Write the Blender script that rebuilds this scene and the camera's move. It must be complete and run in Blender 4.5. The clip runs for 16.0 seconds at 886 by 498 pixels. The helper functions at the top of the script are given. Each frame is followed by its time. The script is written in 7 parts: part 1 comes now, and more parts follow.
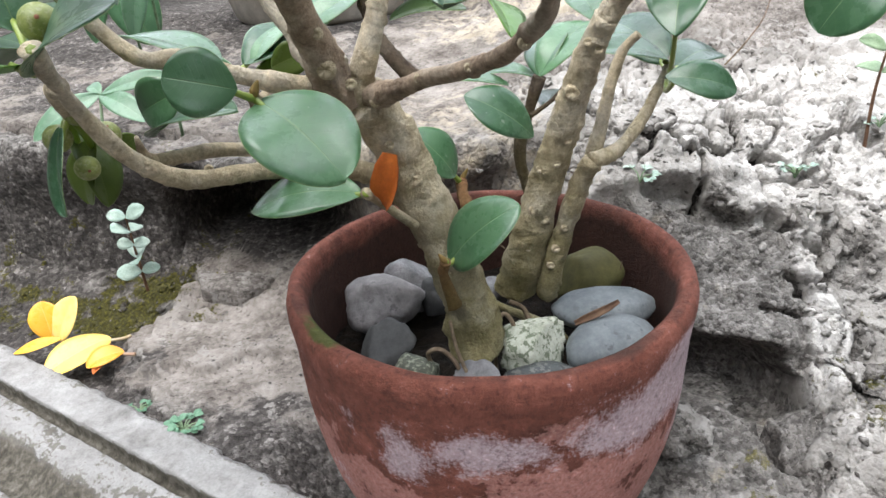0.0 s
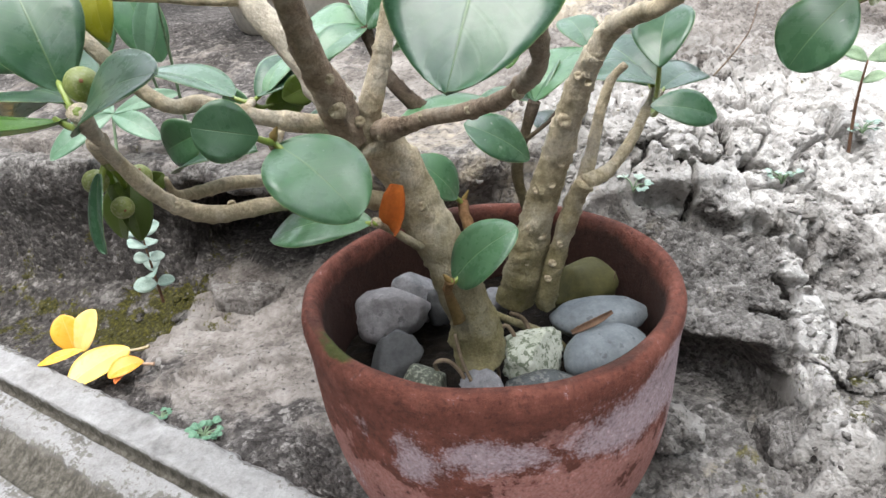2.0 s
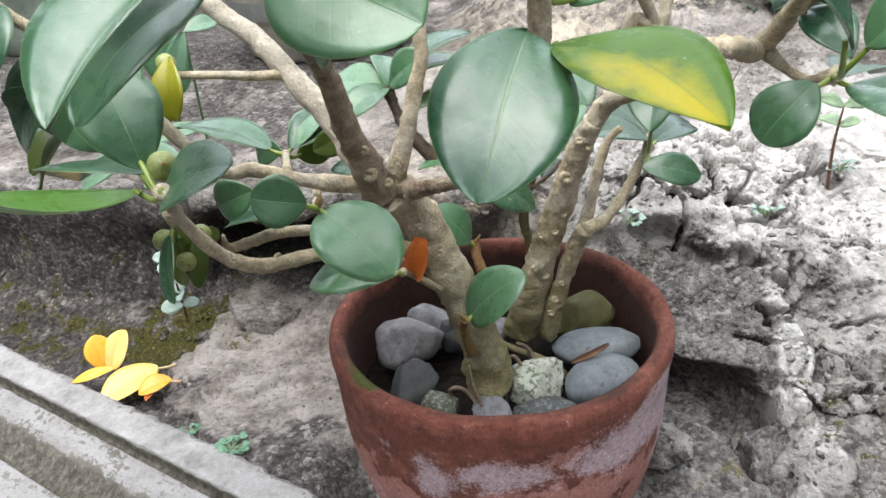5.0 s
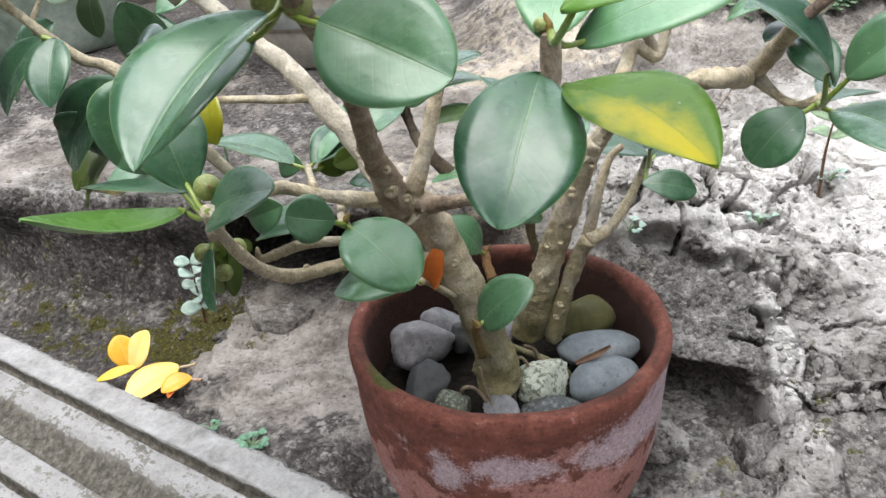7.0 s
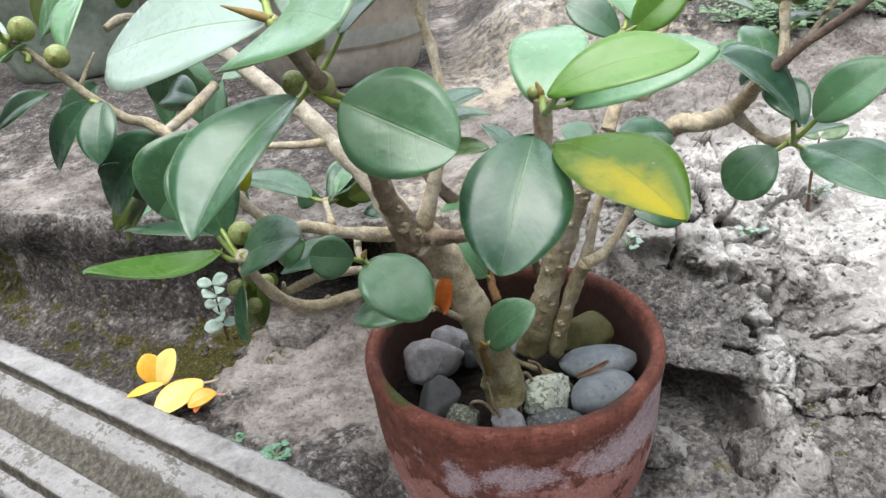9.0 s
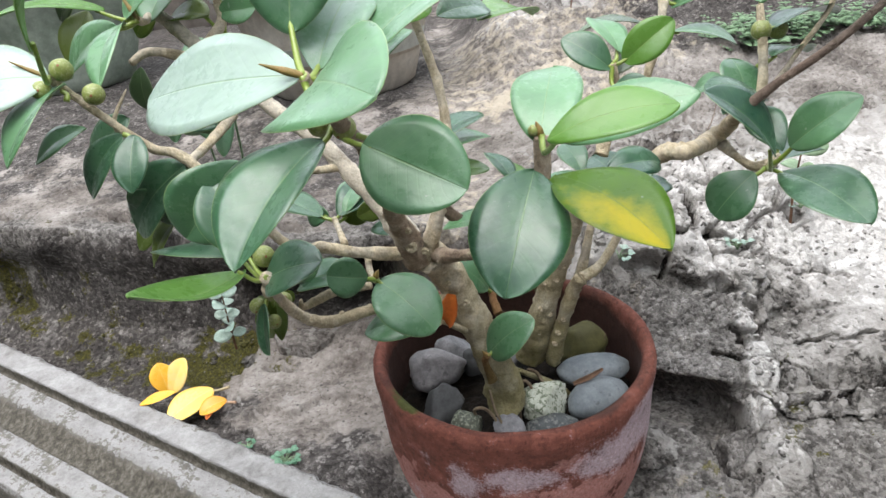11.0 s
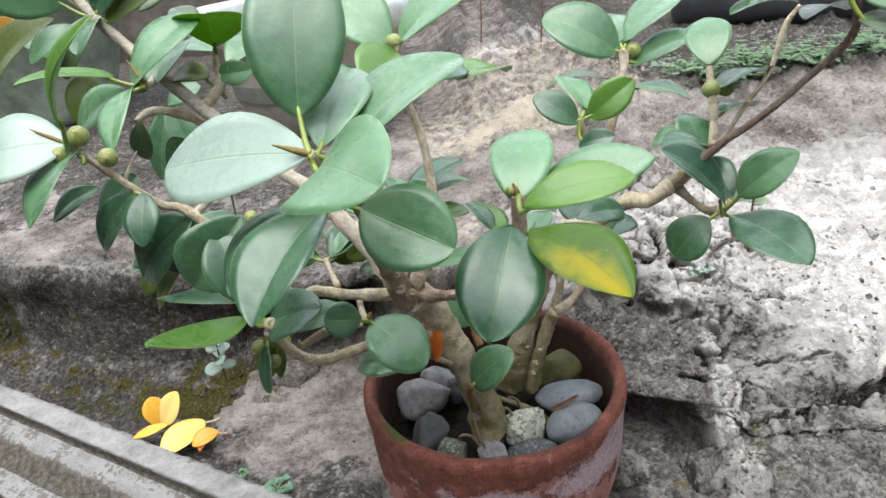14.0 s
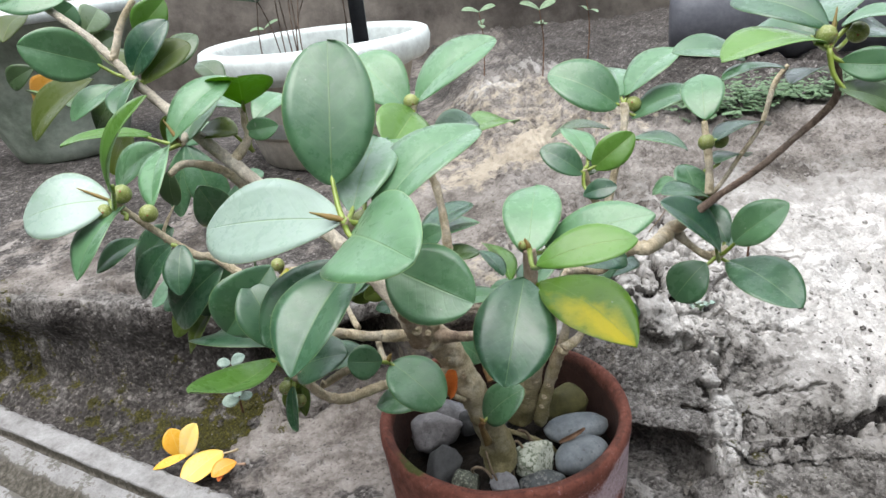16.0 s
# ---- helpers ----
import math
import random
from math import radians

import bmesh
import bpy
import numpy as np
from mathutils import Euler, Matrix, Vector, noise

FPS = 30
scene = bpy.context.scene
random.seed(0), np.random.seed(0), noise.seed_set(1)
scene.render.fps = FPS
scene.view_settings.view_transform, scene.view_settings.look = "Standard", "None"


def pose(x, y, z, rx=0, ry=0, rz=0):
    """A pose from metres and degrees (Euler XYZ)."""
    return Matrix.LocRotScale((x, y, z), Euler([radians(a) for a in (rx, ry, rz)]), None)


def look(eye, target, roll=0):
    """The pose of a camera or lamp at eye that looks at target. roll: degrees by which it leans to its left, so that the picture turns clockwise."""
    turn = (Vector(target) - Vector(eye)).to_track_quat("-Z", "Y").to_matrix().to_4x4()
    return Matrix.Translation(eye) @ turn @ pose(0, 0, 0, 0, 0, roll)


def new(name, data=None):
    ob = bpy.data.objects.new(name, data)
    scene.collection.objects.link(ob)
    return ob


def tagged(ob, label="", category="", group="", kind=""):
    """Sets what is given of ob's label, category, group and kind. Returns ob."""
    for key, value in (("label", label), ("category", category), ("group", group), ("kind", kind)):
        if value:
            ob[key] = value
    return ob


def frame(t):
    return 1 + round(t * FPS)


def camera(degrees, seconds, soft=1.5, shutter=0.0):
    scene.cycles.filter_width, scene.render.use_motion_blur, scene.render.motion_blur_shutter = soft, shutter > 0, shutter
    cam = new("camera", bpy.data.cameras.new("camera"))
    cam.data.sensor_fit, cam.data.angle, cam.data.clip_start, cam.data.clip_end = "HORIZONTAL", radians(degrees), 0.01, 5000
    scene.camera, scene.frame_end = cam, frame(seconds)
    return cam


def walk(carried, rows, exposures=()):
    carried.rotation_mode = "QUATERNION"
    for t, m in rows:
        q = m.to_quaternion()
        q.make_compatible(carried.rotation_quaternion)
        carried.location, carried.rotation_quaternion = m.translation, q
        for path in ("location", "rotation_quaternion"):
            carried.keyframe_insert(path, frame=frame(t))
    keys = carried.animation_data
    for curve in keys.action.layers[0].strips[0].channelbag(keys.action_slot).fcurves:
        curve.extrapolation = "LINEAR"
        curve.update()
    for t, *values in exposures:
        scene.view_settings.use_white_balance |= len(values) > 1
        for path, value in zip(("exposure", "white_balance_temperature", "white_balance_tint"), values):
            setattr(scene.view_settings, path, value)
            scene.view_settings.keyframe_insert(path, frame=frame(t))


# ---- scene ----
cam = camera(66.4, 16.0)
METRES, EYE, TILT, LEAN, TURN = 0.22, 0.255, -26.5, 3.5, 0.0
ROWS = [
    (0.0, 0.0, 0.0, 0.0, 0.0, 0.0, -0.0),
    (0.5, -0.0101, -0.0332, 0.026, 0.29, 0.15, 0.15),
    (1.0, -0.0063, -0.0542, 0.0424, 0.61, -0.02, 0.64),
    (1.5, -0.0036, -0.0657, 0.0483, 0.52, -0.34, 0.92),
    (2.0, -0.0037, -0.0889, 0.0478, 0.14, -0.55, 1.13),
    (2.5, 0.0092, -0.1215, 0.0604, 0.2, -0.64, 1.65),
    (3.0, 0.0153, -0.1507, 0.0682, -0.06, -0.56, 1.73),
    (3.5, 0.0045, -0.1618, 0.0738, 0.2, -0.54, 1.72),
    (4.0, -0.0293, -0.1815, 0.0915, 0.09, -0.29, 1.01),
    (6.5, -0.0519, -0.3359, 0.1566, -0.15, -0.47, 0.85),
    (7.0, -0.0707, -0.353, 0.1608, -0.1, -0.64, 0.83),
    (7.5, -0.0679, -0.3902, 0.1831, -0.05, -0.07, 1.0),
    (8.0, -0.0599, -0.4134, 0.1947, 0.09, -0.11, 1.44),
    (8.5, -0.0648, -0.4507, 0.2114, 0.27, -0.09, 1.94),
    (9.0, -0.0702, -0.4847, 0.2247, 0.54, -0.54, 1.99),
    (11.5, -0.1016, -0.6164, 0.2792, -0.23, -0.26, 2.48),
    (12.0, -0.108, -0.6333, 0.2937, -0.54, -0.06, 2.6),
    (12.5, -0.1169, -0.6525, 0.3002, -0.94, 0.17, 2.72),
    (13.0, -0.122, -0.7027, 0.3209, -0.71, 1.07, 2.88),
    (13.5, -0.1224, -0.7236, 0.3228, -1.43, 1.14, 3.08),
    (14.0, -0.1181, -0.7362, 0.3241, -2.05, 1.06, 3.34),
    (14.5, -0.1275, -0.7553, 0.3303, -1.54, 0.99, 3.52),
    (15.0, -0.1344, -0.7857, 0.3536, -1.58, 1.6, 3.71),
    (15.5, -0.1378, -0.816, 0.3744, -1.69, 2.3, 3.62),
    (16.0, -0.1531, -0.8503, 0.3888, -1.94, 2.74, 3.65),
]
walk(cam, [(t, pose(0, 0, EYE, TILT, LEAN, TURN) @ pose(METRES * x, METRES * y, METRES * z, 90 + pitch, roll, yaw)) for t, x, y, z, yaw, pitch, roll in ROWS], exposures=((0.0, 0.42), (4.0, 0.32), (7.0, 0.21), (9.0, 0.13), (12.0, 0.05), (16.0, -0.09)))

# ---- light ----
world = bpy.data.worlds.new("overcast_sky")
scene.world = world
world.use_nodes = True
wn, wl = world.node_tree.nodes, world.node_tree.links
sky = wn.new("ShaderNodeTexSky")
sky.sky_type, sky.sun_disc = "NISHITA", False
sky.sun_elevation, sky.sun_rotation = radians(72), radians(212)
sky.air_density, sky.dust_density, sky.ozone_density = 1.0, 3.0, 1.0
veil = wn.new("ShaderNodeMix")
veil.data_type = "RGBA"
veil.inputs[0].default_value = 0.72
veil.inputs[7].default_value = (7.4, 7.9, 8.3, 1)
wl.new(sky.outputs[0], veil.inputs[6])
wl.new(veil.outputs[2], wn["Background"].inputs[0])
wn["Background"].inputs[1].default_value = 0.36
sun = new("sun", bpy.data.lights.new("sun", "SUN"))
sun.data.energy, sun.data.angle, sun.data.color = 3.4, radians(56), (1.0, 0.99, 0.97)
sun.matrix_world = look((-0.5, -0.5, 3.0), (0, 0.3, 0))


# ---- materials ----
def material(name, rough=0.7, spec=0.5):
    m = bpy.data.materials.new(name)
    m.use_nodes = True
    b = m.node_tree.nodes["Principled BSDF"]
    b.inputs["Roughness"].default_value = rough
    b.inputs["Specular IOR Level"].default_value = spec
    return m, m.node_tree.nodes, m.node_tree.links, b


def coords(n, l, scale=1.0, kind="Object"):
    c = n.new("ShaderNodeTexCoord")
    return c.outputs[kind]


def noise_tex(n, l, vec, scale, detail=6, rough=0.6, dist=0.0):
    t = n.new("ShaderNodeTexNoise")
    t.inputs["Scale"].default_value, t.inputs["Detail"].default_value = scale, detail
    t.inputs["Roughness"].default_value, t.inputs["Distortion"].default_value = rough, dist
    l.new(vec, t.inputs["Vector"])
    return t.outputs["Fac"]


def ramp(n, l, fac, stops):
    r = n.new("ShaderNodeValToRGB")
    while len(r.color_ramp.elements) < len(stops):
        r.color_ramp.elements.new(0.5)
    for e, (p, c) in zip(r.color_ramp.elements, stops):
        e.position = p
        e.color = (*c, 1) if isinstance(c, tuple) else (c, c, c, 1)
    l.new(fac, r.inputs[0])
    return r.outputs[0]


def mix(n, l, fac, a, b, how="MIX"):
    m = n.new("ShaderNodeMix")
    m.data_type, m.blend_type = "RGBA", how
    for sock, v in ((m.inputs[0], fac), (m.inputs[6], a), (m.inputs[7], b)):
        if isinstance(v, (int, float)):
            sock.default_value = v
        elif isinstance(v, tuple):
            sock.default_value = (*v, 1)
        else:
            l.new(v, sock)
    return m.outputs[2]


def calc(n, l, op, a, b=0.0, clamp=False):
    m = n.new("ShaderNodeMath")
    m.operation, m.use_clamp = op, clamp
    for sock, v in zip(m.inputs, (a, b)):
        if isinstance(v, (int, float)):
            sock.default_value = v
        else:
            l.new(v, sock)
    return m.outputs[0]


def bump(n, l, b, height, strength=0.5, dist=0.002):
    k = n.new("ShaderNodeBump")
    k.inputs["Strength"].default_value, k.inputs["Distance"].default_value = strength, dist
    l.new(height, k.inputs["Height"])
    l.new(k.outputs[0], b.inputs["Normal"])


def attribute(n, name):
    a = n.new("ShaderNodeAttribute")
    a.attribute_name = name
    return a.outputs["Fac"]


def grains(n, l, vec, scale):
    """Sand and small aggregate: a tone per grain, and the gaps between the grains."""
    g = n.new("ShaderNodeTexVoronoi")
    g.inputs["Scale"].default_value, g.inputs["Randomness"].default_value = scale, 1.0
    l.new(vec, g.inputs["Vector"])
    sep = n.new("ShaderNodeSeparateColor")
    l.new(g.outputs["Color"], sep.inputs[0])
    return sep.outputs[0], g.outputs["Distance"]


def chips(n, l, vec, scale):
    """Flat chips: a tone per chip, and how far a place lies from the chip's edge."""
    tone, _ = grains(n, l, vec, scale)
    e = n.new("ShaderNodeTexVoronoi")
    e.feature = "DISTANCE_TO_EDGE"
    e.inputs["Scale"].default_value, e.inputs["Randomness"].default_value = scale, 1.0
    l.new(vec, e.inputs["Vector"])
    return tone, e.outputs["Distance"]


def warped(n, l, vec, scale, amount):
    wob = n.new("ShaderNodeTexNoise")
    wob.inputs["Scale"].default_value, wob.inputs["Detail"].default_value = scale, 4
    l.new(vec, wob.inputs["Vector"])
    w = n.new("ShaderNodeVectorMath")
    w.operation = "MULTIPLY_ADD"
    l.new(wob.outputs["Color"], w.inputs[0])
    w.inputs[1].default_value = (amount, amount, amount)
    l.new(vec, w.inputs[2])
    return w.outputs[0]


def rock_material():
    m, n, l, b = material("weathered_mortar_rock", 0.92, 0.2)
    v = coords(n, l)
    w = warped(n, l, v, 90, 0.020)
    flake, rim = chips(n, l, w, 85)
    chip, _ = grains(n, l, w, 240)
    grit, gap = grains(n, l, v, 800)
    lump, lump_gap = grains(n, l, warped(n, l, v, 300, 0.004), 330)
    big, mid, fine = noise_tex(n, l, v, 14, 8, 0.65), noise_tex(n, l, v, 60, 10, 0.66), noise_tex(n, l, v, 420, 6, 0.75)
    calm = attribute(n, "calm")
    rough = calc(n, l, "SUBTRACT", 1.0, calc(n, l, "MULTIPLY", calm, 0.75))

    def weigh(*terms):
        total = None
        for value, k in terms:
            t = calc(n, l, "MULTIPLY", value, k)
            total = t if total is None else calc(n, l, "ADD", total, t)
        return total
    sand = weigh((lump, 0.20), (chip, 0.12), (grit, 0.06), (mid, 0.55), (fine, 0.07))
    plate = weigh((flake, 0.30), (chip, 0.20), (mid, 0.50))
    # grey mortar with darker and paler aggregate
    grey = ramp(n, l, sand, [(0.26, (0.034, 0.032, 0.030)), (0.40, (0.088, 0.083, 0.079)), (0.52, (0.165, 0.157, 0.151)), (0.64, (0.25, 0.241, 0.233)), (0.76, (0.40, 0.387, 0.377))])
    earth = ramp(n, l, weigh((noise_tex(n, l, v, 20, 10, 0.62), 0.72), (sand, 0.28)), [(0.36, (0.070, 0.060, 0.054)), (0.45, (0.150, 0.134, 0.123)), (0.53, (0.235, 0.216, 0.202)), (0.66, (0.34, 0.32, 0.305))])
    grey = mix(n, l, calm, grey, earth)
    speck = ramp(n, l, noise_tex(n, l, v, 240, 4, 0.7), [(0.34, 0.0), (0.42, 1.0)])
    grey = mix(n, l, 0.75, grey, ramp(n, l, speck, [(0.0, (0.30, 0.28, 0.27)), (1.0, (1.0, 1.0, 1.0))]), "MULTIPLY")
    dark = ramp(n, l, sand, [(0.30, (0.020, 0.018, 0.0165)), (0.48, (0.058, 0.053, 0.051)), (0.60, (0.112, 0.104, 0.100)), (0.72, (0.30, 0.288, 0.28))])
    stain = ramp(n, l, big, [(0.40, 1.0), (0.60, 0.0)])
    # lichen, and the shade painted into gaps, fissures and under the slab
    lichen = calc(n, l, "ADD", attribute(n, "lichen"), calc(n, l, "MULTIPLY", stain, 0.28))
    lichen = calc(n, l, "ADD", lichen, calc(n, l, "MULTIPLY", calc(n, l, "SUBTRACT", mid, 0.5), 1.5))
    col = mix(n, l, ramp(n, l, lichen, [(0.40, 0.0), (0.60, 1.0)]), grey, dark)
    # lime: chalky plates with worn grey between them
    broad_tone = noise_tex(n, l, v, 32, 5, 0.6)
    thickness = calc(n, l, "MINIMUM", calc(n, l, "MAXIMUM", attribute(n, "lime"), 0.0), 1.35)
    white = ramp(n, l, weigh((plate, 0.34), (sand, 0.20), (broad_tone, 0.16), (thickness, 0.30)), [(0.36, (0.135, 0.129, 0.123)), (0.48, (0.235, 0.226, 0.217)), (0.60, (0.290, 0.281, 0.272)), (0.70, (0.355, 0.347, 0.340)), (0.82, (0.55, 0.541, 0.533))])
    lime = calc(n, l, "ADD", attribute(n, "lime"), calc(n, l, "MULTIPLY", calc(n, l, "SUBTRACT", plate, 0.5), 1.25))
    lime = calc(n, l, "ADD", lime, calc(n, l, "MULTIPLY", calc(n, l, "SUBTRACT", fine, 0.5), 0.16))
    cover = ramp(n, l, lime, [(0.40, 0.0), (0.47, 0.72), (0.60, 1.0)])
    col = mix(n, l, cover, col, white)
    moss = calc(n, l, "ADD", attribute(n, "moss"), calc(n, l, "MULTIPLY", calc(n, l, "SUBTRACT", mid, 0.5), 3.4))
    moss = calc(n, l, "ADD", moss, calc(n, l, "MULTIPLY", calc(n, l, "SUBTRACT", fine, 0.5), 1.2))
    green = ramp(n, l, fine, [(0.3, (0.010, 0.011, 0.003)), (0.5, (0.044, 0.043, 0.007)), (0.72, (0.16, 0.142, 0.020))])
    col = mix(n, l, ramp(n, l, moss, [(0.62, 0.0), (0.78, 0.9)]), col, green)
    tan = ramp(n, l, calc(n, l, "ADD", attribute(n, "tan"), calc(n, l, "MULTIPLY", calc(n, l, "SUBTRACT", mid, 0.5), 1.6)), [(0.42, 0.0), (0.70, 0.75)])
    col = mix(n, l, tan, col, (0.42, 0.375, 0.30))
    broad = ramp(n, l, noise_tex(n, l, v, 9, 5, 0.6), [(0.36, (0.68, 0.65, 0.61)), (0.50, (1.0, 0.96, 0.925)), (0.64, (1.18, 1.15, 1.12))])
    col = mix(n, l, 0.8, col, broad, "MULTIPLY")
    pit = ramp(n, l, noise_tex(n, l, w, 150, 5, 0.6), [(0.31, 0.06), (0.36, 1.0)])
    col = mix(n, l, 0.20, col, pit, "MULTIPLY")
    l.new(col, b.inputs["Base Color"])
    edge = ramp(n, l, rim, [(0.0, 0.0), (0.10, 1.0)])
    h = weigh((flake, 0.34), (edge, 0.05), (chip, 0.16), (mid, 0.72), (fine, 0.09), (pit, 0.12), (lump_gap, -0.30), (gap, -0.07), (lump, 0.08))
    chalk = calc(n, l, "SUBTRACT", 1.0, calc(n, l, "MULTIPLY", cover, 0.30))
    h = calc(n, l, "ADD", calc(n, l, "MULTIPLY", h, chalk), calc(n, l, "MULTIPLY", cover, 0.30))
    bump(n, l, b, calc(n, l, "MULTIPLY", h, rough), 1.0, 0.0050)
    return m


def coping_material():
    m, n, l, b = material("limewashed_stone", 0.9, 0.25)
    v = coords(n, l)
    big, mid, fine = noise_tex(n, l, v, 26, 8, 0.7), noise_tex(n, l, v, 190, 8, 0.75), noise_tex(n, l, v, 700, 5, 0.7)
    # stains drawn out along the moulding
    turn = n.new("ShaderNodeMapping")
    turn.inputs["Rotation"].default_value = (0, 0, radians(32))
    stretch = n.new("ShaderNodeMapping")
    stretch.inputs["Scale"].default_value = (0.16, 1.0, 1.0)
    l.new(v, turn.inputs["Vector"])
    l.new(turn.outputs[0], stretch.inputs["Vector"])
    streak = noise_tex(n, l, stretch.outputs[0], 110, 6, 0.65)
    white = ramp(n, l, big, [(0.32, (0.18, 0.172, 0.167)), (0.44, (0.27, 0.261, 0.256)), (0.62, (0.355, 0.347, 0.344))])
    darkening = ramp(n, l, mid, [(0.32, (0.034, 0.030, 0.023)), (0.5, (0.088, 0.079, 0.064)), (0.7, (0.17, 0.157, 0.135))])
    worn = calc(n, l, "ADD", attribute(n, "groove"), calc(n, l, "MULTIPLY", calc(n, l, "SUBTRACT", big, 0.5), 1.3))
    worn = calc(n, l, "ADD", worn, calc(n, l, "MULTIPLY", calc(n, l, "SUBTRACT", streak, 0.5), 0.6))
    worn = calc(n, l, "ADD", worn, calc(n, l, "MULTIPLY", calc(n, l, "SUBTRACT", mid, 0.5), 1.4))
    col = mix(n, l, ramp(n, l, worn, [(0.46, 0.0), (0.55, 0.80), (0.80, 1.0)]), white, darkening)
    col = mix(n, l, 0.55, col, ramp(n, l, calc(n, l, "ADD", calc(n, l, "MULTIPLY", mid, 0.6), calc(n, l, "MULTIPLY", fine, 0.4)), [(0.36, 0.45), (0.56, 1.1)]), "MULTIPLY")
    l.new(col, b.inputs["Base Color"])
    bump(n, l, b, calc(n, l, "ADD", mid, calc(n, l, "MULTIPLY", fine, 0.45)), 0.7, 0.0022)
    return m


def terracotta_material():
    m, n, l, b = material("old_terracotta", 0.82, 0.3)
    v = coords(n, l)
    big, mid, fine = noise_tex(n, l, v, 22, 6, 0.6), noise_tex(n, l, v, 120, 8, 0.7), noise_tex(n, l, v, 700, 4, 0.7)
    clay = ramp(n, l, mid, [(0.30, (0.088, 0.031, 0.022)), (0.5, (0.178, 0.060, 0.042)), (0.70, (0.27, 0.102, 0.074))])
    clay = mix(n, l, ramp(n, l, big, [(0.40, 0.0), (0.68, 0.55)]), clay, (0.115, 0.034, 0.022))
    flake = calc(n, l, "ADD", attribute(n, "bare"), calc(n, l, "MULTIPLY", calc(n, l, "SUBTRACT", mid, 0.5), 2.2))
    pink = ramp(n, l, fine, [(0.3, (0.30, 0.115, 0.095)), (0.7, (0.47, 0.25, 0.22))])
    col = mix(n, l, ramp(n, l, flake, [(0.47, 0.0), (0.54, 0.62), (0.85, 0.88)]), clay, pink)
    salt = calc(n, l, "ADD", attribute(n, "salt"), calc(n, l, "MULTIPLY", calc(n, l, "SUBTRACT", mid, 0.5), 1.5))
    salt = calc(n, l, "ADD", salt, calc(n, l, "MULTIPLY", calc(n, l, "SUBTRACT", fine, 0.5), 1.4))
    col = mix(n, l, ramp(n, l, salt, [(0.28, 0.0), (0.46, 0.42), (0.85, 0.85)]), col, ramp(n, l, fine, [(0.3, (0.33, 0.235, 0.26)), (0.7, (0.55, 0.455, 0.49))]))
    algae = calc(n, l, "ADD", attribute(n, "algae"), calc(n, l, "MULTIPLY", calc(n, l, "SUBTRACT", mid, 0.5), 1.5))
    col = mix(n, l, ramp(n, l, algae, [(0.45, 0.0), (0.75, 0.9)]), col, (0.055, 0.075, 0.014))
    # dark stains outside; shade put into the colour of the inner wall
    darkening = calc(n, l, "ADD", attribute(n, "darkening"), calc(n, l, "MULTIPLY", calc(n, l, "SUBTRACT", big, 0.5), 1.6))
    col = mix(n, l, ramp(n, l, darkening, [(0.4, 0.0), (0.8, 0.86)]), col, (0.030, 0.017, 0.013))
    speckle = noise_tex(n, l, v, 420, 3, 0.6)
    grit = ramp(n, l, speckle, [(0.30, 0.50), (0.42, 0.95), (0.60, 1.02), (0.68, 1.3), (0.74, 1.7)])
    col = mix(n, l, 0.8, col, grit, "MULTIPLY")
    l.new(col, b.inputs["Base Color"])
    bump(n, l, b, calc(n, l, "SUBTRACT", calc(n, l, "ADD", mid, calc(n, l, "MULTIPLY", fine, 0.6)), calc(n, l, "MULTIPLY", ramp(n, l, flake, [(0.47, 0.0), (0.52, 1.0)]), 0.35)), 0.85, 0.0018)
    return m


def bark_material(name, low, high, lichen=0.25, mossy=0.75):
    m, n, l, b = material(name, 0.85, 0.3)
    v = coords(n, l)
    mid, fine = noise_tex(n, l, v, 140, 8, 0.7), noise_tex(n, l, v, 800, 4, 0.7)
    col = ramp(n, l, mid, [(0.34, low), (0.62, high)])
    patch = noise_tex(n, l, v, 45, 6, 0.6)
    col = mix(n, l, ramp(n, l, patch, [(0.47, 0.0), (0.62, lichen)]), col, (0.56, 0.52, 0.45))
    col = mix(n, l, ramp(n, l, noise_tex(n, l, v, 62, 7, 0.62), [(0.54, 0.0), (0.70, 0.45)]), col, tuple(k * 0.55 for k in low))
    height = n.new("ShaderNodeSeparateXYZ")
    l.new(v, height.inputs[0])
    foot = calc(n, l, "ADD", height.outputs[2], calc(n, l, "MULTIPLY", calc(n, l, "SUBTRACT", patch, 0.5), 0.10))
    col = mix(n, l, ramp(n, l, foot, [(0.105, mossy), (0.185, 0.0)]), col, (0.150, 0.132, 0.040))
    col = mix(n, l, 0.7, col, ramp(n, l, fine, [(0.34, 0.68), (0.6, 1.15)]), "MULTIPLY")
    l.new(col, b.inputs["Base Color"])
    bump(n, l, b, calc(n, l, "ADD", mid, calc(n, l, "MULTIPLY", fine, 0.4)), 0.9, 0.003)
    return m


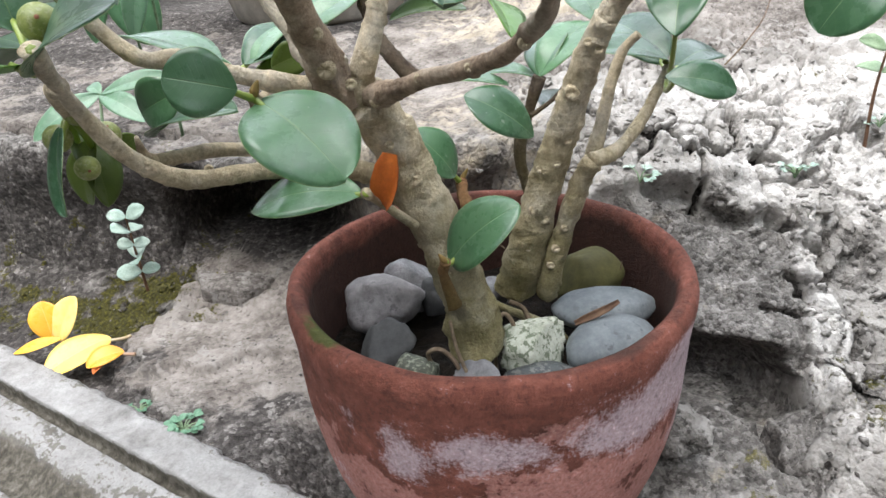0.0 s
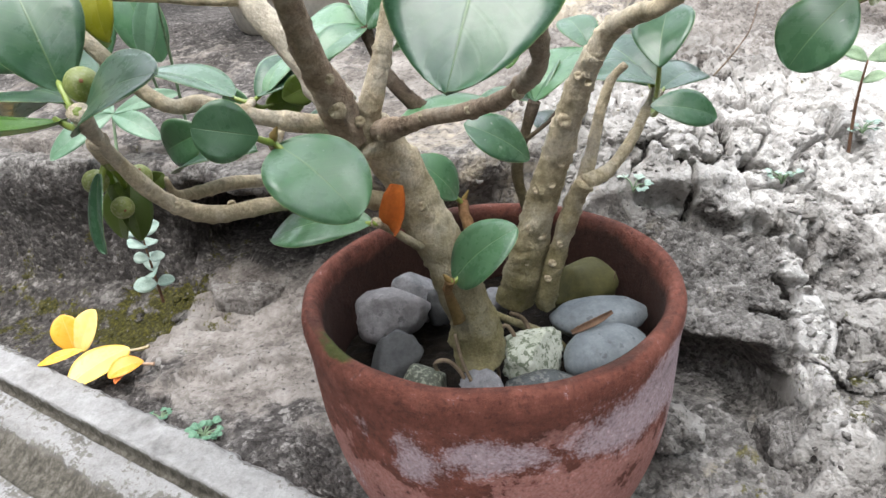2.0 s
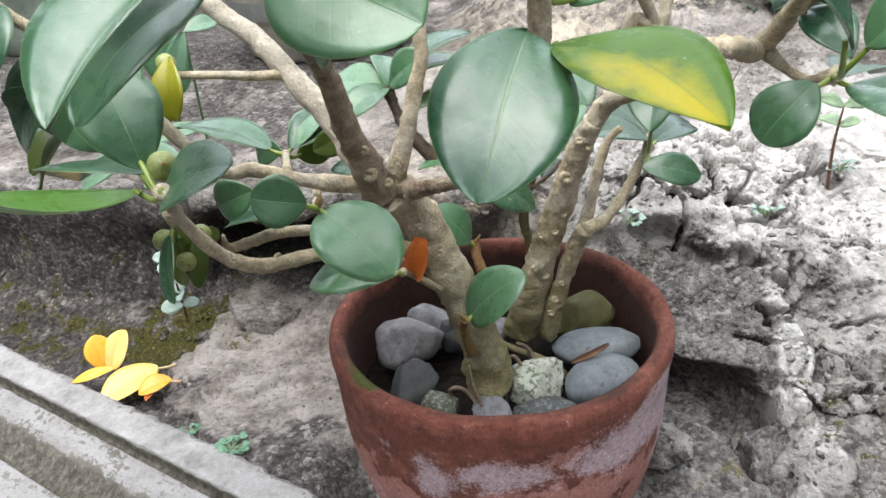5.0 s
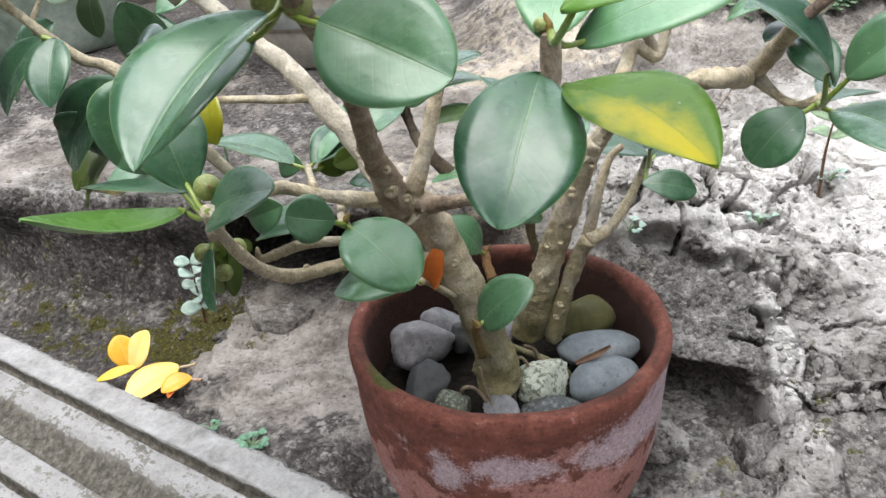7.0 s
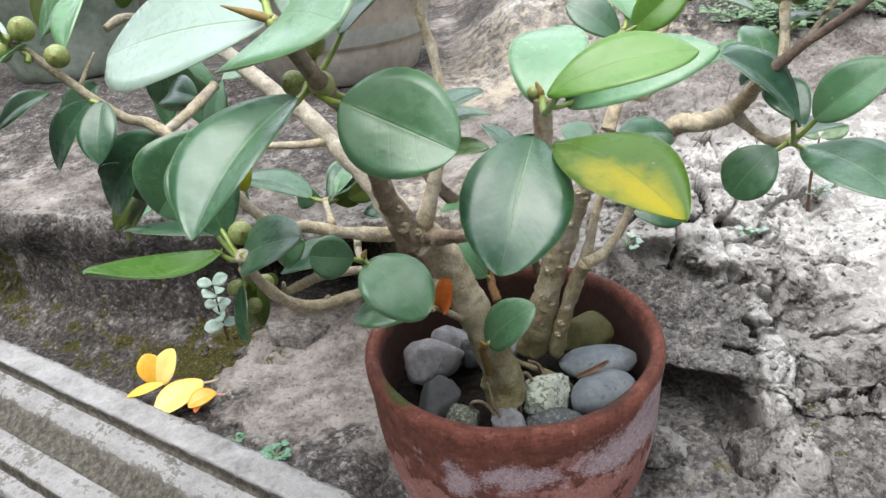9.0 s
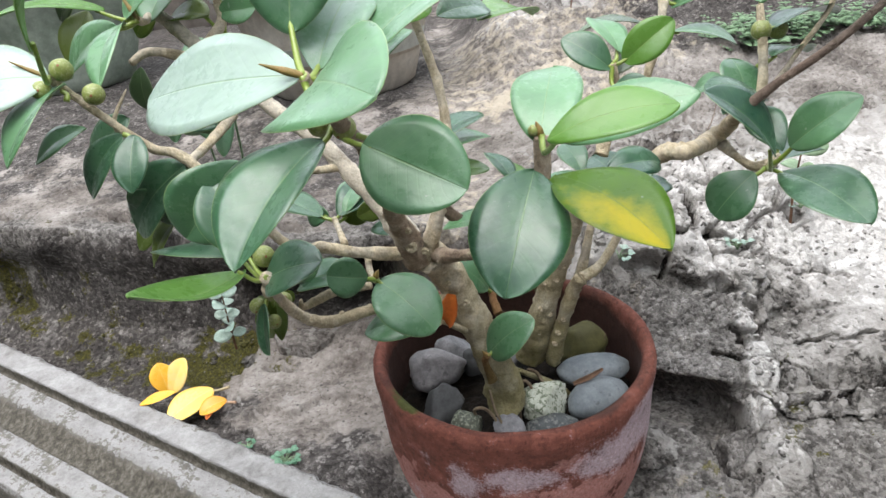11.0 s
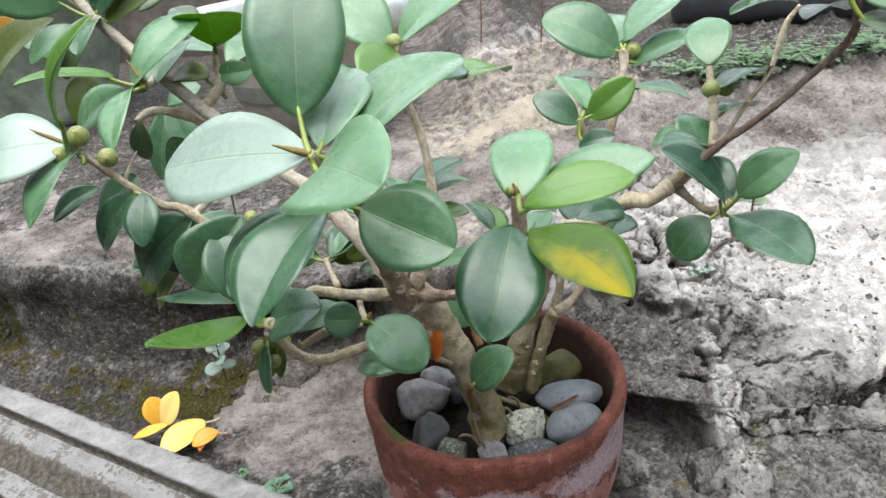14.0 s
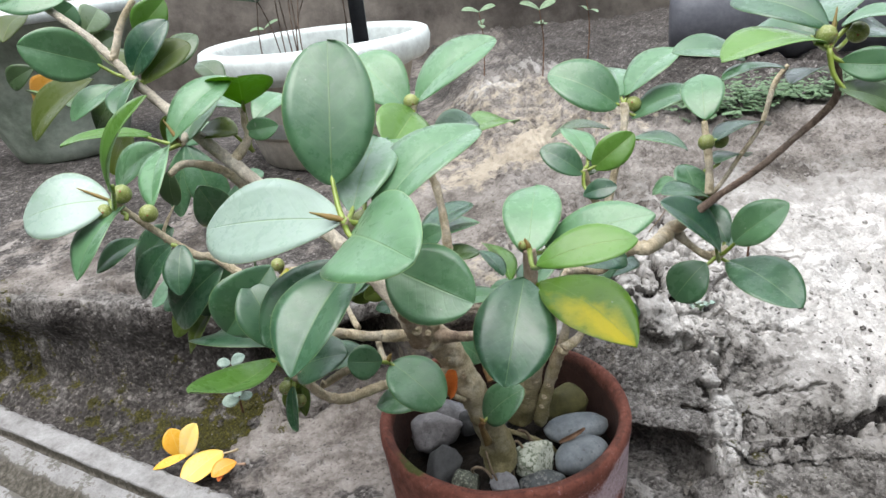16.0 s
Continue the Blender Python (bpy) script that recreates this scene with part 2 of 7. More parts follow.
def leaf_material(name, low, high, rib, edge, rough=0.36, blotch=None, spots=0.0, glow=0.08, stem=(0.26, 0.34, 0.055)):
    m, n, l, b = material(name, rough, 0.5)
    uv = coords(n, l, kind="UV")
    v = coords(n, l)
    sep = n.new("ShaderNodeSeparateXYZ")
    l.new(uv, sep.inputs[0])
    side = calc(n, l, "ABSOLUTE", calc(n, l, "SUBTRACT", sep.outputs[0], 0.5))
    mid = noise_tex(n, l, v, 55, 5, 0.6)
    small = noise_tex(n, l, v, 190, 5, 0.65)
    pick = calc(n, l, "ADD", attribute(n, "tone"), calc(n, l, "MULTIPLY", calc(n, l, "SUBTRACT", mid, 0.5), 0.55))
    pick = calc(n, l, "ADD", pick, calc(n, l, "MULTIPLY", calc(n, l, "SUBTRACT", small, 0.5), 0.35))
    # the palest stop puts white sky sheen into the leaf colour
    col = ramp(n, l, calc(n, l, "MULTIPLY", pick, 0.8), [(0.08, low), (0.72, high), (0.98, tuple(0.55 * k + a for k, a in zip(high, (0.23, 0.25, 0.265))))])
    if blotch:
        across = calc(n, l, "MULTIPLY", calc(n, l, "SUBTRACT", sep.outputs[0], 0.66), 1.1)
        down = calc(n, l, "SUBTRACT", sep.outputs[1], 0.72)
        away = calc(n, l, "SQRT", calc(n, l, "ADD", calc(n, l, "MULTIPLY", across, across), calc(n, l, "MULTIPLY", down, down)))
        spread = calc(n, l, "SUBTRACT", calc(n, l, "ADD", calc(n, l, "MULTIPLY", mid, 0.7), calc(n, l, "MULTIPLY", small, 0.3)), calc(n, l, "MULTIPLY", away, 1.1))
        col = mix(n, l, ramp(n, l, spread, [(-0.02, 0.0), (0.16, 0.50), (0.36, 0.95)]), col, blotch)
    # side veins slant towards the tip
    wave = n.new("ShaderNodeTexWave")
    wave.inputs["Scale"].default_value, wave.inputs["Distortion"].default_value = 3.1, 0.5
    wave.inputs["Detail"].default_value = 1.0
    wave.bands_direction = "X"
    shear = n.new("ShaderNodeCombineXYZ")
    l.new(calc(n, l, "SUBTRACT", sep.outputs[1], calc(n, l, "MULTIPLY", side, 0.50)), shear.inputs[0])
    l.new(shear.outputs[0], wave.inputs["Vector"])
    vein = ramp(n, l, wave.outputs["Fac"], [(0.90, 0.0), (1.0, 1.0)])
    vein = calc(n, l, "MULTIPLY", vein, ramp(n, l, side, [(0.30, 1.0), (0.46, 0.0)]))
    col = mix(n, l, calc(n, l, "MULTIPLY", vein, 0.05), col, rib)
    taper = calc(n, l, "ADD", side, calc(n, l, "MULTIPLY", sep.outputs[1], 0.007))
    midrib = ramp(n, l, taper, [(0.006, 1.0), (0.018, 0.0)])
    col = mix(n, l, calc(n, l, "MULTIPLY", midrib, 0.55), col, rib)
    col = mix(n, l, ramp(n, l, side, [(0.486, 0.0), (0.499, 0.55)]), col, edge)
    if spots:
        dust = noise_tex(n, l, v, 330, 2, 0.5)
        col = mix(n, l, ramp(n, l, dust, [(0.74, 0.0), (0.77, spots)]), col, (0.55, 0.56, 0.5))
    stalk = calc(n, l, "LESS_THAN", sep.outputs[1], -0.05)
    col = mix(n, l, stalk, col, stem)
    l.new(col, b.inputs["Base Color"])
    gloss = calc(n, l, "ADD", calc(n, l, "MULTIPLY", noise_tex(n, l, v, 38, 5, 0.65), 0.6), calc(n, l, "MULTIPLY", small, 0.4))
    l.new(ramp(n, l, gloss, [(0.36, rough - 0.04), (0.50, rough + 0.06), (0.64, rough + 0.26)]), b.inputs["Roughness"])
    b.inputs["Subsurface Weight"].default_value = 0.05
    b.inputs["Subsurface Radius"].default_value = (0.002, 0.004, 0.001)
    b.inputs["Coat Weight"].default_value = 0.65
    b.inputs["Sheen Weight"].default_value = 0.04
    b.inputs["Sheen Roughness"].default_value = 0.45
    b.inputs["Sheen Tint"].default_value = (0.88, 1.0, 0.95, 1)
    l.new(ramp(n, l, gloss, [(0.40, 0.18), (0.62, 0.44)]), b.inputs["Coat Roughness"])
    h = calc(n, l, "SUBTRACT", calc(n, l, "ADD", calc(n, l, "MULTIPLY", noise_tex(n, l, v, 60, 3, 0.5), 0.8), calc(n, l, "MULTIPLY", small, 0.05)), calc(n, l, "ADD", calc(n, l, "MULTIPLY", vein, 0.012), calc(n, l, "MULTIPLY", midrib, 0.12)))
    bump(n, l, b, h, 0.5, 0.003)
    thin = n.new("ShaderNodeBsdfTranslucent")
    l.new(mix(n, l, 0.5, col, (0.22, 0.42, 0.05)), thin.inputs["Color"])
    blend = n.new("ShaderNodeMixShader")
    blend.inputs[0].default_value = glow
    l.new(b.outputs[0], blend.inputs[1])
    l.new(thin.outputs[0], blend.inputs[2])
    l.new(blend.outputs[0], n["Material Output"].inputs["Surface"])
    return m


def plain_material(name, low, high, scale=60, rough=0.8, spec=0.4, strength=0.4, dist=0.001, metal=0.0, fleck=None, fleck_at=0.52):
    m, n, l, b = material(name, rough, spec)
    v = coords(n, l)
    mid, fine = noise_tex(n, l, v, scale, 7, 0.65), noise_tex(n, l, v, scale * 6, 4, 0.7)
    info = n.new("ShaderNodeObjectInfo")
    pick = calc(n, l, "ADD", mid, calc(n, l, "MULTIPLY", calc(n, l, "SUBTRACT", info.outputs["Random"], 0.5), 0.16))
    col = ramp(n, l, pick, [(0.3, low), (0.7, high)])
    if fleck:
        col = mix(n, l, ramp(n, l, noise_tex(n, l, v, scale * 3.2, 3, 0.6), [(fleck_at, 0.0), (fleck_at + 0.07, 0.85)]), col, fleck)
    col = mix(n, l, 0.55, col, ramp(n, l, fine, [(0.3, 0.62), (0.65, 1.15)]), "MULTIPLY")
    l.new(col, b.inputs["Base Color"])
    b.inputs["Metallic"].default_value = metal
    bump(n, l, b, calc(n, l, "ADD", mid, calc(n, l, "MULTIPLY", fine, 0.4)), strength, dist)
    return m


rock = rock_material()
coping = coping_material()
terracotta = terracotta_material()
bark = bark_material("pale_brown_bark", (0.310, 0.248, 0.158), (0.70, 0.595, 0.425), 0.55)
bark_scar = bark_material("pale_bark_scar", (0.310, 0.248, 0.158), (0.70, 0.595, 0.425), 0.3, 0.0)
bark_pale = bark_material("whitish_bark", (0.38, 0.330, 0.258), (0.70, 0.63, 0.52), 0.5)
bark_mid = bark_material("mid_brown_bark", (0.190, 0.135, 0.096), (0.45, 0.345, 0.255), 0.35)
bark_dark = bark_material("dark_bark", (0.055, 0.038, 0.026), (0.15, 0.11, 0.08), 0.1)
bark_brown = bark_material("brown_twig_bark", (0.085, 0.058, 0.044), (0.22, 0.155, 0.12), 0.1)
bark_young = bark_material("reddish_young_bark", (0.17, 0.06, 0.028), (0.34, 0.16, 0.09), 0.0)
RIB, EDGE = (0.20, 0.31, 0.13), (0.34, 0.44, 0.18)
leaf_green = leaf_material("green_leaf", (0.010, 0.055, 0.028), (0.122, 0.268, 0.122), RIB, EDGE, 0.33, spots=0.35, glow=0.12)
leaf_young = leaf_material("young_leaf", (0.085, 0.215, 0.026), (0.15, 0.31, 0.055), (0.30, 0.42, 0.12), EDGE, 0.34, glow=0.30)
leaf_dull = leaf_material("dull_leaf", (0.036, 0.078, 0.022), (0.075, 0.130, 0.036), RIB, EDGE, 0.45)
leaf_olive = leaf_material("olive_leaf_underside", (0.062, 0.100, 0.008), (0.125, 0.165, 0.018), (0.26, 0.30, 0.07), EDGE, 0.55, glow=0.40)
# brighter copy of the green leaf, for light coming through an underside
leaf_backlit = leaf_material("backlit_green_leaf_underside", (0.10, 0.20, 0.008), (0.17, 0.30, 0.015), (0.30, 0.42, 0.08), EDGE, 0.55, glow=0.65)
leaf_orange = leaf_material("orange_leaf", (0.50, 0.22, 0.02), (0.65, 0.32, 0.03), (0.6, 0.4, 0.1), (0.5, 0.3, 0.05), 0.5)
leaf_gold = leaf_material("golden_leaf", (0.25, 0.255, 0.008), (0.38, 0.36, 0.014), (0.42, 0.36, 0.05), (0.4, 0.35, 0.05), 0.45, glow=0.25)
leaf_yellowing = leaf_material("yellowing_leaf", (0.042, 0.135, 0.003), (0.115, 0.235, 0.008), (0.18, 0.28, 0.05), EDGE, 0.48, blotch=(0.66, 0.54, 0.008), spots=0.4, glow=0.5)
fallen_yellow = leaf_material("fallen_yellow_leaf", (0.80, 0.41, 0.02), (0.88, 0.60, 0.13), (0.86, 0.66, 0.28), (0.8, 0.45, 0.04), 0.5, stem=(0.42, 0.33, 0.19))
fallen_amber = leaf_material("fallen_amber_leaf", (0.72, 0.30, 0.012), (0.85, 0.46, 0.05), (0.86, 0.66, 0.28), (0.8, 0.45, 0.04), 0.5, stem=(0.42, 0.26, 0.17))
bud_skin = plain_material("reddish_green_bud", (0.16, 0.13, 0.03), (0.30, 0.17, 0.06), 150, 0.55)
fig_skin = plain_material("green_fig_skin", (0.17, 0.21, 0.045), (0.31, 0.34, 0.11), 260, 0.45, 0.5, 0.15, fleck=(0.32, 0.34, 0.17))
fig_eye = plain_material("red_fig_eye", (0.20, 0.06, 0.03), (0.32, 0.12, 0.06), 300, 0.6)
soil = plain_material("dark_potting_soil", (0.006, 0.0045, 0.0035), (0.028, 0.020, 0.014), 160, 0.95, 0.2, 1.0, 0.004)
pebble_grey = plain_material("grey_river_stone", (0.115, 0.109, 0.112), (0.285, 0.270, 0.279), 70, 0.8, 0.3, 0.6, 0.0015, fleck=(0.10, 0.095, 0.097), fleck_at=0.60)
pebble_blue = plain_material("blue_grey_river_stone", (0.088, 0.101, 0.112), (0.200, 0.219, 0.232), 60, 0.7, 0.35, 0.4, 0.0012, fleck=(0.075, 0.082, 0.09), fleck_at=0.61)
pebble_dark = plain_material("dark_slate_stone", (0.032, 0.032, 0.034), (0.070, 0.070, 0.070), 90, 0.8, 0.35, 0.4)
pebble_slate = plain_material("wet_slate_stone", (0.032, 0.036, 0.039), (0.084, 0.091, 0.091), 120, 0.6, 0.4, 0.4, fleck=(0.140, 0.140, 0.133))
pebble_green = plain_material("mottled_green_stone", (0.042, 0.045, 0.035), (0.112, 0.119, 0.091), 160, 0.8, 0.35, 0.5, fleck=(0.238, 0.245, 0.189))
granite = plain_material("speckled_granite", (0.25, 0.265, 0.205), (0.52, 0.53, 0.455), 105, 0.8, 0.35, 0.6, fleck=(0.085, 0.105, 0.062))
pebble_rough = plain_material("rough_pale_stone", (0.125, 0.124, 0.130), (0.285, 0.277, 0.291), 130, 0.85, 0.3, 0.8, 0.002)
pebble_olive = plain_material("mossy_olive_stone", (0.030, 0.027, 0.009), (0.092, 0.084, 0.028), 60, 0.8, 0.35, 0.3)
dry_leaf = plain_material("dry_brown_leaf", (0.08, 0.042, 0.026), (0.20, 0.12, 0.075), 120, 0.8)
dry_orange = plain_material("dry_orange_leaf", (0.36, 0.075, 0.010), (0.55, 0.15, 0.025), 120, 0.55, 0.4)
root_mat = plain_material("thin_dry_root", (0.10, 0.07, 0.045), (0.25, 0.19, 0.13), 200, 0.9)
weed_green = plain_material("small_weed_leaf", (0.10, 0.17, 0.085), (0.24, 0.32, 0.20), 200, 0.6)
fern_green = plain_material("pale_fern_leaf", (0.06, 0.125, 0.06), (0.17, 0.26, 0.14), 120, 0.7)
weed_pale = plain_material("pale_weed_leaf", (0.20, 0.29, 0.24), (0.38, 0.46, 0.40), 150, 0.6)
weed_blue = plain_material("blue_green_weed_leaf", (0.07, 0.17, 0.10), (0.16, 0.29, 0.19), 200, 0.6)
leaf_mint = leaf_material("mint_green_leaf", (0.085, 0.185, 0.105), (0.14, 0.26, 0.16), (0.26, 0.36, 0.24), (0.34, 0.46, 0.34), 0.5, glow=0.2)
weed_stem = plain_material("brown_weed_stem", (0.10, 0.05, 0.03), (0.22, 0.12, 0.07), 200, 0.8)
far_green = plain_material("background_leaf", (0.012, 0.035, 0.012), (0.04, 0.095, 0.03), 40, 0.5)
bowl_white = plain_material("white_green_plastic", (0.64, 0.70, 0.68), (0.80, 0.85, 0.83), 12, 0.4, 0.5, 0.1)
bowl_side = plain_material("stained_pale_plastic", (0.36, 0.30, 0.24), (0.70, 0.66, 0.59), 14, 0.6, 0.4, 0.2)
tub_green = plain_material("weathered_green_tub", (0.20, 0.245, 0.190), (0.58, 0.64, 0.54), 11, 0.6, 0.4, 0.3)
pipe_grey = plain_material("grey_plastic_pipe", (0.085, 0.088, 0.104), (0.15, 0.154, 0.176), 20, 0.35, 0.5, 0.1)
post_black = plain_material("black_painted_post", (0.010, 0.010, 0.013), (0.024, 0.024, 0.028), 60, 0.5)
wall_mat = plain_material("grimy_back_wall", (0.08, 0.068, 0.06), (0.26, 0.23, 0.20), 6, 0.95, 0.2, 0.6, 0.01)


# ---- building helpers ----
def lattice(x, y, cell, seed):
    """Smooth value noise on the plane, -1 to 1."""
    r = np.random.RandomState(seed).uniform(-1, 1, (257, 257))
    u, v = x / cell + 1000.5, y / cell + 1000.5
    i, j = np.floor(u).astype(int), np.floor(v).astype(int)
    f, g = u - i, v - j
    f, g = f * f * (3 - 2 * f), g * g * (3 - 2 * g)
    i, j = i % 256, j % 256
    return (r[i, j] * (1 - f) + r[i + 1, j] * f) * (1 - g) + (r[i, j + 1] * (1 - f) + r[i + 1, j + 1] * f) * g


def fractal(x, y, cell, seed, octaves=5, gain=0.5):
    total, amp = 0, 1.0
    for k in range(octaves):
        total = total + amp * lattice(x + 0.37 * k, y - 0.21 * k, cell / 2 ** k, seed + k)
        amp *= gain
    return total


def cells(x, y, size, seed):
    """Distance to the nearest and second nearest of scattered centres, and a random number per centre."""
    rs = np.random.RandomState(seed)
    jx, jy, tone = rs.uniform(0, 1, (256, 256)), rs.uniform(0, 1, (256, 256)), rs.uniform(0, 1, (256, 256))
    u, v = x / size + 1000, y / size + 1000
    i, j = np.floor(u).astype(int), np.floor(v).astype(int)
    d1, d2, t1 = np.full(x.shape, 9.0), np.full(x.shape, 9.0), np.zeros(x.shape)
    for a in (-1, 0, 1):
        for c in (-1, 0, 1):
            p, q = (i + a) % 256, (j + c) % 256
            d = np.hypot(i + a + jx[p, q] - u, j + c + jy[p, q] - v)
            near = d < d1
            d2 = np.where(near, d1, np.minimum(d2, d))
            t1 = np.where(near, tone[p, q], t1)
            d1 = np.where(near, d, d1)
    return d1, d2, t1


def ease(a, b, v):
    t = np.clip((v - a) / (b - a), 0, 1)
    return t * t * (3 - 2 * t)


def mesh_object(name, verts, faces, mat, parent=None, smooth=True, label=""):
    me = bpy.data.meshes.new(name)
    me.from_pydata([tuple(v) for v in verts], [], faces)
    for m in (mat if isinstance(mat, (list, tuple)) else [mat]):
        me.materials.append(m)
    if smooth:
        me.polygons.foreach_set("use_smooth", [True] * len(me.polygons))
    me.update()
    ob = new(name, me)
    if parent:
        ob.parent = parent
    if label:
        tagged(ob, label)
    return ob


def part(name, bm, mat, parent=None, label="", smooth=True):
    me = bpy.data.meshes.new(name)
    bmesh.ops.recalc_face_normals(bm, faces=bm.faces)
    bm.to_mesh(me)
    bm.free()
    me.materials.append(mat)
    if smooth:
        me.polygons.foreach_set("use_smooth", [True] * len(me.polygons))
    ob = new(name, me)
    if parent:
        ob.parent = parent
    if label:
        tagged(ob, label)
    return ob


def empty(name, label, category, group="", at=(0, 0, 0)):
    ob = new(name)
    ob.empty_display_size = 0.02
    ob.location = at
    return tagged(ob, label, category, group)


def put(ob, parent):
    """Parent ob, which is built in world coordinates, to an empty that may stand elsewhere."""
    ob.parent = parent
    ob.matrix_parent_inverse = Matrix.Translation(parent.location).inverted()
    return ob


def lathe(profile, centre, turns=96):
    """Verts and faces of a turned shape from (radius, height) pairs, open at both ends unless the radius is 0."""
    verts, faces = [], []
    for r, z in profile:
        for k in range(turns):
            a = 2 * math.pi * k / turns
            verts.append((centre[0] + r * math.cos(a), centre[1] + r * math.sin(a), centre[2] + z))
    for i in range(len(profile) - 1):
        for k in range(turns):
            j = (k + 1) % turns
            faces.append((i * turns + k, i * turns + j, (i + 1) * turns + j, (i + 1) * turns + k))
    return verts, faces


def tube(points, radii, sides=12, knobble=0.0, seed=0, steps=6):
    """Verts and faces of a round limb through the points, smoothed, with uneven girth and closed ends."""
    pts = [Vector(p) for p in points]
    path, girth = [], []
    for i in range(len(pts) - 1):
        p0, p1, p2, p3 = pts[max(i - 1, 0)], pts[i], pts[i + 1], pts[min(i + 2, len(pts) - 1)]
        for s in range(steps):
            t = s / steps
            path.append(0.5 * (2 * p1 + (p2 - p0) * t + (2 * p0 - 5 * p1 + 4 * p2 - p3) * t * t + (3 * p1 - p0 - 3 * p2 + p3) * t ** 3))
            girth.append(radii[i] * (1 - t) + radii[i + 1] * t)
    path.append(pts[-1])
    girth.append(radii[-1])
    verts, faces = [], []
    side = (path[1] - path[0]).orthogonal().normalized()
    for i, p in enumerate(path):
        d = (path[min(i + 1, len(path) - 1)] - path[max(i - 1, 0)]).normalized()
        side = (side - d * side.dot(d)).normalized()
        up = d.cross(side)
        for k in range(sides):
            a = 2 * math.pi * k / sides
            o = side * math.cos(a) + up * math.sin(a)
            r = girth[i]
            if knobble:
                q = p * 95 + o * r * 95 + Vector((seed * 3.1, 0, 0))
                r *= 1 + knobble * noise.noise(q) + 0.7 * knobble * max(0, noise.noise(q * 2.7) - 0.25) * 2
                # small warty scars
                r += 0.0021 * max(0, noise.noise(q * 3.6 + Vector((9, 4, 2))) - 0.30) * min(1.0, girth[i] / 0.004)
            verts.append(p + o * r)
    n = len(path)
    for i in range(n - 1):
        for k in range(sides):
            j = (k + 1) % sides
            faces.append((i * sides + k, i * sides + j, (i + 1) * sides + j, (i + 1) * sides + k))
    verts += [path[0], path[-1]]
    for k in range(sides):
        j = (k + 1) % sides
        faces.append((j, k, len(verts) - 2))
        faces.append(((n - 1) * sides + k, (n - 1) * sides + j, len(verts) - 1))
    return verts, faces


# ---- ground: a low mortar bed, a step to an upper ledge and a sloping rock face ----
def build_ground():
    def axis(lo, hi, step, far, dense=()):
        core = np.arange(lo, hi + step / 2, step)
        for a, b, s in dense:
            core = np.concatenate([core[(core < a - s / 2) | (core > b + s / 2)], np.arange(a, b + s / 2, s)])
        core = np.sort(core)
        out = np.cumsum([step * 1.35 ** k for k in range(1, 60)])
        out = out[out < far]
        return np.concatenate([lo - out[::-1], core, hi + out])
    xs = axis(-0.60, 0.62, 0.0024, 400, ((0.085, 0.330, 0.0015),))
    vs = axis(0.17, 0.95, 0.0024, 400, ((0.235, 0.283, 0.0015), (0.284, 0.346, 0.0011), (0.347, 0.401, 0.0014), (0.402, 0.419, 0.0014), (0.420, 0.470, 0.0009), (0.471, 0.540, 0.0016)))
    x, v = np.meshgrid(xs, vs)
    left_edge = -0.10 * np.clip(x - 0.05, -0.3, 0) - 0.32 * np.clip(x + 0.22, -1.0, 0)
    y = v + left_edge * ease(0.25, 0.36, v) * ease(1.2, 0.8, v)
    near = ease(3.0, 1.2, np.hypot(x, y - 0.5))
    right = ease(-0.01, 0.095, x + 0.01 * lattice(x, y, 0.05, 2))
    left = 1 - right
    vw = v + 0.010 * lattice(x, y, 0.09, 3) + 0.004 * lattice(x, y, 0.03, 4)
    # the slab beside the pot ends along a slanting line
    vs_ = vw + (np.clip(0.75 * (x - 0.13), -0.025, 0.06) - 0.0275) * ease(0.385, 0.345, v)
    # left: a flat bed and a broken step
    step_v = vw + 0.006 * fractal(x, y, 0.04, 14, 3)
    rise = ease(0.428, 0.458, step_v)
    bed = -0.004 + 0.018 * ease(0.385, 0.43, v) + 0.005 * lattice(x, y, 0.16, 9)
    bed = bed - 0.026 * ease(0.125, 0.070, np.hypot(x - 0.0113, y - 0.2664))
    slab_edge = np.interp(y, [0.20, 0.327, 0.359, 0.383, 0.399, 0.423, 0.430, 0.438, 0.456, 0.60], [-0.10, -0.200, -0.228, -0.238, -0.243, -0.240, -0.228, -0.222, -0.212, -0.20])
    pale = ease(-0.003, 0.003, x - slab_edge + 0.012 * fractal(x, y, 0.03, 71, 4, 0.6))
    bed = bed + 0.006 * pale - 0.004
    z_left = bed + (0.116 + 0.03 * ease(0.45, 0.75, v) - bed) * rise
    # right: two sloping profiles, near the pot and further out
    z_pot = np.interp(vs_, [0.0, 0.20, 0.25, 0.285, 0.296, 0.303, 0.3065, 0.310, 0.318, 0.344, 0.366, 0.384, 0.394, 0.399, 0.412, 0.45, 0.60, 0.80, 0.95], [-0.03, -0.026, -0.020, -0.004, -0.006, -0.013, -0.010, 0.034, 0.042, 0.054, 0.069, 0.085, 0.093, 0.103, 0.113, 0.130, 0.146, 0.165, 0.20])
    z_out = np.interp(vw, [0.0, 0.20, 0.25, 0.284, 0.299, 0.306, 0.312, 0.333, 0.347, 0.37, 0.397, 0.42, 0.49, 0.60, 0.70, 0.95], [-0.03, -0.02, 0.006, 0.016, 0.020, 0.016, 0.034, 0.049, 0.062, 0.078, 0.098, 0.115, 0.140, 0.158, 0.190, 0.205])
    outer = ease(0.165, 0.215, x + 0.02 * lattice(x, y, 0.06, 8))
    z = z_left * left + (z_pot * (1 - outer) + z_out * outer) * right
    # relief: lumps, grains and rubble
    wx, wy = x + 0.006 * lattice(x, y, 0.02, 5), y + 0.006 * lattice(x, y, 0.02, 6)
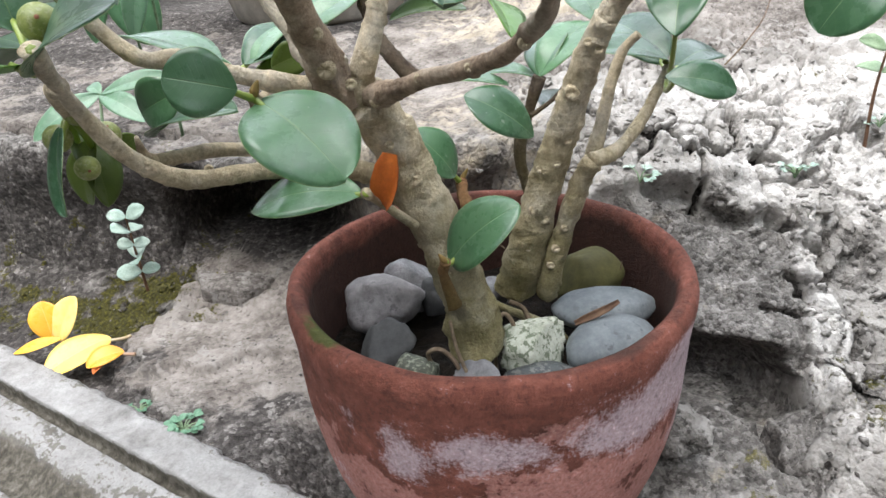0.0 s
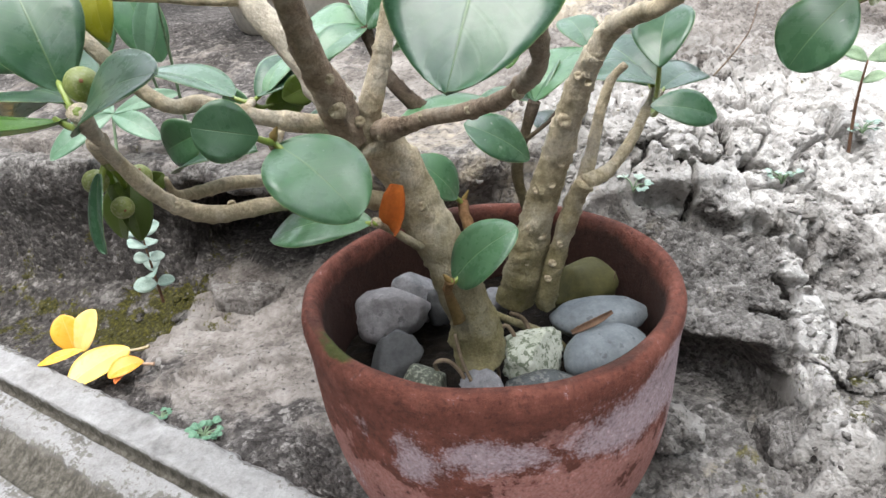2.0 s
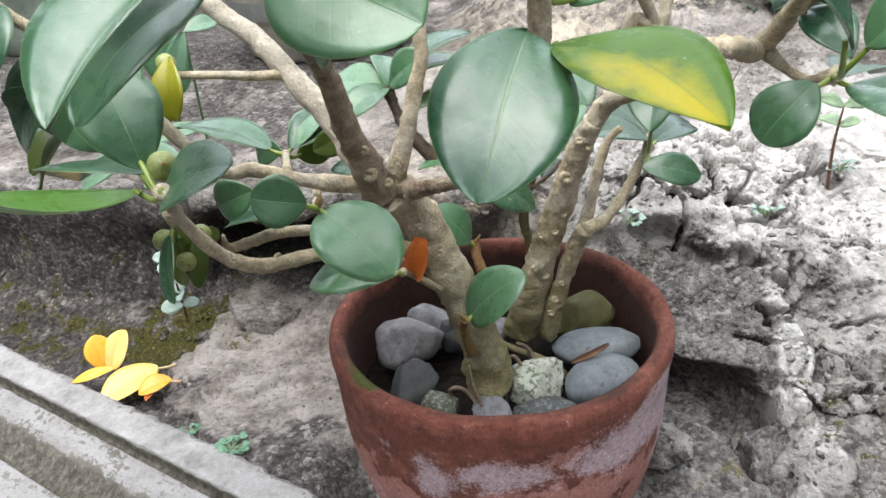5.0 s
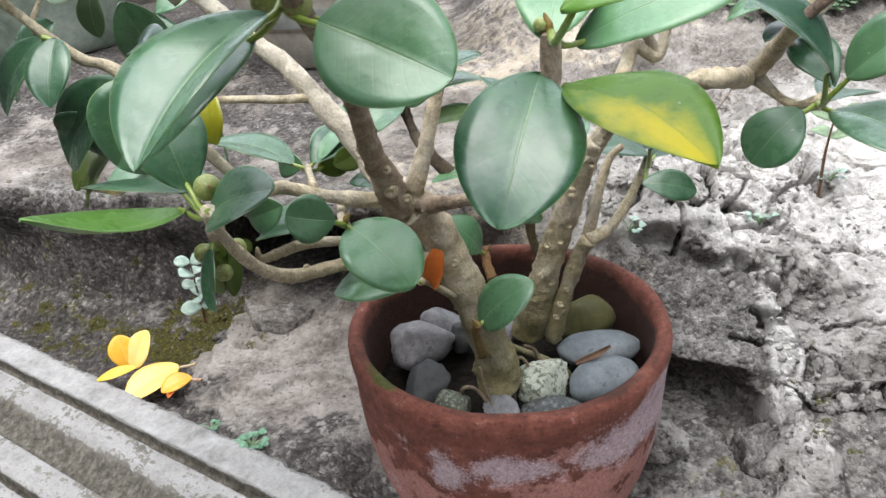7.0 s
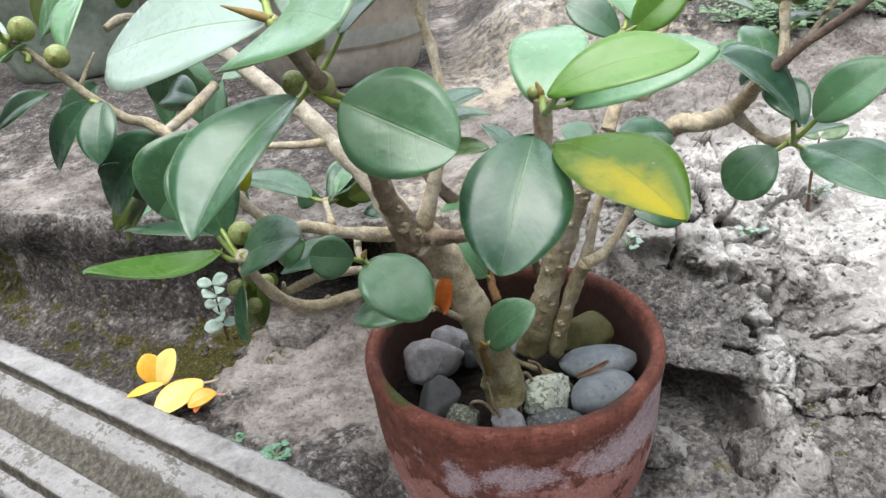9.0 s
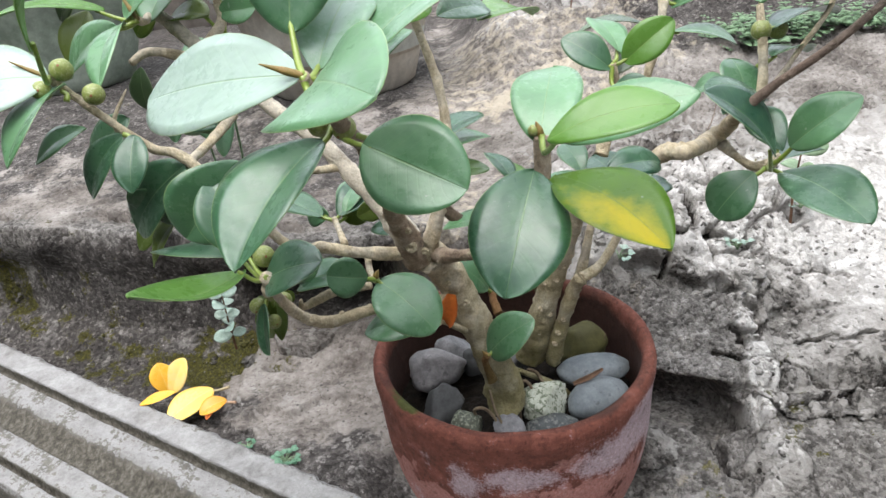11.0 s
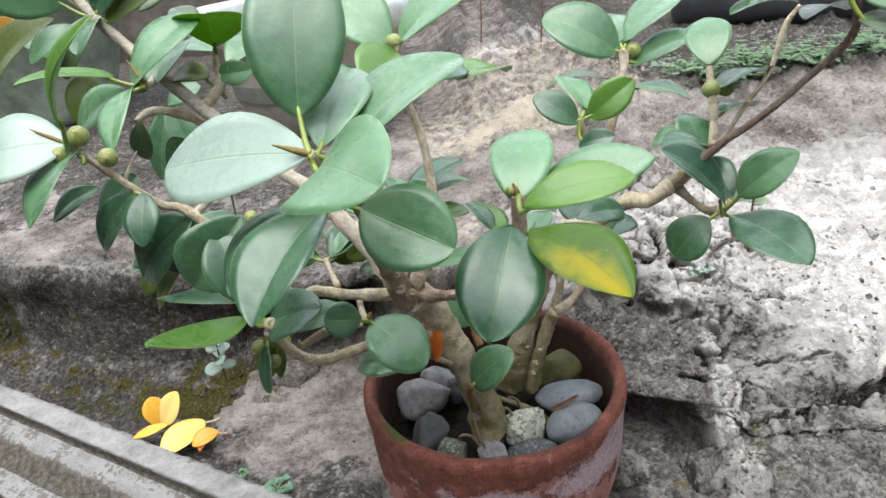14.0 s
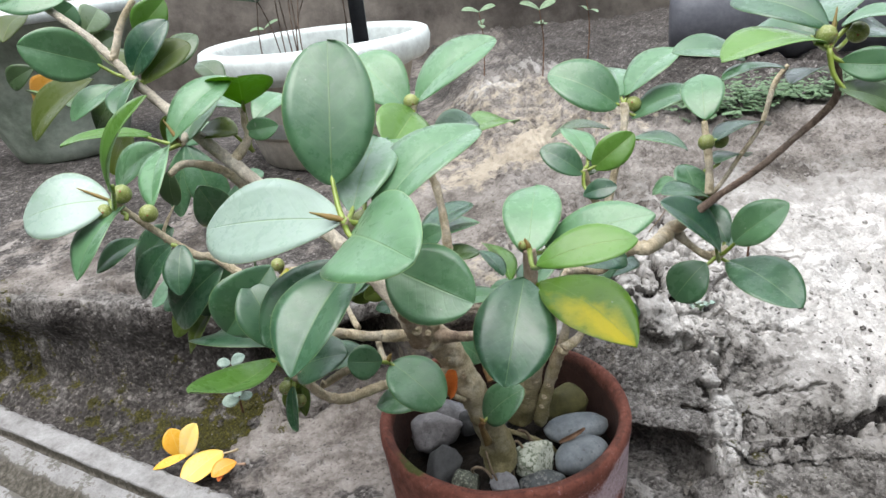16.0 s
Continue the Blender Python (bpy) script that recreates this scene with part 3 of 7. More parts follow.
    d1, d2, tone = cells(wx, wy, 0.031, 11)
    e1, e2, tone2 = cells(wx, wy, 0.0095, 12)
    f1, _, tone3 = cells(x + 0.002 * lattice(x, y, 0.006, 7), y, 0.0042, 13)
    on_rock = right * ease(0.285, 0.315, v)
    crust = right * ease(0.402, 0.416, vw) * ease(0.60, 0.50, v + 0.03 * lattice(x, y, 0.05, 15))
    crust = np.maximum(crust, right * outer * ease(0.24, 0.27, v) * 0.45)
    plaster = ease(0.22, 0.30, x + 0.03 * lattice(x, y, 0.06, 16)) * ease(0.27, 0.31, v)
    crust = crust * (1 - 0.85 * plaster)
    upper = ease(0.44, 0.46, v)
    mott_far = fractal(x, y, 0.06, 151, 4, 0.6)
    z_plain = z.copy()
    z = z + near * (0.3 + 0.9 * on_rock + 0.5 * rise * left) * (0.0042 * fractal(x, y, 0.05, 21, 5, 0.58) + 0.0012 * fractal(x, y, 0.008, 31, 2, 0.6)) * (1 - 0.4 * upper * left)
    z = z + near * ease(0.60, 0.72, v) * (0.3 + 0.7 * right) * (0.007 * fractal(x, y, 0.035, 46, 4, 0.6) + 0.008 * (tone - 0.5) * ease(0.02, 0.2, d2 - d1))
    z = z + near * right * ease(0.46, 0.52, v) * (0.0030 * np.sqrt(np.clip(1 - e1 ** 2, 0, 1)) * ease(0.4, 0.9, tone2 + 0.3 * mott_far) - 0.0012 * ease(0.16, 0.0, e2 - e1))
    z = z + near * on_rock * (1 - plaster) * (0.0026 * (0.55 - e1) * (0.3 + tone2) + 0.0005 * (0.5 - f1) * (0.2 + tone3))
    z = z + near * crust * (0.0065 * (tone - 0.35) * ease(0.03, 0.10, d2 - d1) - 0.013 * ease(0.08, 0.02, d2 - d1) * ease(0.25, 0.6, tone) + 0.0030 * np.sqrt(np.clip(1 - e1 ** 2, 0, 1)) * tone2 * ease(0.0, 0.14, e2 - e1) - 0.0018 * ease(0.16, 0.0, e2 - e1))
    z = z + near * (1 - on_rock) * (0.0016 * ease(0.42, 0.05, e1) * (tone2 > 0.55) + 0.0010 * fractal(x, y, 0.012, 41, 3, 0.6))
    # lime that ran down the rock and set in lumps
    run = x - 0.186 - 0.40 * np.clip(v - 0.301, 0, 1) - 0.10 * np.clip(v - 0.301, -1, 0) - 0.014 * lattice(x, y, 0.03, 25) - 0.007 * lattice(x, y, 0.011, 26)
    flow = ease(0.014 + 0.017 * ease(0.30, 0.25, v), 0.006, np.abs(run)) * ease(0.225, 0.245, v) * ease(0.43, 0.39, v)
    g1, g2, tone4 = cells(wx, wy * 1.5, 0.0175, 19)
    dome = np.sqrt(np.clip(1 - g1 ** 2, 0, 1)) * ease(0.0, 0.16, g2 - g1)
    z = z + near * flow * (0.004 + 0.009 * dome * (0.45 + 0.55 * tone4))

    def crack(px, py, qx, qy, width, depth):
        nonlocal z
        wob = 0.012 * fractal(x, y, 0.04, int(1000 * abs(px) + 7), 4, 0.6)
        t = np.clip(((x - px) * (qx - px) + (y - py) * (qy - py)) / ((qx - px) ** 2 + (qy - py) ** 2), 0, 1)
        d = np.hypot(x - px - t * (qx - px), y - py - t * (qy - py)) + wob * 0.6
        z = z - near * depth * ease(width, width * 0.3, d)
    crack(0.160, 0.300, 0.205, 0.296, 0.008, 0.020)
    crack(0.120, 0.392, 0.190, 0.372, 0.007, 0.018)
    crack(0.190, 0.372, 0.203, 0.345, 0.007, 0.016)
    crack(0.222, 0.345, 0.275, 0.350, 0.005, 0.010)
    split = np.zeros(x.shape)

    def fissure(points, width, depth):
        """A broken line of dark gaps between the plates of crust."""
        nonlocal z, split
        wx_, wy_ = x + 0.0045 * fractal(x, y, 0.016, 161, 3, 0.6), y + 0.0045 * fractal(x, y, 0.016, 167, 3, 0.6)
        girth = width * (1 + 0.7 * lattice(x, y, 0.012, 173))
        for (ax, ay), (bx, by) in zip(points, points[1:]):
            t = np.clip(((wx_ - ax) * (bx - ax) + (wy_ - ay) * (by - ay)) / ((bx - ax) ** 2 + (by - ay) ** 2), 0, 1)
            split = np.maximum(split, ease(girth, girth * 0.55, np.hypot(wx_ - ax - t * (bx - ax), wy_ - ay - t * (by - ay))) * depth)
    fissure([(0.181, 0.450), (0.180, 0.430), (0.183, 0.419), (0.170, 0.414), (0.158, 0.412)], 0.0034, 0.024)
    fissure([(0.203, 0.449), (0.213, 0.446), (0.222, 0.440)], 0.0022, 0.014)
    fissure([(0.243, 0.447), (0.254, 0.437), (0.256, 0.422), (0.262, 0.414)], 0.0046, 0.026)
    fissure([(0.193, 0.410), (0.203, 0.403), (0.219, 0.399)], 0.0038, 0.022)
    fissure([(0.147, 0.410), (0.151, 0.396), (0.149, 0.387)], 0.0026, 0.018)
    fissure([(0.253, 0.420), (0.238, 0.421), (0.226, 0.417), (0.216, 0.398)], 0.0016, 0.012)
    fissure([(0.206, 0.392), (0.233, 0.389), (0.247, 0.380), (0.285, 0.372)], 0.0014, 0.009)
    fissure([(0.203, 0.361), (0.210, 0.346), (0.205, 0.334), (0.193, 0.333)], 0.0034, 0.016)
    fissure([(0.172, 0.328), (0.192, 0.318)], 0.0032, 0.016)
    fissure([(0.205, 0.296), (0.222, 0.292), (0.262, 0.300), (0.340, 0.306)], 0.0048, 0.026)
    fissure([(0.230, 0.330), (0.250, 0.334), (0.285, 0.330)], 0.0018, 0.010)
    fissure([(0.160, 0.292), (0.157, 0.276), (0.162, 0.263), (0.178, 0.250)], 0.0024, 0.010)
    fissure([(0.284, 0.452), (0.292, 0.434), (0.310, 0.424)], 0.0024, 0.014)
    z = z - near * split
    crack(-0.50, 0.60, -0.16, 0.500, 0.005, 0.012)
    crack(-0.235, 0.425, -0.180, 0.415, 0.006, 0.010)
    # broken flake at the foot of the step
    lump = 0.006 * fractal(x, y, 0.03, 77, 3)
    flake = ease(0.008, 0.004, np.maximum(np.abs(x + 0.13) - 0.085, np.abs(y - 0.405 - 0.25 * (x + 0.13)) - 0.030) + 2 * lump)
    z = z + 0.007 * flake * left
    # lips overhang, hollows run in under them
    mott_ = lattice(x, y * 0, 0.03, 36)
    lip = left * ease(0.40, 0.85, rise) * ease(0.58, 0.47, v) * (0.020 + 0.014 * fractal(x, y * 0, 0.06, 33, 4, 0.6))
    hollow = left * ease(-0.235, -0.195, x + 0.01 * mott_) * ease(-0.070, -0.115, x + 0.01 * mott_) * ease(0.03, 0.20, rise) * ease(0.90, 0.60, rise) * 0.095
    slab = right * (1 - outer) * np.exp(-((vs_ - 0.3135) / 0.007) ** 2) * (0.011 + 0.006 * lattice(x, y * 0, 0.04, 35))
    slab = slab - right * (1 - 0.6 * outer) * ease(0.297, 0.303, vs_) * ease(0.3105, 0.3075, vs_) * 0.040
    rim = right * (1 - outer) * np.exp(-((vw - 0.400) / 0.005) ** 2) * 0.006
    y = y + near * (hollow - lip - slab - rim)
    # relief stands out from the sloping face, not straight up
    tilt = right * ease(0.29, 0.31, v) * ease(0.46, 0.41, v)
    proud = z - z_plain
    z, y = z - 0.35 * tilt * proud, y - 0.65 * tilt * proud * near
    # the bed ends at the moulded coping and falls away beyond it
    s = (x + 0.267) * -0.530 + (y - 0.356) * -0.848
    z = np.where(s > 0.0, np.minimum(z, -0.03 - 0.35 * ease(0.08, 0.16, s)), z)
    z = np.where(near < 0.02, np.where(s > 0, -0.38, 0.16), z)
    # staining, and crevice shade painted in through the lichen mask
    mott = fractal(x, y, 0.05, 51, 5, 0.6)
    spot = fractal(x, y, 0.018, 57, 4, 0.65)
    lime = right * (0.08 + 0.94 * ease(0.54, 0.44, v + 0.03 * mott) + 0.18 * mott) * ease(0.388, 0.396, vw + 0.010 * spot + 0.020 * ease(0.155, 0.19, x)) + 1.35 * flow + right * outer * (0.37 + 0.56 * ease(0.220, 0.262, x + 0.02 * mott)) * ease(0.25, 0.31, v + 0.03 * mott) * ease(0.50, 0.44, v) + 0.12 * plaster * ease(0.48, 0.42, v) + 0.35 * ease(0.26, 0.33, x + 0.02 * mott) * ease(0.28, 0.33, v) * ease(0.60, 0.50, v + 0.03 * mott)
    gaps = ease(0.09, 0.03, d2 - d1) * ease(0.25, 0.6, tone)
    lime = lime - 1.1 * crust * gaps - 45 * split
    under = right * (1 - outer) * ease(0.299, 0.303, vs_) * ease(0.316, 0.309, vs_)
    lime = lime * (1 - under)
    lime = lime + right * (0.40 + 0.30 * mott) * ease(0.44, 0.48, v) * ease(0.70, 0.58, y + 0.05 * mott)
    lime = lime * ease(0.70, 0.52, y + 0.05 * mott) + 0.12 * left * (1 - rise) * ease(-0.33, -0.22, x + 0.05 * mott) * ease(0.40, 0.36, v) * ease(0.27, 0.31, v)
    lime = lime + 0.04 * left * (1 - rise) * ease(-0.21, -0.15, x + 0.03 * mott) * ease(0.28, 0.32, v) * ease(0.43, 0.40, v)
    lime = lime + 0.10 * left * flake * (1 - rise) + 0.30 * left * ease(0.9, 1.0, rise) * ease(0.50, 0.45, v) + 0.10 * spot
    lime = lime + (0.34 + 0.5 * spot) * ease(0.16, 0.04, np.abs(y - 1.02 - 0.6 * (x - 0.15)) + 0.05 * mott) * ease(0.02, 0.08, x) * ease(0.30, 0.22, x)
    lime = lime * ease(1.0, 0.6, np.abs(x)) * ease(0.05, 0.20, y)
    # darker on the step face and far ledge; crevices carry painted shade
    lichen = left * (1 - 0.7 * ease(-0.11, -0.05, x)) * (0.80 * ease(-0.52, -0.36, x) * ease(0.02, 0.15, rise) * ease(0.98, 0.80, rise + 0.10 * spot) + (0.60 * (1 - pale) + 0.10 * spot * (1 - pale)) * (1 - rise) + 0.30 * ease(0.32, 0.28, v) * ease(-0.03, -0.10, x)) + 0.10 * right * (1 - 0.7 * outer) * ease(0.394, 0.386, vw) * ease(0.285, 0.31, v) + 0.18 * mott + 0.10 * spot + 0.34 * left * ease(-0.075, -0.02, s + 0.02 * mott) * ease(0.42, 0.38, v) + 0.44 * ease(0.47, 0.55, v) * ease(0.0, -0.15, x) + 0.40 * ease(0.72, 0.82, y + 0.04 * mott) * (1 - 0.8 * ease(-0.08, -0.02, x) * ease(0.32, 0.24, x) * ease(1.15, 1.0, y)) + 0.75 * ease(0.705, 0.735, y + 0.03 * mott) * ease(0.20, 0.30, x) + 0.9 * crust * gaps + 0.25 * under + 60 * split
    moss = 0.70 * np.exp(-((x + 0.225) ** 2 / 0.0035 + (v - 0.420) ** 2 / 0.0006)) + 0.60 * np.exp(-((x + 0.34) ** 2 / 0.008 + (v - 0.375) ** 2 / 0.0004)) + 0.5 * np.exp(-((x + 0.25) ** 2 / 0.004 + (v - 0.385) ** 2 / 0.0003))
    moss = moss + 0.8 * np.exp(-((x + 0.52) ** 2 / 0.002 + (v - 0.455) ** 2 / 0.0012)) + 0.62 * np.exp(-((x + 0.01) ** 2 / 0.004 + (v - 0.47) ** 2 / 0.003)) + 0.55 * np.exp(-((x - 0.205) ** 2 / 0.0004 + (y - 0.275) ** 2 / 0.0012)) + 0.5 * np.exp(-((x - 0.145) ** 2 / 0.0002 + (y - 0.262) ** 2 / 0.0006)) + 0.16 * mott + 0.10 * spot
    moss = moss * (1 - 0.75 * pale * left) + 0.35 * left * (1 - rise) * (1 - pale) * spot * ease(0.36, 0.40, v)
    moss = moss + 0.30 * left * (1 - rise) * ease(-0.14, -0.20, x) * ease(0.36, 0.40, v) * ease(0.46, 0.43, v)
    calm = ease(0.455, 0.50, v + 0.02 * mott) * (left + right * 0.75 * ease(0.47, 0.53, v + 0.03 * mott)) * 0.92
    calm = calm + 0.9 * left * (1 - rise) * pale * ease(0.27, 0.32, v + 0.02 * mott)
    tan = 0.36 * ease(-0.08, 0.0, x) * ease(0.34, 0.24, x) * ease(0.62, 0.70, y) * ease(1.15, 1.0, y) + 0.34 * ease(0.055, 0.006, np.abs(y - 0.69 - 0.83 * (x - 0.043)) + 0.014 * mott) * ease(0.00, 0.05, x) * ease(0.19, 0.13, x) + 0.46 * ease(-0.11, -0.06, x) * ease(0.09, 0.05, x) * ease(0.39, 0.43, v) * ease(0.58, 0.50, v) + 0.14 * ease(0.50, 0.56, v) + 0.30 * right * ease(0.42, 0.39, v) * (1 - outer)
    ny, nx = x.shape
    verts = np.stack([x, y, z], -1).reshape(-1, 3)
    i = np.arange(nx * ny).reshape(ny, nx)
    faces = np.stack([i[:-1, :-1], i[:-1, 1:], i[1:, 1:], i[1:, :-1]], -1).reshape(-1, 4)
    # how much of each kind of crumb lies at each place
    area = np.zeros(x.shape)
    area[:-1, :-1] = np.abs(np.diff(x, axis=1)[:-1] * np.hypot(np.diff(y, axis=0), np.diff(z, axis=0))[:, :-1])
    area = area * (near > 0.9) * (s < -0.004) * (np.abs(x) < 0.62)
    spread = {"lime": area * (crust * ease(0.0, 0.3, d2 - d1) * ease(0.56, 0.47, v) * (1 + 2 * ease(0.44, 0.40, v)) + 1.5 * flow),
              "rubble": area * right * ease(0.270, 0.295, v) * ease(0.44, 0.40, v) * (1 - 0.8 * flow) * (1 - 0.5 * under) + 0.5 * area * right * ease(0.30, 0.27, v) * ease(0.20, 0.23, v),
              "grit": area * left * (1 - rise) * ease(0.20, 0.24, v) * ease(0.1, 0.5, 0.5 + mott) + 0.25 * area * ease(0.46, 0.48, v) * ease(0.8, 0.6, v)}
    spread["moss"] = area * ease(0.42, 0.70, moss) * left
    gy, gx = np.gradient(np.stack([x, y, z], -1), axis=(0, 1))
    normal = np.cross(gx, gy)
    normal = (normal / np.maximum(np.linalg.norm(normal, axis=-1, keepdims=True), 1e-12)).reshape(-1, 3)
    spread = {k: (w.ravel() / w.sum(), normal) for k, w in spread.items()}
    me = bpy.data.meshes.new("ground")
    me.vertices.add(len(verts))
    me.vertices.foreach_set("co", verts.ravel())
    me.loops.add(faces.size)
    me.loops.foreach_set("vertex_index", faces.ravel())
    me.polygons.add(len(faces))
    me.polygons.foreach_set("loop_start", np.arange(0, faces.size, 4))
    me.polygons.foreach_set("use_smooth", np.ones(len(faces), bool))
    me.update()
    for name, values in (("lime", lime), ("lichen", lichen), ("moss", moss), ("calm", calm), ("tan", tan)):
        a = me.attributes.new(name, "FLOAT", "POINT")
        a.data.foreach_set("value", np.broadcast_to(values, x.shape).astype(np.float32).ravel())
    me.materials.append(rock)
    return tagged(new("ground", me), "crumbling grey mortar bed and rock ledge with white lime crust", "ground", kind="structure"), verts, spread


ground, GROUND, SPREAD = build_ground()
GROUND_ALL = GROUND
GROUND = GROUND[(np.abs(GROUND[:, 0]) < 0.7) & (GROUND[:, 1] > 0.1) & (GROUND[:, 1] < 1.4)]


def ground_at(x, y):
    """The ground's height at a place: the highest of the points close by."""
    d = (GROUND[:, 0] - x) ** 2 + (GROUND[:, 1] - y) ** 2
    close = d < max(0.003 ** 2, 1.2 * float(d.min()))
    return float(GROUND[close, 2].max())


# ---- loose crumbs and crusts, too many to count ----
def build_crumbs(name, key, count, small, large, lime, lichen, flat, seed, label, level=2, moss=0.0):
    """Broken lumps lying on the ground, each cut by a few random planes."""
    rs = np.random.RandomState(seed)
    weight, normal = SPREAD[key]
    bm = bmesh.new()
    bmesh.ops.create_icosphere(bm, subdivisions=level, radius=1)
    ball = np.array([v.co for v in bm.verts])
    bits = [v.co.copy() for v in bm.verts]
    tris = np.array([[v.index for v in f.verts] for f in bm.faces])
    bm.free()
    at = rs.choice(len(weight), count, p=weight)
    verts, faces, whites, darks = [], [], [], []
    for k, i in enumerate(at):
        up = normal[i] * (1 if normal[i][2] > 0 else -1) + np.array([0, 0, 0.3])
        up = up / np.linalg.norm(up)
        side = np.cross(up, rs.normal(size=3))
        side = side / np.linalg.norm(side)
        turn = np.stack([side, np.cross(up, side), up])
        o = Vector(rs.uniform(0, 50, 3))
        p = ball * np.array([1.0 - 0.75 * abs(noise.noise(q * 1.7 + o)) - 0.45 * abs(noise.noise(q * 4.1 + o)) - 0.25 * noise.noise(q * 9 + o) for q in bits])[:, None]
        for cut in range(4):
            n = rs.normal(size=3)
            n = n / np.linalg.norm(n)
            over = np.maximum(0, p @ n - rs.uniform(0.45, 0.75))
            p = p - over[:, None] * n
        r = small + (large - small) * rs.uniform() ** 2.6
        p = p * np.array([r, r * rs.uniform(0.55, 1.0), r * flat * rs.uniform(0.7, 1.2)])
        verts.append(GROUND_ALL[i] + p @ turn)
        faces.append(tris + k * len(ball))
        whites.append(np.full(len(ball), rs.uniform(*lime)))
        darks.append(np.full(len(ball), rs.uniform(*lichen)))
    ob = mesh_object(name, np.concatenate(verts).tolist(), np.concatenate(faces).tolist(), rock)
    for attr, values in (("lime", whites), ("lichen", darks), ("moss", [np.full(len(at) * len(ball), moss)])):
        ob.data.attributes.new(attr, "FLOAT", "POINT").data.foreach_set("value", np.concatenate(values).astype(np.float32))
    return tagged(ob, label, name.replace("_", " "), kind="stuff")


build_crumbs("lime_crust", "lime", 190, 0.0030, 0.0085, (0.70, 1.0), (0.0, 0.1), 0.42, 301, "lumpy white lime crust clinging to the rock", 3)
build_crumbs("lime_crumbs", "lime", 1300, 0.0010, 0.0044, (0.50, 1.0), (0.0, 0.3), 0.6, 305, "small white lime crumbs stuck to the rock")
build_crumbs("rock_rubble", "rubble", 1000, 0.0010, 0.0036, (0.15, 0.60), (0.0, 0.40), 0.5, 302, "small broken grey rubble bound to the rock face")
build_crumbs("moss", "moss", 260, 0.0015, 0.0060, (0.0, 0.05), (0.2, 0.6), 0.42, 307, "cushions of olive-green moss on the mortar bed", 2, 0.78)
build_crumbs("sand_grit", "grit", 1500, 0.0005, 0.0022, (0.0, 0.45), (0.0, 0.5), 0.6, 303, "scattered sand and grit on the mortar", 1)


# ---- moulded coping along the bed's edge ----
def build_coping():
    along, out = np.array([0.848, -0.530]), np.array([-0.530, -0.848])
    start = np.array([-0.267, 0.356])
    profile = [(-0.006, -0.05), (-0.004, 0.001), (0.000, 0.0045), (0.0205, 0.0035), (0.0215, -0.0065), (0.0258, -0.0070), (0.0268, -0.0008), (0.040, -0.002), (0.047, -0.007), (0.053, -0.012), (0.060, -0.0155), (0.067, -0.016),
               (0.0685, -0.0075), (0.085, -0.0085), (0.088, -0.010), (0.0890, -0.019), (0.0925, -0.019), (0.0935, -0.011), (0.104, -0.013), (0.106, -0.020), (0.107, -0.06), (0.109, -0.40)]
    crisp = [profile[0]]
    for a, p, c in zip(profile, profile[1:], profile[2:]):
        for q in (a, c):
            d = math.hypot(q[0] - p[0], q[1] - p[1])
            crisp.append((p[0] + (q[0] - p[0]) * 0.0005 / d, p[1] + (q[1] - p[1]) * 0.0005 / d))
    crisp.append(profile[-1])
    fine = []
    for (a, b), (c, d) in zip(crisp, crisp[1:]):
        k = max(1, int(math.hypot(c - a, min(abs(d - b), 0.02)) / 0.002))
        fine += [(a + (c - a) * i / k, b + (d - b) * i / k) for i in range(k)]
    fine.append(crisp[-1])
    us = np.concatenate([np.arange(-1.6, -0.3, 0.006), np.arange(-0.3, 0.36, 0.0022), np.arange(0.36, 1.3, 0.006)])
    s, h = np.array([f[0] for f in fine]), np.array([f[1] for f in fine])
    U, S = np.meshgrid(us, s)
    H = np.repeat(h[:, None], len(us), 1)
    P = start[0] + U * along[0] + S * out[0], start[1] + U * along[1] + S * out[1]
    wear = 0.0007 * fractal(P[0], P[1], 0.008, 61, 3, 0.65) - 0.0024 * ease(0.55, 1.1, fractal(P[0], P[1], 0.05, 65, 4, 0.6))
    jag = 0.0013 * fractal(P[0], P[1], 0.009, 68, 3, 0.65) * ease(0.004, 0.0, S)
    X, Y, Z = P[0] + jag * out[0], P[1] + jag * out[1], H + wear * ease(0.107, 0.103, S)
    verts = np.stack([X, Y, Z], -1).reshape(-1, 3)
    i = np.arange(U.size).reshape(U.shape)
    faces = np.stack([i[:-1, :-1], i[1:, :-1], i[1:, 1:], i[:-1, 1:]], -1).reshape(-1, 4).tolist()
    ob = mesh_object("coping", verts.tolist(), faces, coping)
    # darker in the grooves, the cove and along the inner edge
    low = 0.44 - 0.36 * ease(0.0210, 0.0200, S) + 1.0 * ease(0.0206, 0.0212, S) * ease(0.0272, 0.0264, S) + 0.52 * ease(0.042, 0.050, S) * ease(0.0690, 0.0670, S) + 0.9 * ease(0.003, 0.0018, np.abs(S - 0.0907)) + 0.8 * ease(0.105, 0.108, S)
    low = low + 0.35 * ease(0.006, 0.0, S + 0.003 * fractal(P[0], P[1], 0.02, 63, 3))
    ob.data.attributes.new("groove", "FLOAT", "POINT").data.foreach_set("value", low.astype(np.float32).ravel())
    return tagged(ob, "long moulded stone coping with worn white limewash", "coping", kind="structure")


build_coping()

# ---- walls: one behind the ledge, three unseen ones added to block light ----
# kept dark so the unseen walls send back little side light
wall_blocker = plain_material("dark_blocker_wall", (0.035, 0.036, 0.030), (0.11, 0.11, 0.09), 6, 0.95, 0.2, 0.6, 0.01)


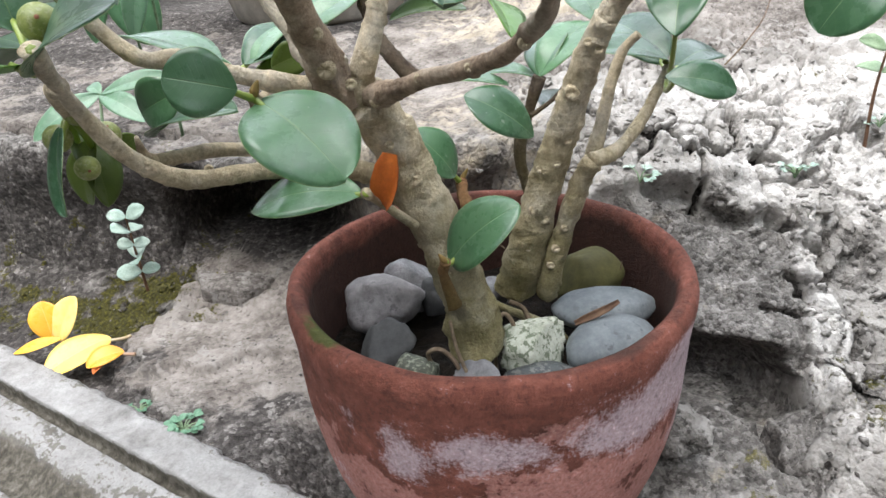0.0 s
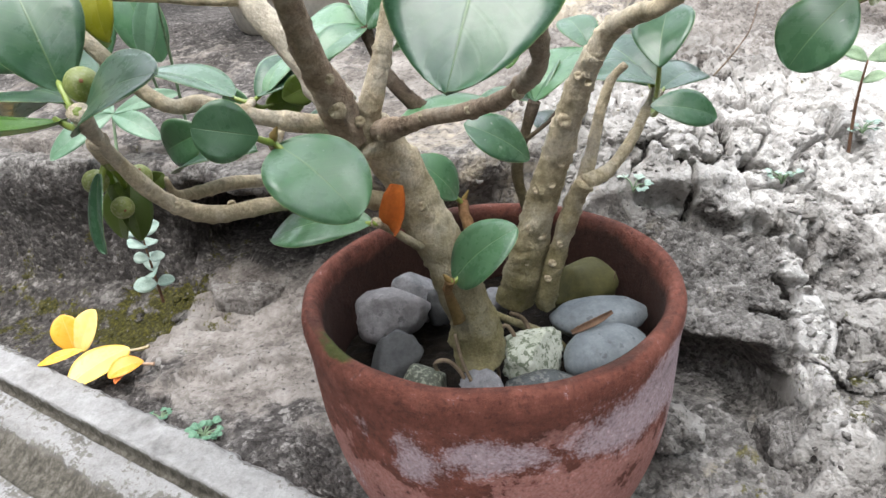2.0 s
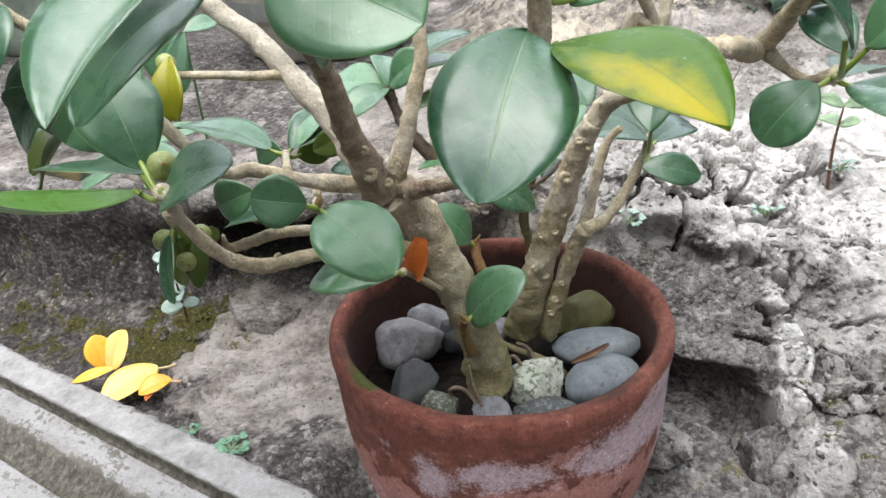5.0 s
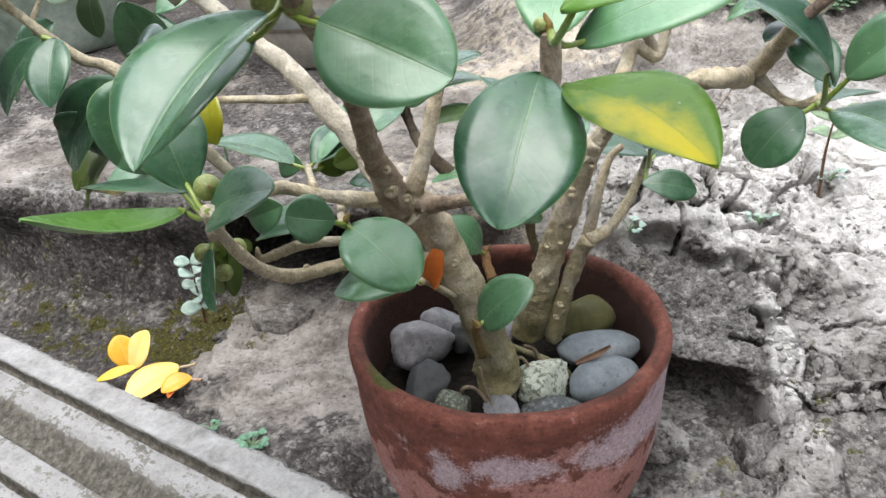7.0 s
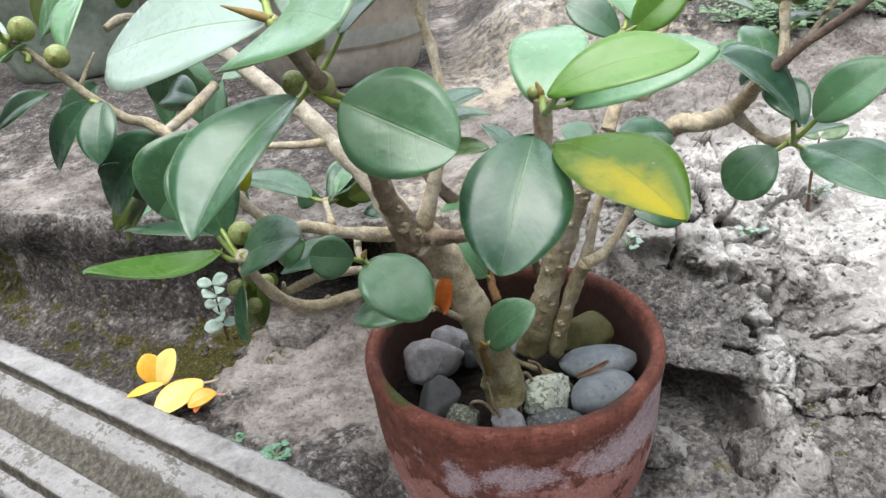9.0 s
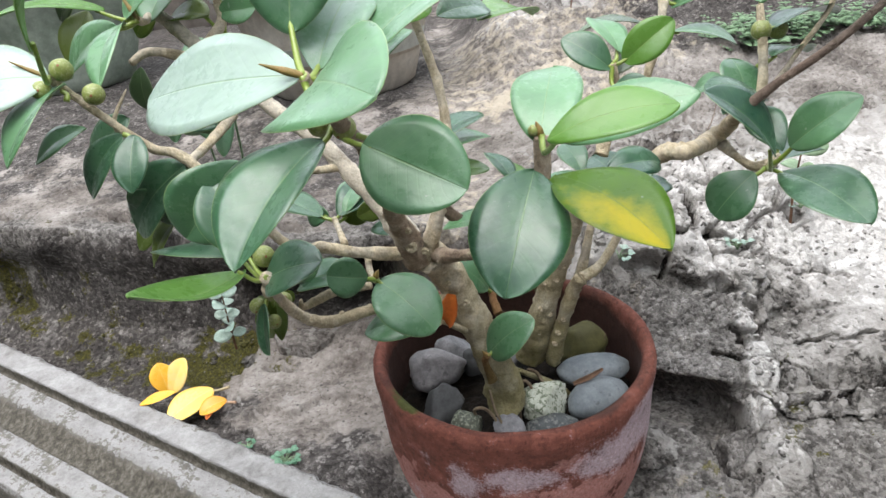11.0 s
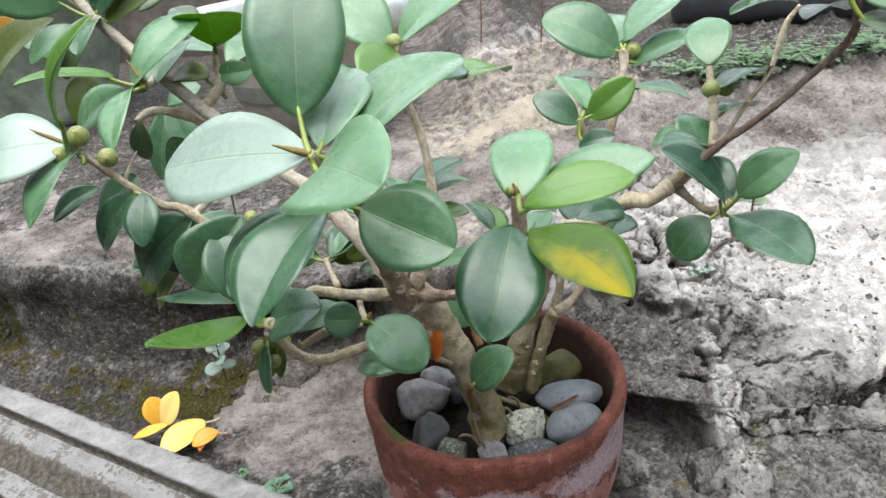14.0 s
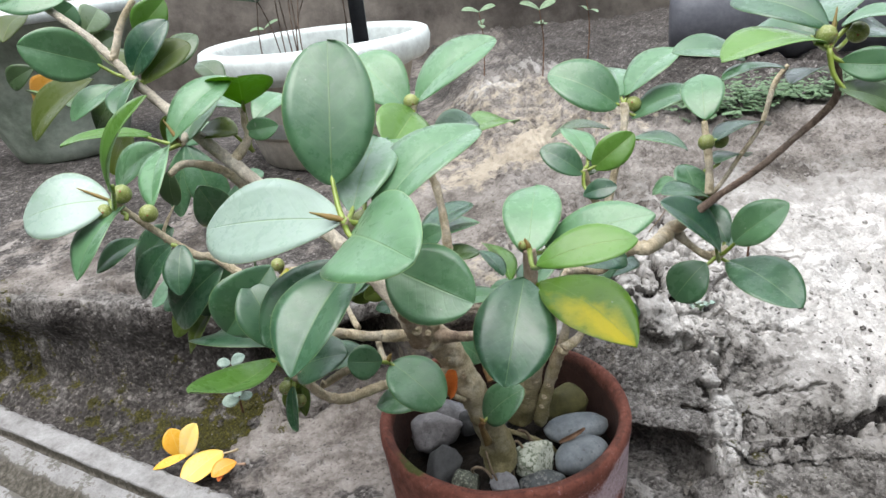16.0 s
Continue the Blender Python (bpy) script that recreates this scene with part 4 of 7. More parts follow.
def build_wall(name, length, height, m, label, mat=wall_blocker):
    xs, zs = np.linspace(-length / 2, length / 2, 90), np.linspace(-0.45, height, 50)
    X, Z = np.meshgrid(xs, zs)
    Y = 0.03 * fractal(X + 3.7 * len(name), Z, 0.4, 81, 5)
    i = np.arange(X.size).reshape(X.shape)
    faces = np.stack([i[:-1, :-1], i[:-1, 1:], i[1:, 1:], i[1:, :-1]], -1).reshape(-1, 4).tolist()
    front = np.stack([X, Y, Z], -1).reshape(-1, 3).tolist()
    n, a = len(front), length / 2
    back = [(-a, 0.25, -0.45), (a, 0.25, -0.45), (a, 0.25, height), (-a, 0.25, height)]
    faces += [(n, n + 3, n + 2, n + 1), [*i[-1].tolist(), n + 2, n + 3], [*i[:, 0].tolist(), n + 3, n], [*i[:, -1].tolist(), n + 2, n + 1]]
    ob = mesh_object(name, front + back, faces, mat)
    ob.matrix_world = m
    return tagged(ob, label, "wall", kind="structure")


build_wall("wall_back", 5.0, 0.72, pose(0, 1.75, 0), "grimy plastered garden wall behind the ledge", wall_mat)
# these three are out of view and only cut off the low sky
build_wall("wall_left", 4.3, 2.5, pose(-2.5, -0.2, 0, 0, 0, 90), "unseen dark wall beside the ledge, added to block low light")
build_wall("wall_right", 4.3, 2.5, pose(2.5, -0.2, 0, 0, 0, -90), "unseen dark wall beside the ledge, added to block low light")
build_wall("wall_front", 5.0, 1.9, pose(0, -2.35, 0, 0, 0, 180), "unseen dark wall behind the viewer, added to block low light")

# ---- terracotta pot ----
POT = (0.0113, 0.2664, 0.0)


def build_pot():
    pot = empty("flower_pot", "old round terracotta pot with white salt bloom and a mossy rim", "pot", at=(POT[0], POT[1], -0.03))
    profile = [(0.0, -0.030), (0.046, -0.030), (0.0535, -0.0285), (0.0555, -0.024), (0.0600, -0.018), (0.0650, -0.010), (0.0695, 0.000), (0.0738, 0.010), (0.0775, 0.020), (0.0806, 0.030), (0.0832, 0.042), (0.0850, 0.054), (0.0862, 0.066),
               (0.0870, 0.080), (0.0876, 0.092), (0.0884, 0.100), (0.0892, 0.106), (0.0891, 0.110), (0.0880, 0.1135), (0.0860, 0.1152), (0.0835, 0.1152), (0.0815, 0.1138), (0.0803, 0.110), (0.0798, 0.104), (0.0790, 0.090), (0.0780, 0.070), (0.0755, 0.050), (0.0, 0.050)]
    fine = []
    for (a, b), (c, d) in zip(profile, profile[1:]):
        k = max(1, int(math.hypot(c - a, d - b) / 0.003)) if a > 0.01 and c > 0.01 else 1
        fine += [(a + (c - a) * i / k, b + (d - b) * i / k) for i in range(k)]
    fine.append(profile[-1])
    turns = 160
    verts, faces = lathe(fine, POT, turns)
    cut = [i for i, p in enumerate(fine) if p == (0.0884, 0.100)][0]
    end = [i for i, p in enumerate(fine) if p == (0.0798, 0.104)][0]
    on_rim = [cut <= f[0] // turns < end for f in faces]
    co = np.array(verts)
    dx, dy, z = co[:, 0] - POT[0], co[:, 1] - POT[1], co[:, 2]
    r, ang = np.hypot(dx, dy), np.degrees(np.arctan2(dy, dx))
    outer = (np.arange(len(co)) // turns) < [i for i, p in enumerate(fine) if p == (0.0860, 0.1152)][0]
    arc, n1, n2 = np.radians(ang) * 0.085, fractal(np.radians(ang) * 0.085 + 5, z, 0.03, 91, 5, 0.55), fractal(np.radians(ang) * 0.085 + 9, z, 0.012, 95, 4, 0.6)
    wob = 0.0004 * fractal(arc + 3, z, 0.04, 99, 3)
    co[:, 0] += wob * dx / np.maximum(r, 1e-6)
    co[:, 1] += wob * dy / np.maximum(r, 1e-6)
    co[:, 2] += np.where(z > 0.1, 0.0008 * fractal(arc + 3, z * 0, 0.05, 97, 3), 0)

    def blob(a0, z0, wa, wz, gain):
        return gain * np.exp(-((ang - a0) / wa) ** 2 - ((z - z0) / wz) ** 2)
    salt = blob(-115, 0.077, 5.5, 0.010, 0.85) + blob(-101, 0.084, 6, 0.009, 0.75) + blob(-92, 0.085, 7, 0.009, 0.8) + blob(-83, 0.082, 5, 0.008, 0.75) + blob(-68, 0.083, 7, 0.010, 0.75) + blob(-57, 0.084, 8, 0.012, 0.9) + blob(-47, 0.088, 7, 0.015, 1.0) + blob(-38, 0.096, 8, 0.016, 1.0) + blob(-25, 0.085, 14, 0.024, 1.0) + blob(-131, 0.088, 2.5, 0.006, 0.45)
    salt = (1.3 * salt + 0.30 * n1 + 0.22 * n2) * outer * ease(0.112, 0.104, z) - 0.5 * blob(-42, 0.098, 3.5, 0.010, 1.0)
    bare = (0.80 * ease(0.072, 0.056, z + 0.008 * n1) + 0.55 * blob(-84, 0.093, 9, 0.006, 1.0) + 0.50 * blob(-74, 0.090, 7, 0.010, 1.0) + 0.45 * blob(-90, 0.074, 22, 0.006, 1.0) + 0.10 + 0.26 * n2) * outer * ease(0.104, 0.094, z + 0.004 * n1)
    algae = blob(-140, 0.114, 10, 0.006, 0.8) * np.where(outer, 0.5, 1.0) + blob(-152, 0.106, 10, 0.012, 0.7) * (1 - outer) + blob(-134, 0.07, 5, 0.010, 0.35)
    # outside a stained band; inside damp grime plus painted shade, deeper down
    darkening = np.where(outer, 0.08 + 0.34 * ease(0.104, 0.097, z) * ease(0.076, 0.090, z + 0.006 * n1), 0.44 + 0.7 * ease(0.114, 0.096, z)) + blob(-107, 0.073, 4, 0.006, 0.6)
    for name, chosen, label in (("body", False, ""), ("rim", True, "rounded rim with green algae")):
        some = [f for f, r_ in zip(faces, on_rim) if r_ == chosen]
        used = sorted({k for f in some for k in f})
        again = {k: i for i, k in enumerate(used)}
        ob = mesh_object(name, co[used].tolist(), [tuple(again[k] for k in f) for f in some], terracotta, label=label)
        for key, values in (("salt", salt), ("bare", bare), ("algae", algae), ("darkening", darkening)):
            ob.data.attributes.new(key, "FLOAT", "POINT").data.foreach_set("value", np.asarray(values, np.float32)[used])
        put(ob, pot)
    return pot


build_pot()


def build_soil():
    verts, faces, rings, turns = [], [], 26, 90
    for i in range(rings + 1):
        r = 0.0776 * i / rings
        for k in range(turns):
            a = 2 * math.pi * k / turns
            x, y = POT[0] + r * math.cos(a), POT[1] + r * math.sin(a)
            verts.append((x, y, 0.070 + 0.004 * noise.noise(Vector((x * 60, y * 60, 1))) + 0.003 * noise.noise(Vector((x * 240, y * 240, 5)))))
    for i in range(rings):
        for k in range(turns):
            j = (k + 1) % turns
            faces.append((i * turns + k, i * turns + j, (i + 1) * turns + j, (i + 1) * turns + k))
    for k in range(turns):
        verts.append((POT[0] + 0.0752 * math.cos(2 * math.pi * k / turns), POT[1] + 0.0752 * math.sin(2 * math.pi * k / turns), 0.0505))
    for k in range(turns):
        j = (k + 1) % turns
        faces.append((rings * turns + k, rings * turns + j, (rings + 1) * turns + j, (rings + 1) * turns + k))
    tagged(mesh_object("soil", verts, faces, soil), "dark crumbly potting soil filling the pot", "soil", kind="stuff")


build_soil()


def stone(x, y, z, a, b, c, spin, mat, label, seed, uneven=0.14, square=2.6, lean=0.0, facets=0.0, cuts=0, where="stones in the pot"):
    """A pebble of half-sizes a, b, c; square above 2 makes it blockier."""
    bm = bmesh.new()
    bmesh.ops.create_icosphere(bm, subdivisions=4, radius=1)
    for v in bm.verts:
        d = v.co.normalized()
        k = (abs(d.x) ** square + abs(d.y) ** square + abs(d.z) ** square) ** (-1 / square)
        q = d * 1.3 + Vector((seed * 7.7, seed * 1.3, 0))
        k *= 1 + uneven * noise.noise(q) + 0.4 * uneven * noise.noise(q * 2.6) + facets * 0.35 * noise.noise(q * 6) + facets * 0.2 * noise.noise(q * 13)
        v.co = d * k
    rnd = random.Random(seed * 31)
    for _ in range(cuts):
        n = Vector((rnd.gauss(0, 1), rnd.gauss(0, 1), rnd.gauss(0.3, 1))).normalized()
        reach = rnd.uniform(0.62, 0.85)
        for v in bm.verts:
            over = v.co.dot(n) - reach
            if over > 0:
                v.co -= n * over * 0.92
    for v in bm.verts:
        v.co = Vector((v.co.x * a, v.co.y * b, v.co.z * c))
    ob = part("stone", bm, mat)
    ob.matrix_world = pose(x, y, z, lean, 0, spin)
    return tagged(ob, label, "stone", where)


stone(-0.0385, 0.2815, 0.0885, 0.0185, 0.0135, 0.0128, 14, pebble_grey, "smooth mauve-grey river stone against the pot wall", 1, 0.16, 2.6, cuts=4)
stone(-0.0265, 0.2960, 0.0890, 0.0130, 0.0125, 0.0135, 30, pebble_rough, "pale grey stone behind a smooth one", 2, 0.2, 2.4, facets=0.12, cuts=4)
stone(-0.0350, 0.2470, 0.0825, 0.0140, 0.0130, 0.0125, 20, pebble_dark, "dark slate stone half in soil", 3, 0.25, 2.6, facets=0.08, cuts=6)
stone(-0.0205, 0.2270, 0.0850, 0.0112, 0.0085, 0.0085, -15, pebble_green, "mottled green-grey stone by the rim", 4, 0.2, 2.5, facets=0.2, cuts=6)
stone(0.0040, 0.2195, 0.0855, 0.0095, 0.0085, 0.0090, 10, pebble_rough, "rough pale grey stone in front of the trunk", 5, 0.25, 2.4, facets=0.35, cuts=6)
stone(0.0275, 0.2360, 0.0900, 0.0140, 0.0120, 0.0140, 25, granite, "rough white and green granite stone", 6, 0.2, 2.6, facets=0.35, cuts=7)
stone(0.0290, 0.2165, 0.0840, 0.0145, 0.0090, 0.0090, 5, pebble_slate, "dark grey stone below a granite one", 7, 0.2, 2.6)
stone(0.0630, 0.2640, 0.0895, 0.0235, 0.0135, 0.0076, 6, pebble_blue, "long flat blue-grey river stone", 8, 0.08, 2.2)
stone(0.0600, 0.2350, 0.0895, 0.0205, 0.0135, 0.0105, 26, pebble_blue, "smooth blue-grey river stone by the rim", 9, 0.08, 2.2)
stone(0.0600, 0.2920, 0.0905, 0.0185, 0.0140, 0.0125, 14, pebble_olive, "dark olive stone at the back of the pot", 10, 0.12, 2.5, cuts=4)
lump = stone(0.1100, 0.2830, -0.0010, 0.0150, 0.0180, 0.0120, 20, rock, "rough pale lump of mortar beside the pot", 21, 0.30, 2.4, facets=0.6, cuts=5, where="lumps of mortar")
lump.data.attributes.new("lime", "FLOAT", "POINT").data.foreach_set("value", [0.46] * len(lump.data.vertices))
stone(0.0140, 0.2900, 0.0840, 0.0080, 0.0080, 0.0080, 40, pebble_rough, "small pale pinkish stone between the trunks", 11, 0.2, 2.6)
stone(-0.0145, 0.2900, 0.0850, 0.0070, 0.0080, 0.0100, 0, pebble_dark, "dark stone behind the trunk", 12, 0.2, 2.6)


def build_plate(corners, top, thick):
    """A flat broken piece of mortar with chipped edges."""
    outline = []
    for (a, b), (c, d) in zip(corners, corners[1:] + corners[:1]):
        k = max(2, int(math.hypot(c - a, d - b) / 0.002))
        outline += [(a + (c - a) * i / k, b + (d - b) * i / k) for i in range(k)]
    cx, cy = sum(p[0] for p in outline) / len(outline), sum(p[1] for p in outline) / len(outline)
    verts, faces, rings = [], [], [(0.0, 0), (0.25, 0), (0.5, 0), (0.7, 0), (0.85, 0), (0.94, 0), (0.985, -0.0012), (1.0, -0.004), (1.01, -thick * 0.5), (1.0, -thick)]
    for r, dz in rings:
        for x, y in outline:
            chip = 1 + 0.05 * noise.noise(Vector((x * 90, y * 90, dz * 120))) + 0.05 * noise.noise(Vector((x * 260, y * 260, dz * 300)))
            px, py = cx + (x - cx) * r * chip, cy + (y - cy) * r * chip
            verts.append((px, py, top + dz + 0.0022 * noise.noise(Vector((px * 70, py * 70, 3))) + 0.0010 * noise.noise(Vector((px * 300, py * 300, 7)))))
    n = len(outline)
    for i in range(len(rings) - 1):
        for k in range(n):
            j = (k + 1) % n
            faces.append((i * n + k, i * n + j, (i + 1) * n + j, (i + 1) * n + k))
    ob = mesh_object("mortar_fragment", verts, faces, rock)
    for key, value in (("lime", 0.34), ("calm", 0.5)):
        ob.data.attributes.new(key, "FLOAT", "POINT").data.foreach_set("value", [value] * len(verts))
    return tagged(ob, "broken pale mortar fragment set in the bed", "mortar")


build_plate([(-0.2233, 0.4979), (-0.1906, 0.5122), (-0.1395, 0.4978), (-0.1235, 0.4634), (-0.1564, 0.4289), (-0.1938, 0.4372)], 0.017, 0.022)


def strand(name, points, radii, mat, label, category, group="", sides=6):
    v, f = tube(points, radii, sides)
    return tagged(mesh_object(name, v, f, mat), label, category, group)


strand("root", [(0.018, 0.236, 0.092), (0.020, 0.238, 0.099), (0.016, 0.240, 0.104), (0.012, 0.237, 0.097), (0.012, 0.232, 0.080)], [0.0011, 0.0010, 0.0010, 0.0010, 0.0008], root_mat, "thin pale root looping over the soil", "root", "surface roots")
strand("root", [(-0.014, 0.236, 0.080), (-0.016, 0.230, 0.093), (-0.010, 0.226, 0.097), (-0.004, 0.223, 0.091), (-0.002, 0.221, 0.080)], [0.0011, 0.0010, 0.0010, 0.0010, 0.0008], root_mat, "thin pale root looping over the soil", "root", "surface roots")
strand("root", [(0.010, 0.262, 0.098), (0.020, 0.262, 0.092), (0.032, 0.258, 0.088), (0.042, 0.254, 0.083), (0.047, 0.254, 0.076)], [0.0016, 0.0019, 0.0022, 0.0020, 0.0015], bark, "brown surface root beside the second trunk", "root", "surface roots")
strand("root", [(0.020, 0.256, 0.100), (0.026, 0.258, 0.095), (0.030, 0.256, 0.086), (0.036, 0.258, 0.076)], [0.0010, 0.0012, 0.0014, 0.0010], root_mat, "thin pale root looping over the soil", "root", "surface roots")
strand("root", [(-0.006, 0.224, 0.112), (-0.004, 0.222, 0.100), (0.000, 0.220, 0.088), (0.003, 0.220, 0.076)], [0.0007, 0.0008, 0.0009, 0.0008], root_mat, "thin pale root looping over the soil", "root", "surface roots")
for k in range(14):
    a, b = random.uniform(0.1, 1.9), random.uniform(0.052, 0.070)
    x, y = POT[0] + b * math.cos(a), POT[1] + b * math.sin(a)
    strand("root", [(x, y, 0.070), (x + random.uniform(-0.008, 0.008), y + random.uniform(-0.005, 0.004), 0.086), (x + random.uniform(-0.016, 0.010), y + random.uniform(-0.006, 0.006), random.uniform(0.090, 0.102))], [0.0004, 0.0004, 0.0003], root_mat, "hair-thin dry root at the pot wall", "root", "surface roots", 4)


# ---- leaves, twigs and figs of the tree ----
tree = empty("bonsai_tree", "small ficus tree with several pale trunks and round glossy leaves", "tree", at=(0.01, 0.245, 0.07))
LEAVES = 0


def leaf_mesh(base, tip, width, normal, fold, bend, foot=None, seed=0, point=0.56, thick=0.0006, rows=18, cols=10):
    """A thick oval leaf from base to tip, folded along its midrib and bent, with a short stalk back to foot."""
    base, tip = Vector(base), Vector(tip)
    axis = tip - base
    length = axis.length
    axis.normalize()
    up = Vector(normal)
    up = (up - axis * up.dot(axis)).normalized()
    side = axis.cross(up)
    rnd = random.Random(seed)
    belly, skew, wave = rnd.uniform(0.98, 1.28), rnd.uniform(-0.05, 0.05), rnd.uniform(0.5, 1.5)
    blunt = 0.95 if seed % 4 == 0 else 0.985
    verts, uvs, faces = [], [], []
    for layer in (0, 1):
        for i in range(rows + 1):
            t = i / rows
            u = 0.5 - 0.5 * math.cos(math.pi * t)
            half = 0.5 * width * max(0.0, math.sin(math.pi * min(1, max(0, u)) ** belly)) ** (0.56 + (point - 0.56) * u)
            if u > blunt:
                half = min(half, 0.5 * width * (1.015 - u) * (7.5 if blunt < 0.96 else 14))
            drop = bend * length * (4 * u * (1 - u)) - 0.02 * length * u * u
            for j in range(cols + 1):
                s = 2 * j / cols - 1
                s = math.copysign(abs(s) ** 1.25, s)
                lift = fold * half * 1.25 * (abs(s) - 0.30 * s * s) + 0.018 * length * wave * math.sin(5 * u + 2.2 * s + seed) * s * s
                p = base + axis * (u * length) + side * (s * half + skew * length * u * (1 - u)) + up * (drop + lift - layer * thick * (1 - 0.7 * abs(s)))
                verts.append(p)
                uvs.append(((s + 1) / 2, u))
    w, block = cols + 1, (rows + 1) * (cols + 1)
    for i in range(rows):
        for j in range(cols):
            a = i * w + j
            faces.append((a, a + 1, a + w + 1, a + w))
            faces.append((block + a, block + a + w, block + a + w + 1, block + a + 1))
        for j in (0, cols):
            a, b = i * w + j, (i + 1) * w + j
            faces.append((a, b, block + b, block + a) if j == 0 else (b, a, block + a, block + b))
    n = len(verts)
    if foot is not None:
        foot = Vector(foot)
        if 0.002 < (foot - base).length < 0.06:
            mid = (foot + base) / 2 - Vector((0, 0, 0.12 * (foot - base).length))
            tv, tf = tube([foot, mid, base + axis * 0.004], [0.0014, 0.0012, 0.0009], 6, steps=3)
            verts += tv
            uvs += [(0.5, -0.2)] * len(tv)
            faces += [tuple(k + n for k in f) for f in tf]
    return verts, faces, uvs


def leaf_object(name, shape, mat, tone, rows=18, cols=10):
    """One leaf as a mesh, with crisp margins, its own map and its own tone; high tones carry painted sky sheen."""
    verts, faces, uvs = shape
    ob = mesh_object(name, verts, faces, mat)
    flat = np.ones(len(faces), bool)
    for i in range(rows):
        flat[i * (2 * cols + 2) + 2 * cols:(i + 1) * (2 * cols + 2)] = False
    ob.data.polygons.foreach_set("use_smooth", flat)
    layer = ob.data.uv_layers.new(name="uv")
    idx = np.zeros(len(ob.data.loops), np.int32)
    ob.data.loops.foreach_get("vertex_index", idx)
    layer.data.foreach_set("uv", np.array(uvs, np.float32)[idx].ravel())
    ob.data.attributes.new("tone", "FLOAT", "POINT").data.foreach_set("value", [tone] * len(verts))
    return ob


def leaf(base, tip, width, normal, fold, bend, mat, foot=None, tone=None, point=None):
    global LEAVES
    LEAVES += 1
    rnd = random.Random(LEAVES * 13 + 1)
    own, tip_shape = rnd.uniform(0.15, 0.85), rnd.uniform(0.50, 0.68)
    shape = leaf_mesh(base, tip, width, normal, fold, bend, foot, LEAVES, tip_shape if point is None else point)
    ob = leaf_object("leaf", shape, mat, own if tone is None else tone)
    if mat is leaf_yellowing:
        tagged(ob, "green leaf turning yellow at its tip")
    elif mat is leaf_gold:
        tagged(ob, "golden yellow leaf")
    elif mat is leaf_orange:
        tagged(ob, "withered orange leaf")
    return put(ob, tree)


def limb(name, points, radii, mat):
    thick = max(radii) > 0.0035
    v, f = tube(points, radii, 32 if thick else 14, 0.20 if max(radii) > 0.003 else 0.14, len(points), 20 if thick else 10)
    return put(mesh_object(name, v, f, mat), tree)


def fig(centre, radius):
    verts, faces = lathe([(0.0001, -1.0), (0.30, -0.96), (0.6, -0.80), (0.85, -0.5), (0.99, -0.1), (0.96, 0.3), (0.78, 0.65), (0.5, 0.88), (0.22, 0.98), (0.12, 1.03), (0.0001, 1.02)], (0, 0, 0), 20)
    ob = mesh_object("fig", [Vector(v) * radius for v in verts], faces, fig_skin)
    eye_v, eye_f = lathe([(0.0001, 1.06), (0.10, 1.05), (0.17, 0.985), (0.16, 0.95)], (0, 0, 0), 10)
    eye = mesh_object("fig_eye", [Vector(v) * radius for v in eye_v], eye_f, fig_eye, ob, label="reddish fig eye")
    d = Vector((random.uniform(-0.6, 0.6), random.uniform(-1.0, -0.2), random.uniform(-0.3, 0.6))).normalized()
    ob.matrix_world = Matrix.Translation(centre) @ d.to_track_quat("Z", "Y").to_matrix().to_4x4()
    return put_turned(ob)


def put_turned(ob):
    m = ob.matrix_world.copy()
    ob.parent = tree
    ob.matrix_parent_inverse = Matrix.Translation(tree.location).inverted()
    ob.matrix_basis = m
    return ob


limb('trunk', [(0.0057, 0.2384, 0.0903), (0.0018, 0.2385, 0.1100), (-0.0040, 0.2391, 0.1305), (-0.0121, 0.2405, 0.1529), (-0.0195, 0.2411, 0.1737), (-0.0263, 0.2389, 0.1888), (-0.0318, 0.2341, 0.1985)], [0.0125, 0.0102, 0.0094, 0.0096, 0.0086, 0.0086, 0.0086], bark)
limb('branch', [(-0.0389, 0.2340, 0.1987), (-0.0430, 0.2233, 0.2180), (-0.0456, 0.2112, 0.2344), (-0.0464, 0.1997, 0.2520), (-0.0477, 0.1860, 0.2652), (-0.0513, 0.1746, 0.2832), (-0.0514, 0.1407, 0.3004), (-0.0580, 0.1200, 0.3240)], [0.0081, 0.0059, 0.0048, 0.0041, 0.0034, 0.0028, 0.0030, 0.0020], bark_mid)
limb('branch', [(-0.0422, 0.2382, 0.2071), (-0.0538, 0.2454, 0.2242), (-0.0704, 0.2536, 0.2436), (-0.0845, 0.2603, 0.2599), (-0.1038, 0.2664, 0.2754), (-0.1464, 0.2832, 0.3146), (-0.1666, 0.2909, 0.3329), (-0.1926, 0.3024, 0.3597), (-0.2183, 0.3145, 0.3880), (-0.2495, 0.3255, 0.4136)], [0.0078, 0.0057, 0.0049, 0.0044, 0.0039, 0.0038, 0.0033, 0.0029, 0.0024, 0.0017], bark_pale)
limb('branch', [(-0.0299, 0.2341, 0.1984), (-0.0187, 0.2218, 0.2036), (-0.0070, 0.2099, 0.2095), (0.0066, 0.1976, 0.2146), (0.0154, 0.1856, 0.2204), (0.0209, 0.1742, 0.2279), (0.0234, 0.1632, 0.2361), (0.0200, 0.1590, 0.2550), (0.0200, 0.1570, 0.2850)], [0.0043, 0.0035, 0.0028, 0.0028, 0.0026, 0.0025, 0.0022, 0.0042, 0.0030], bark_mid)
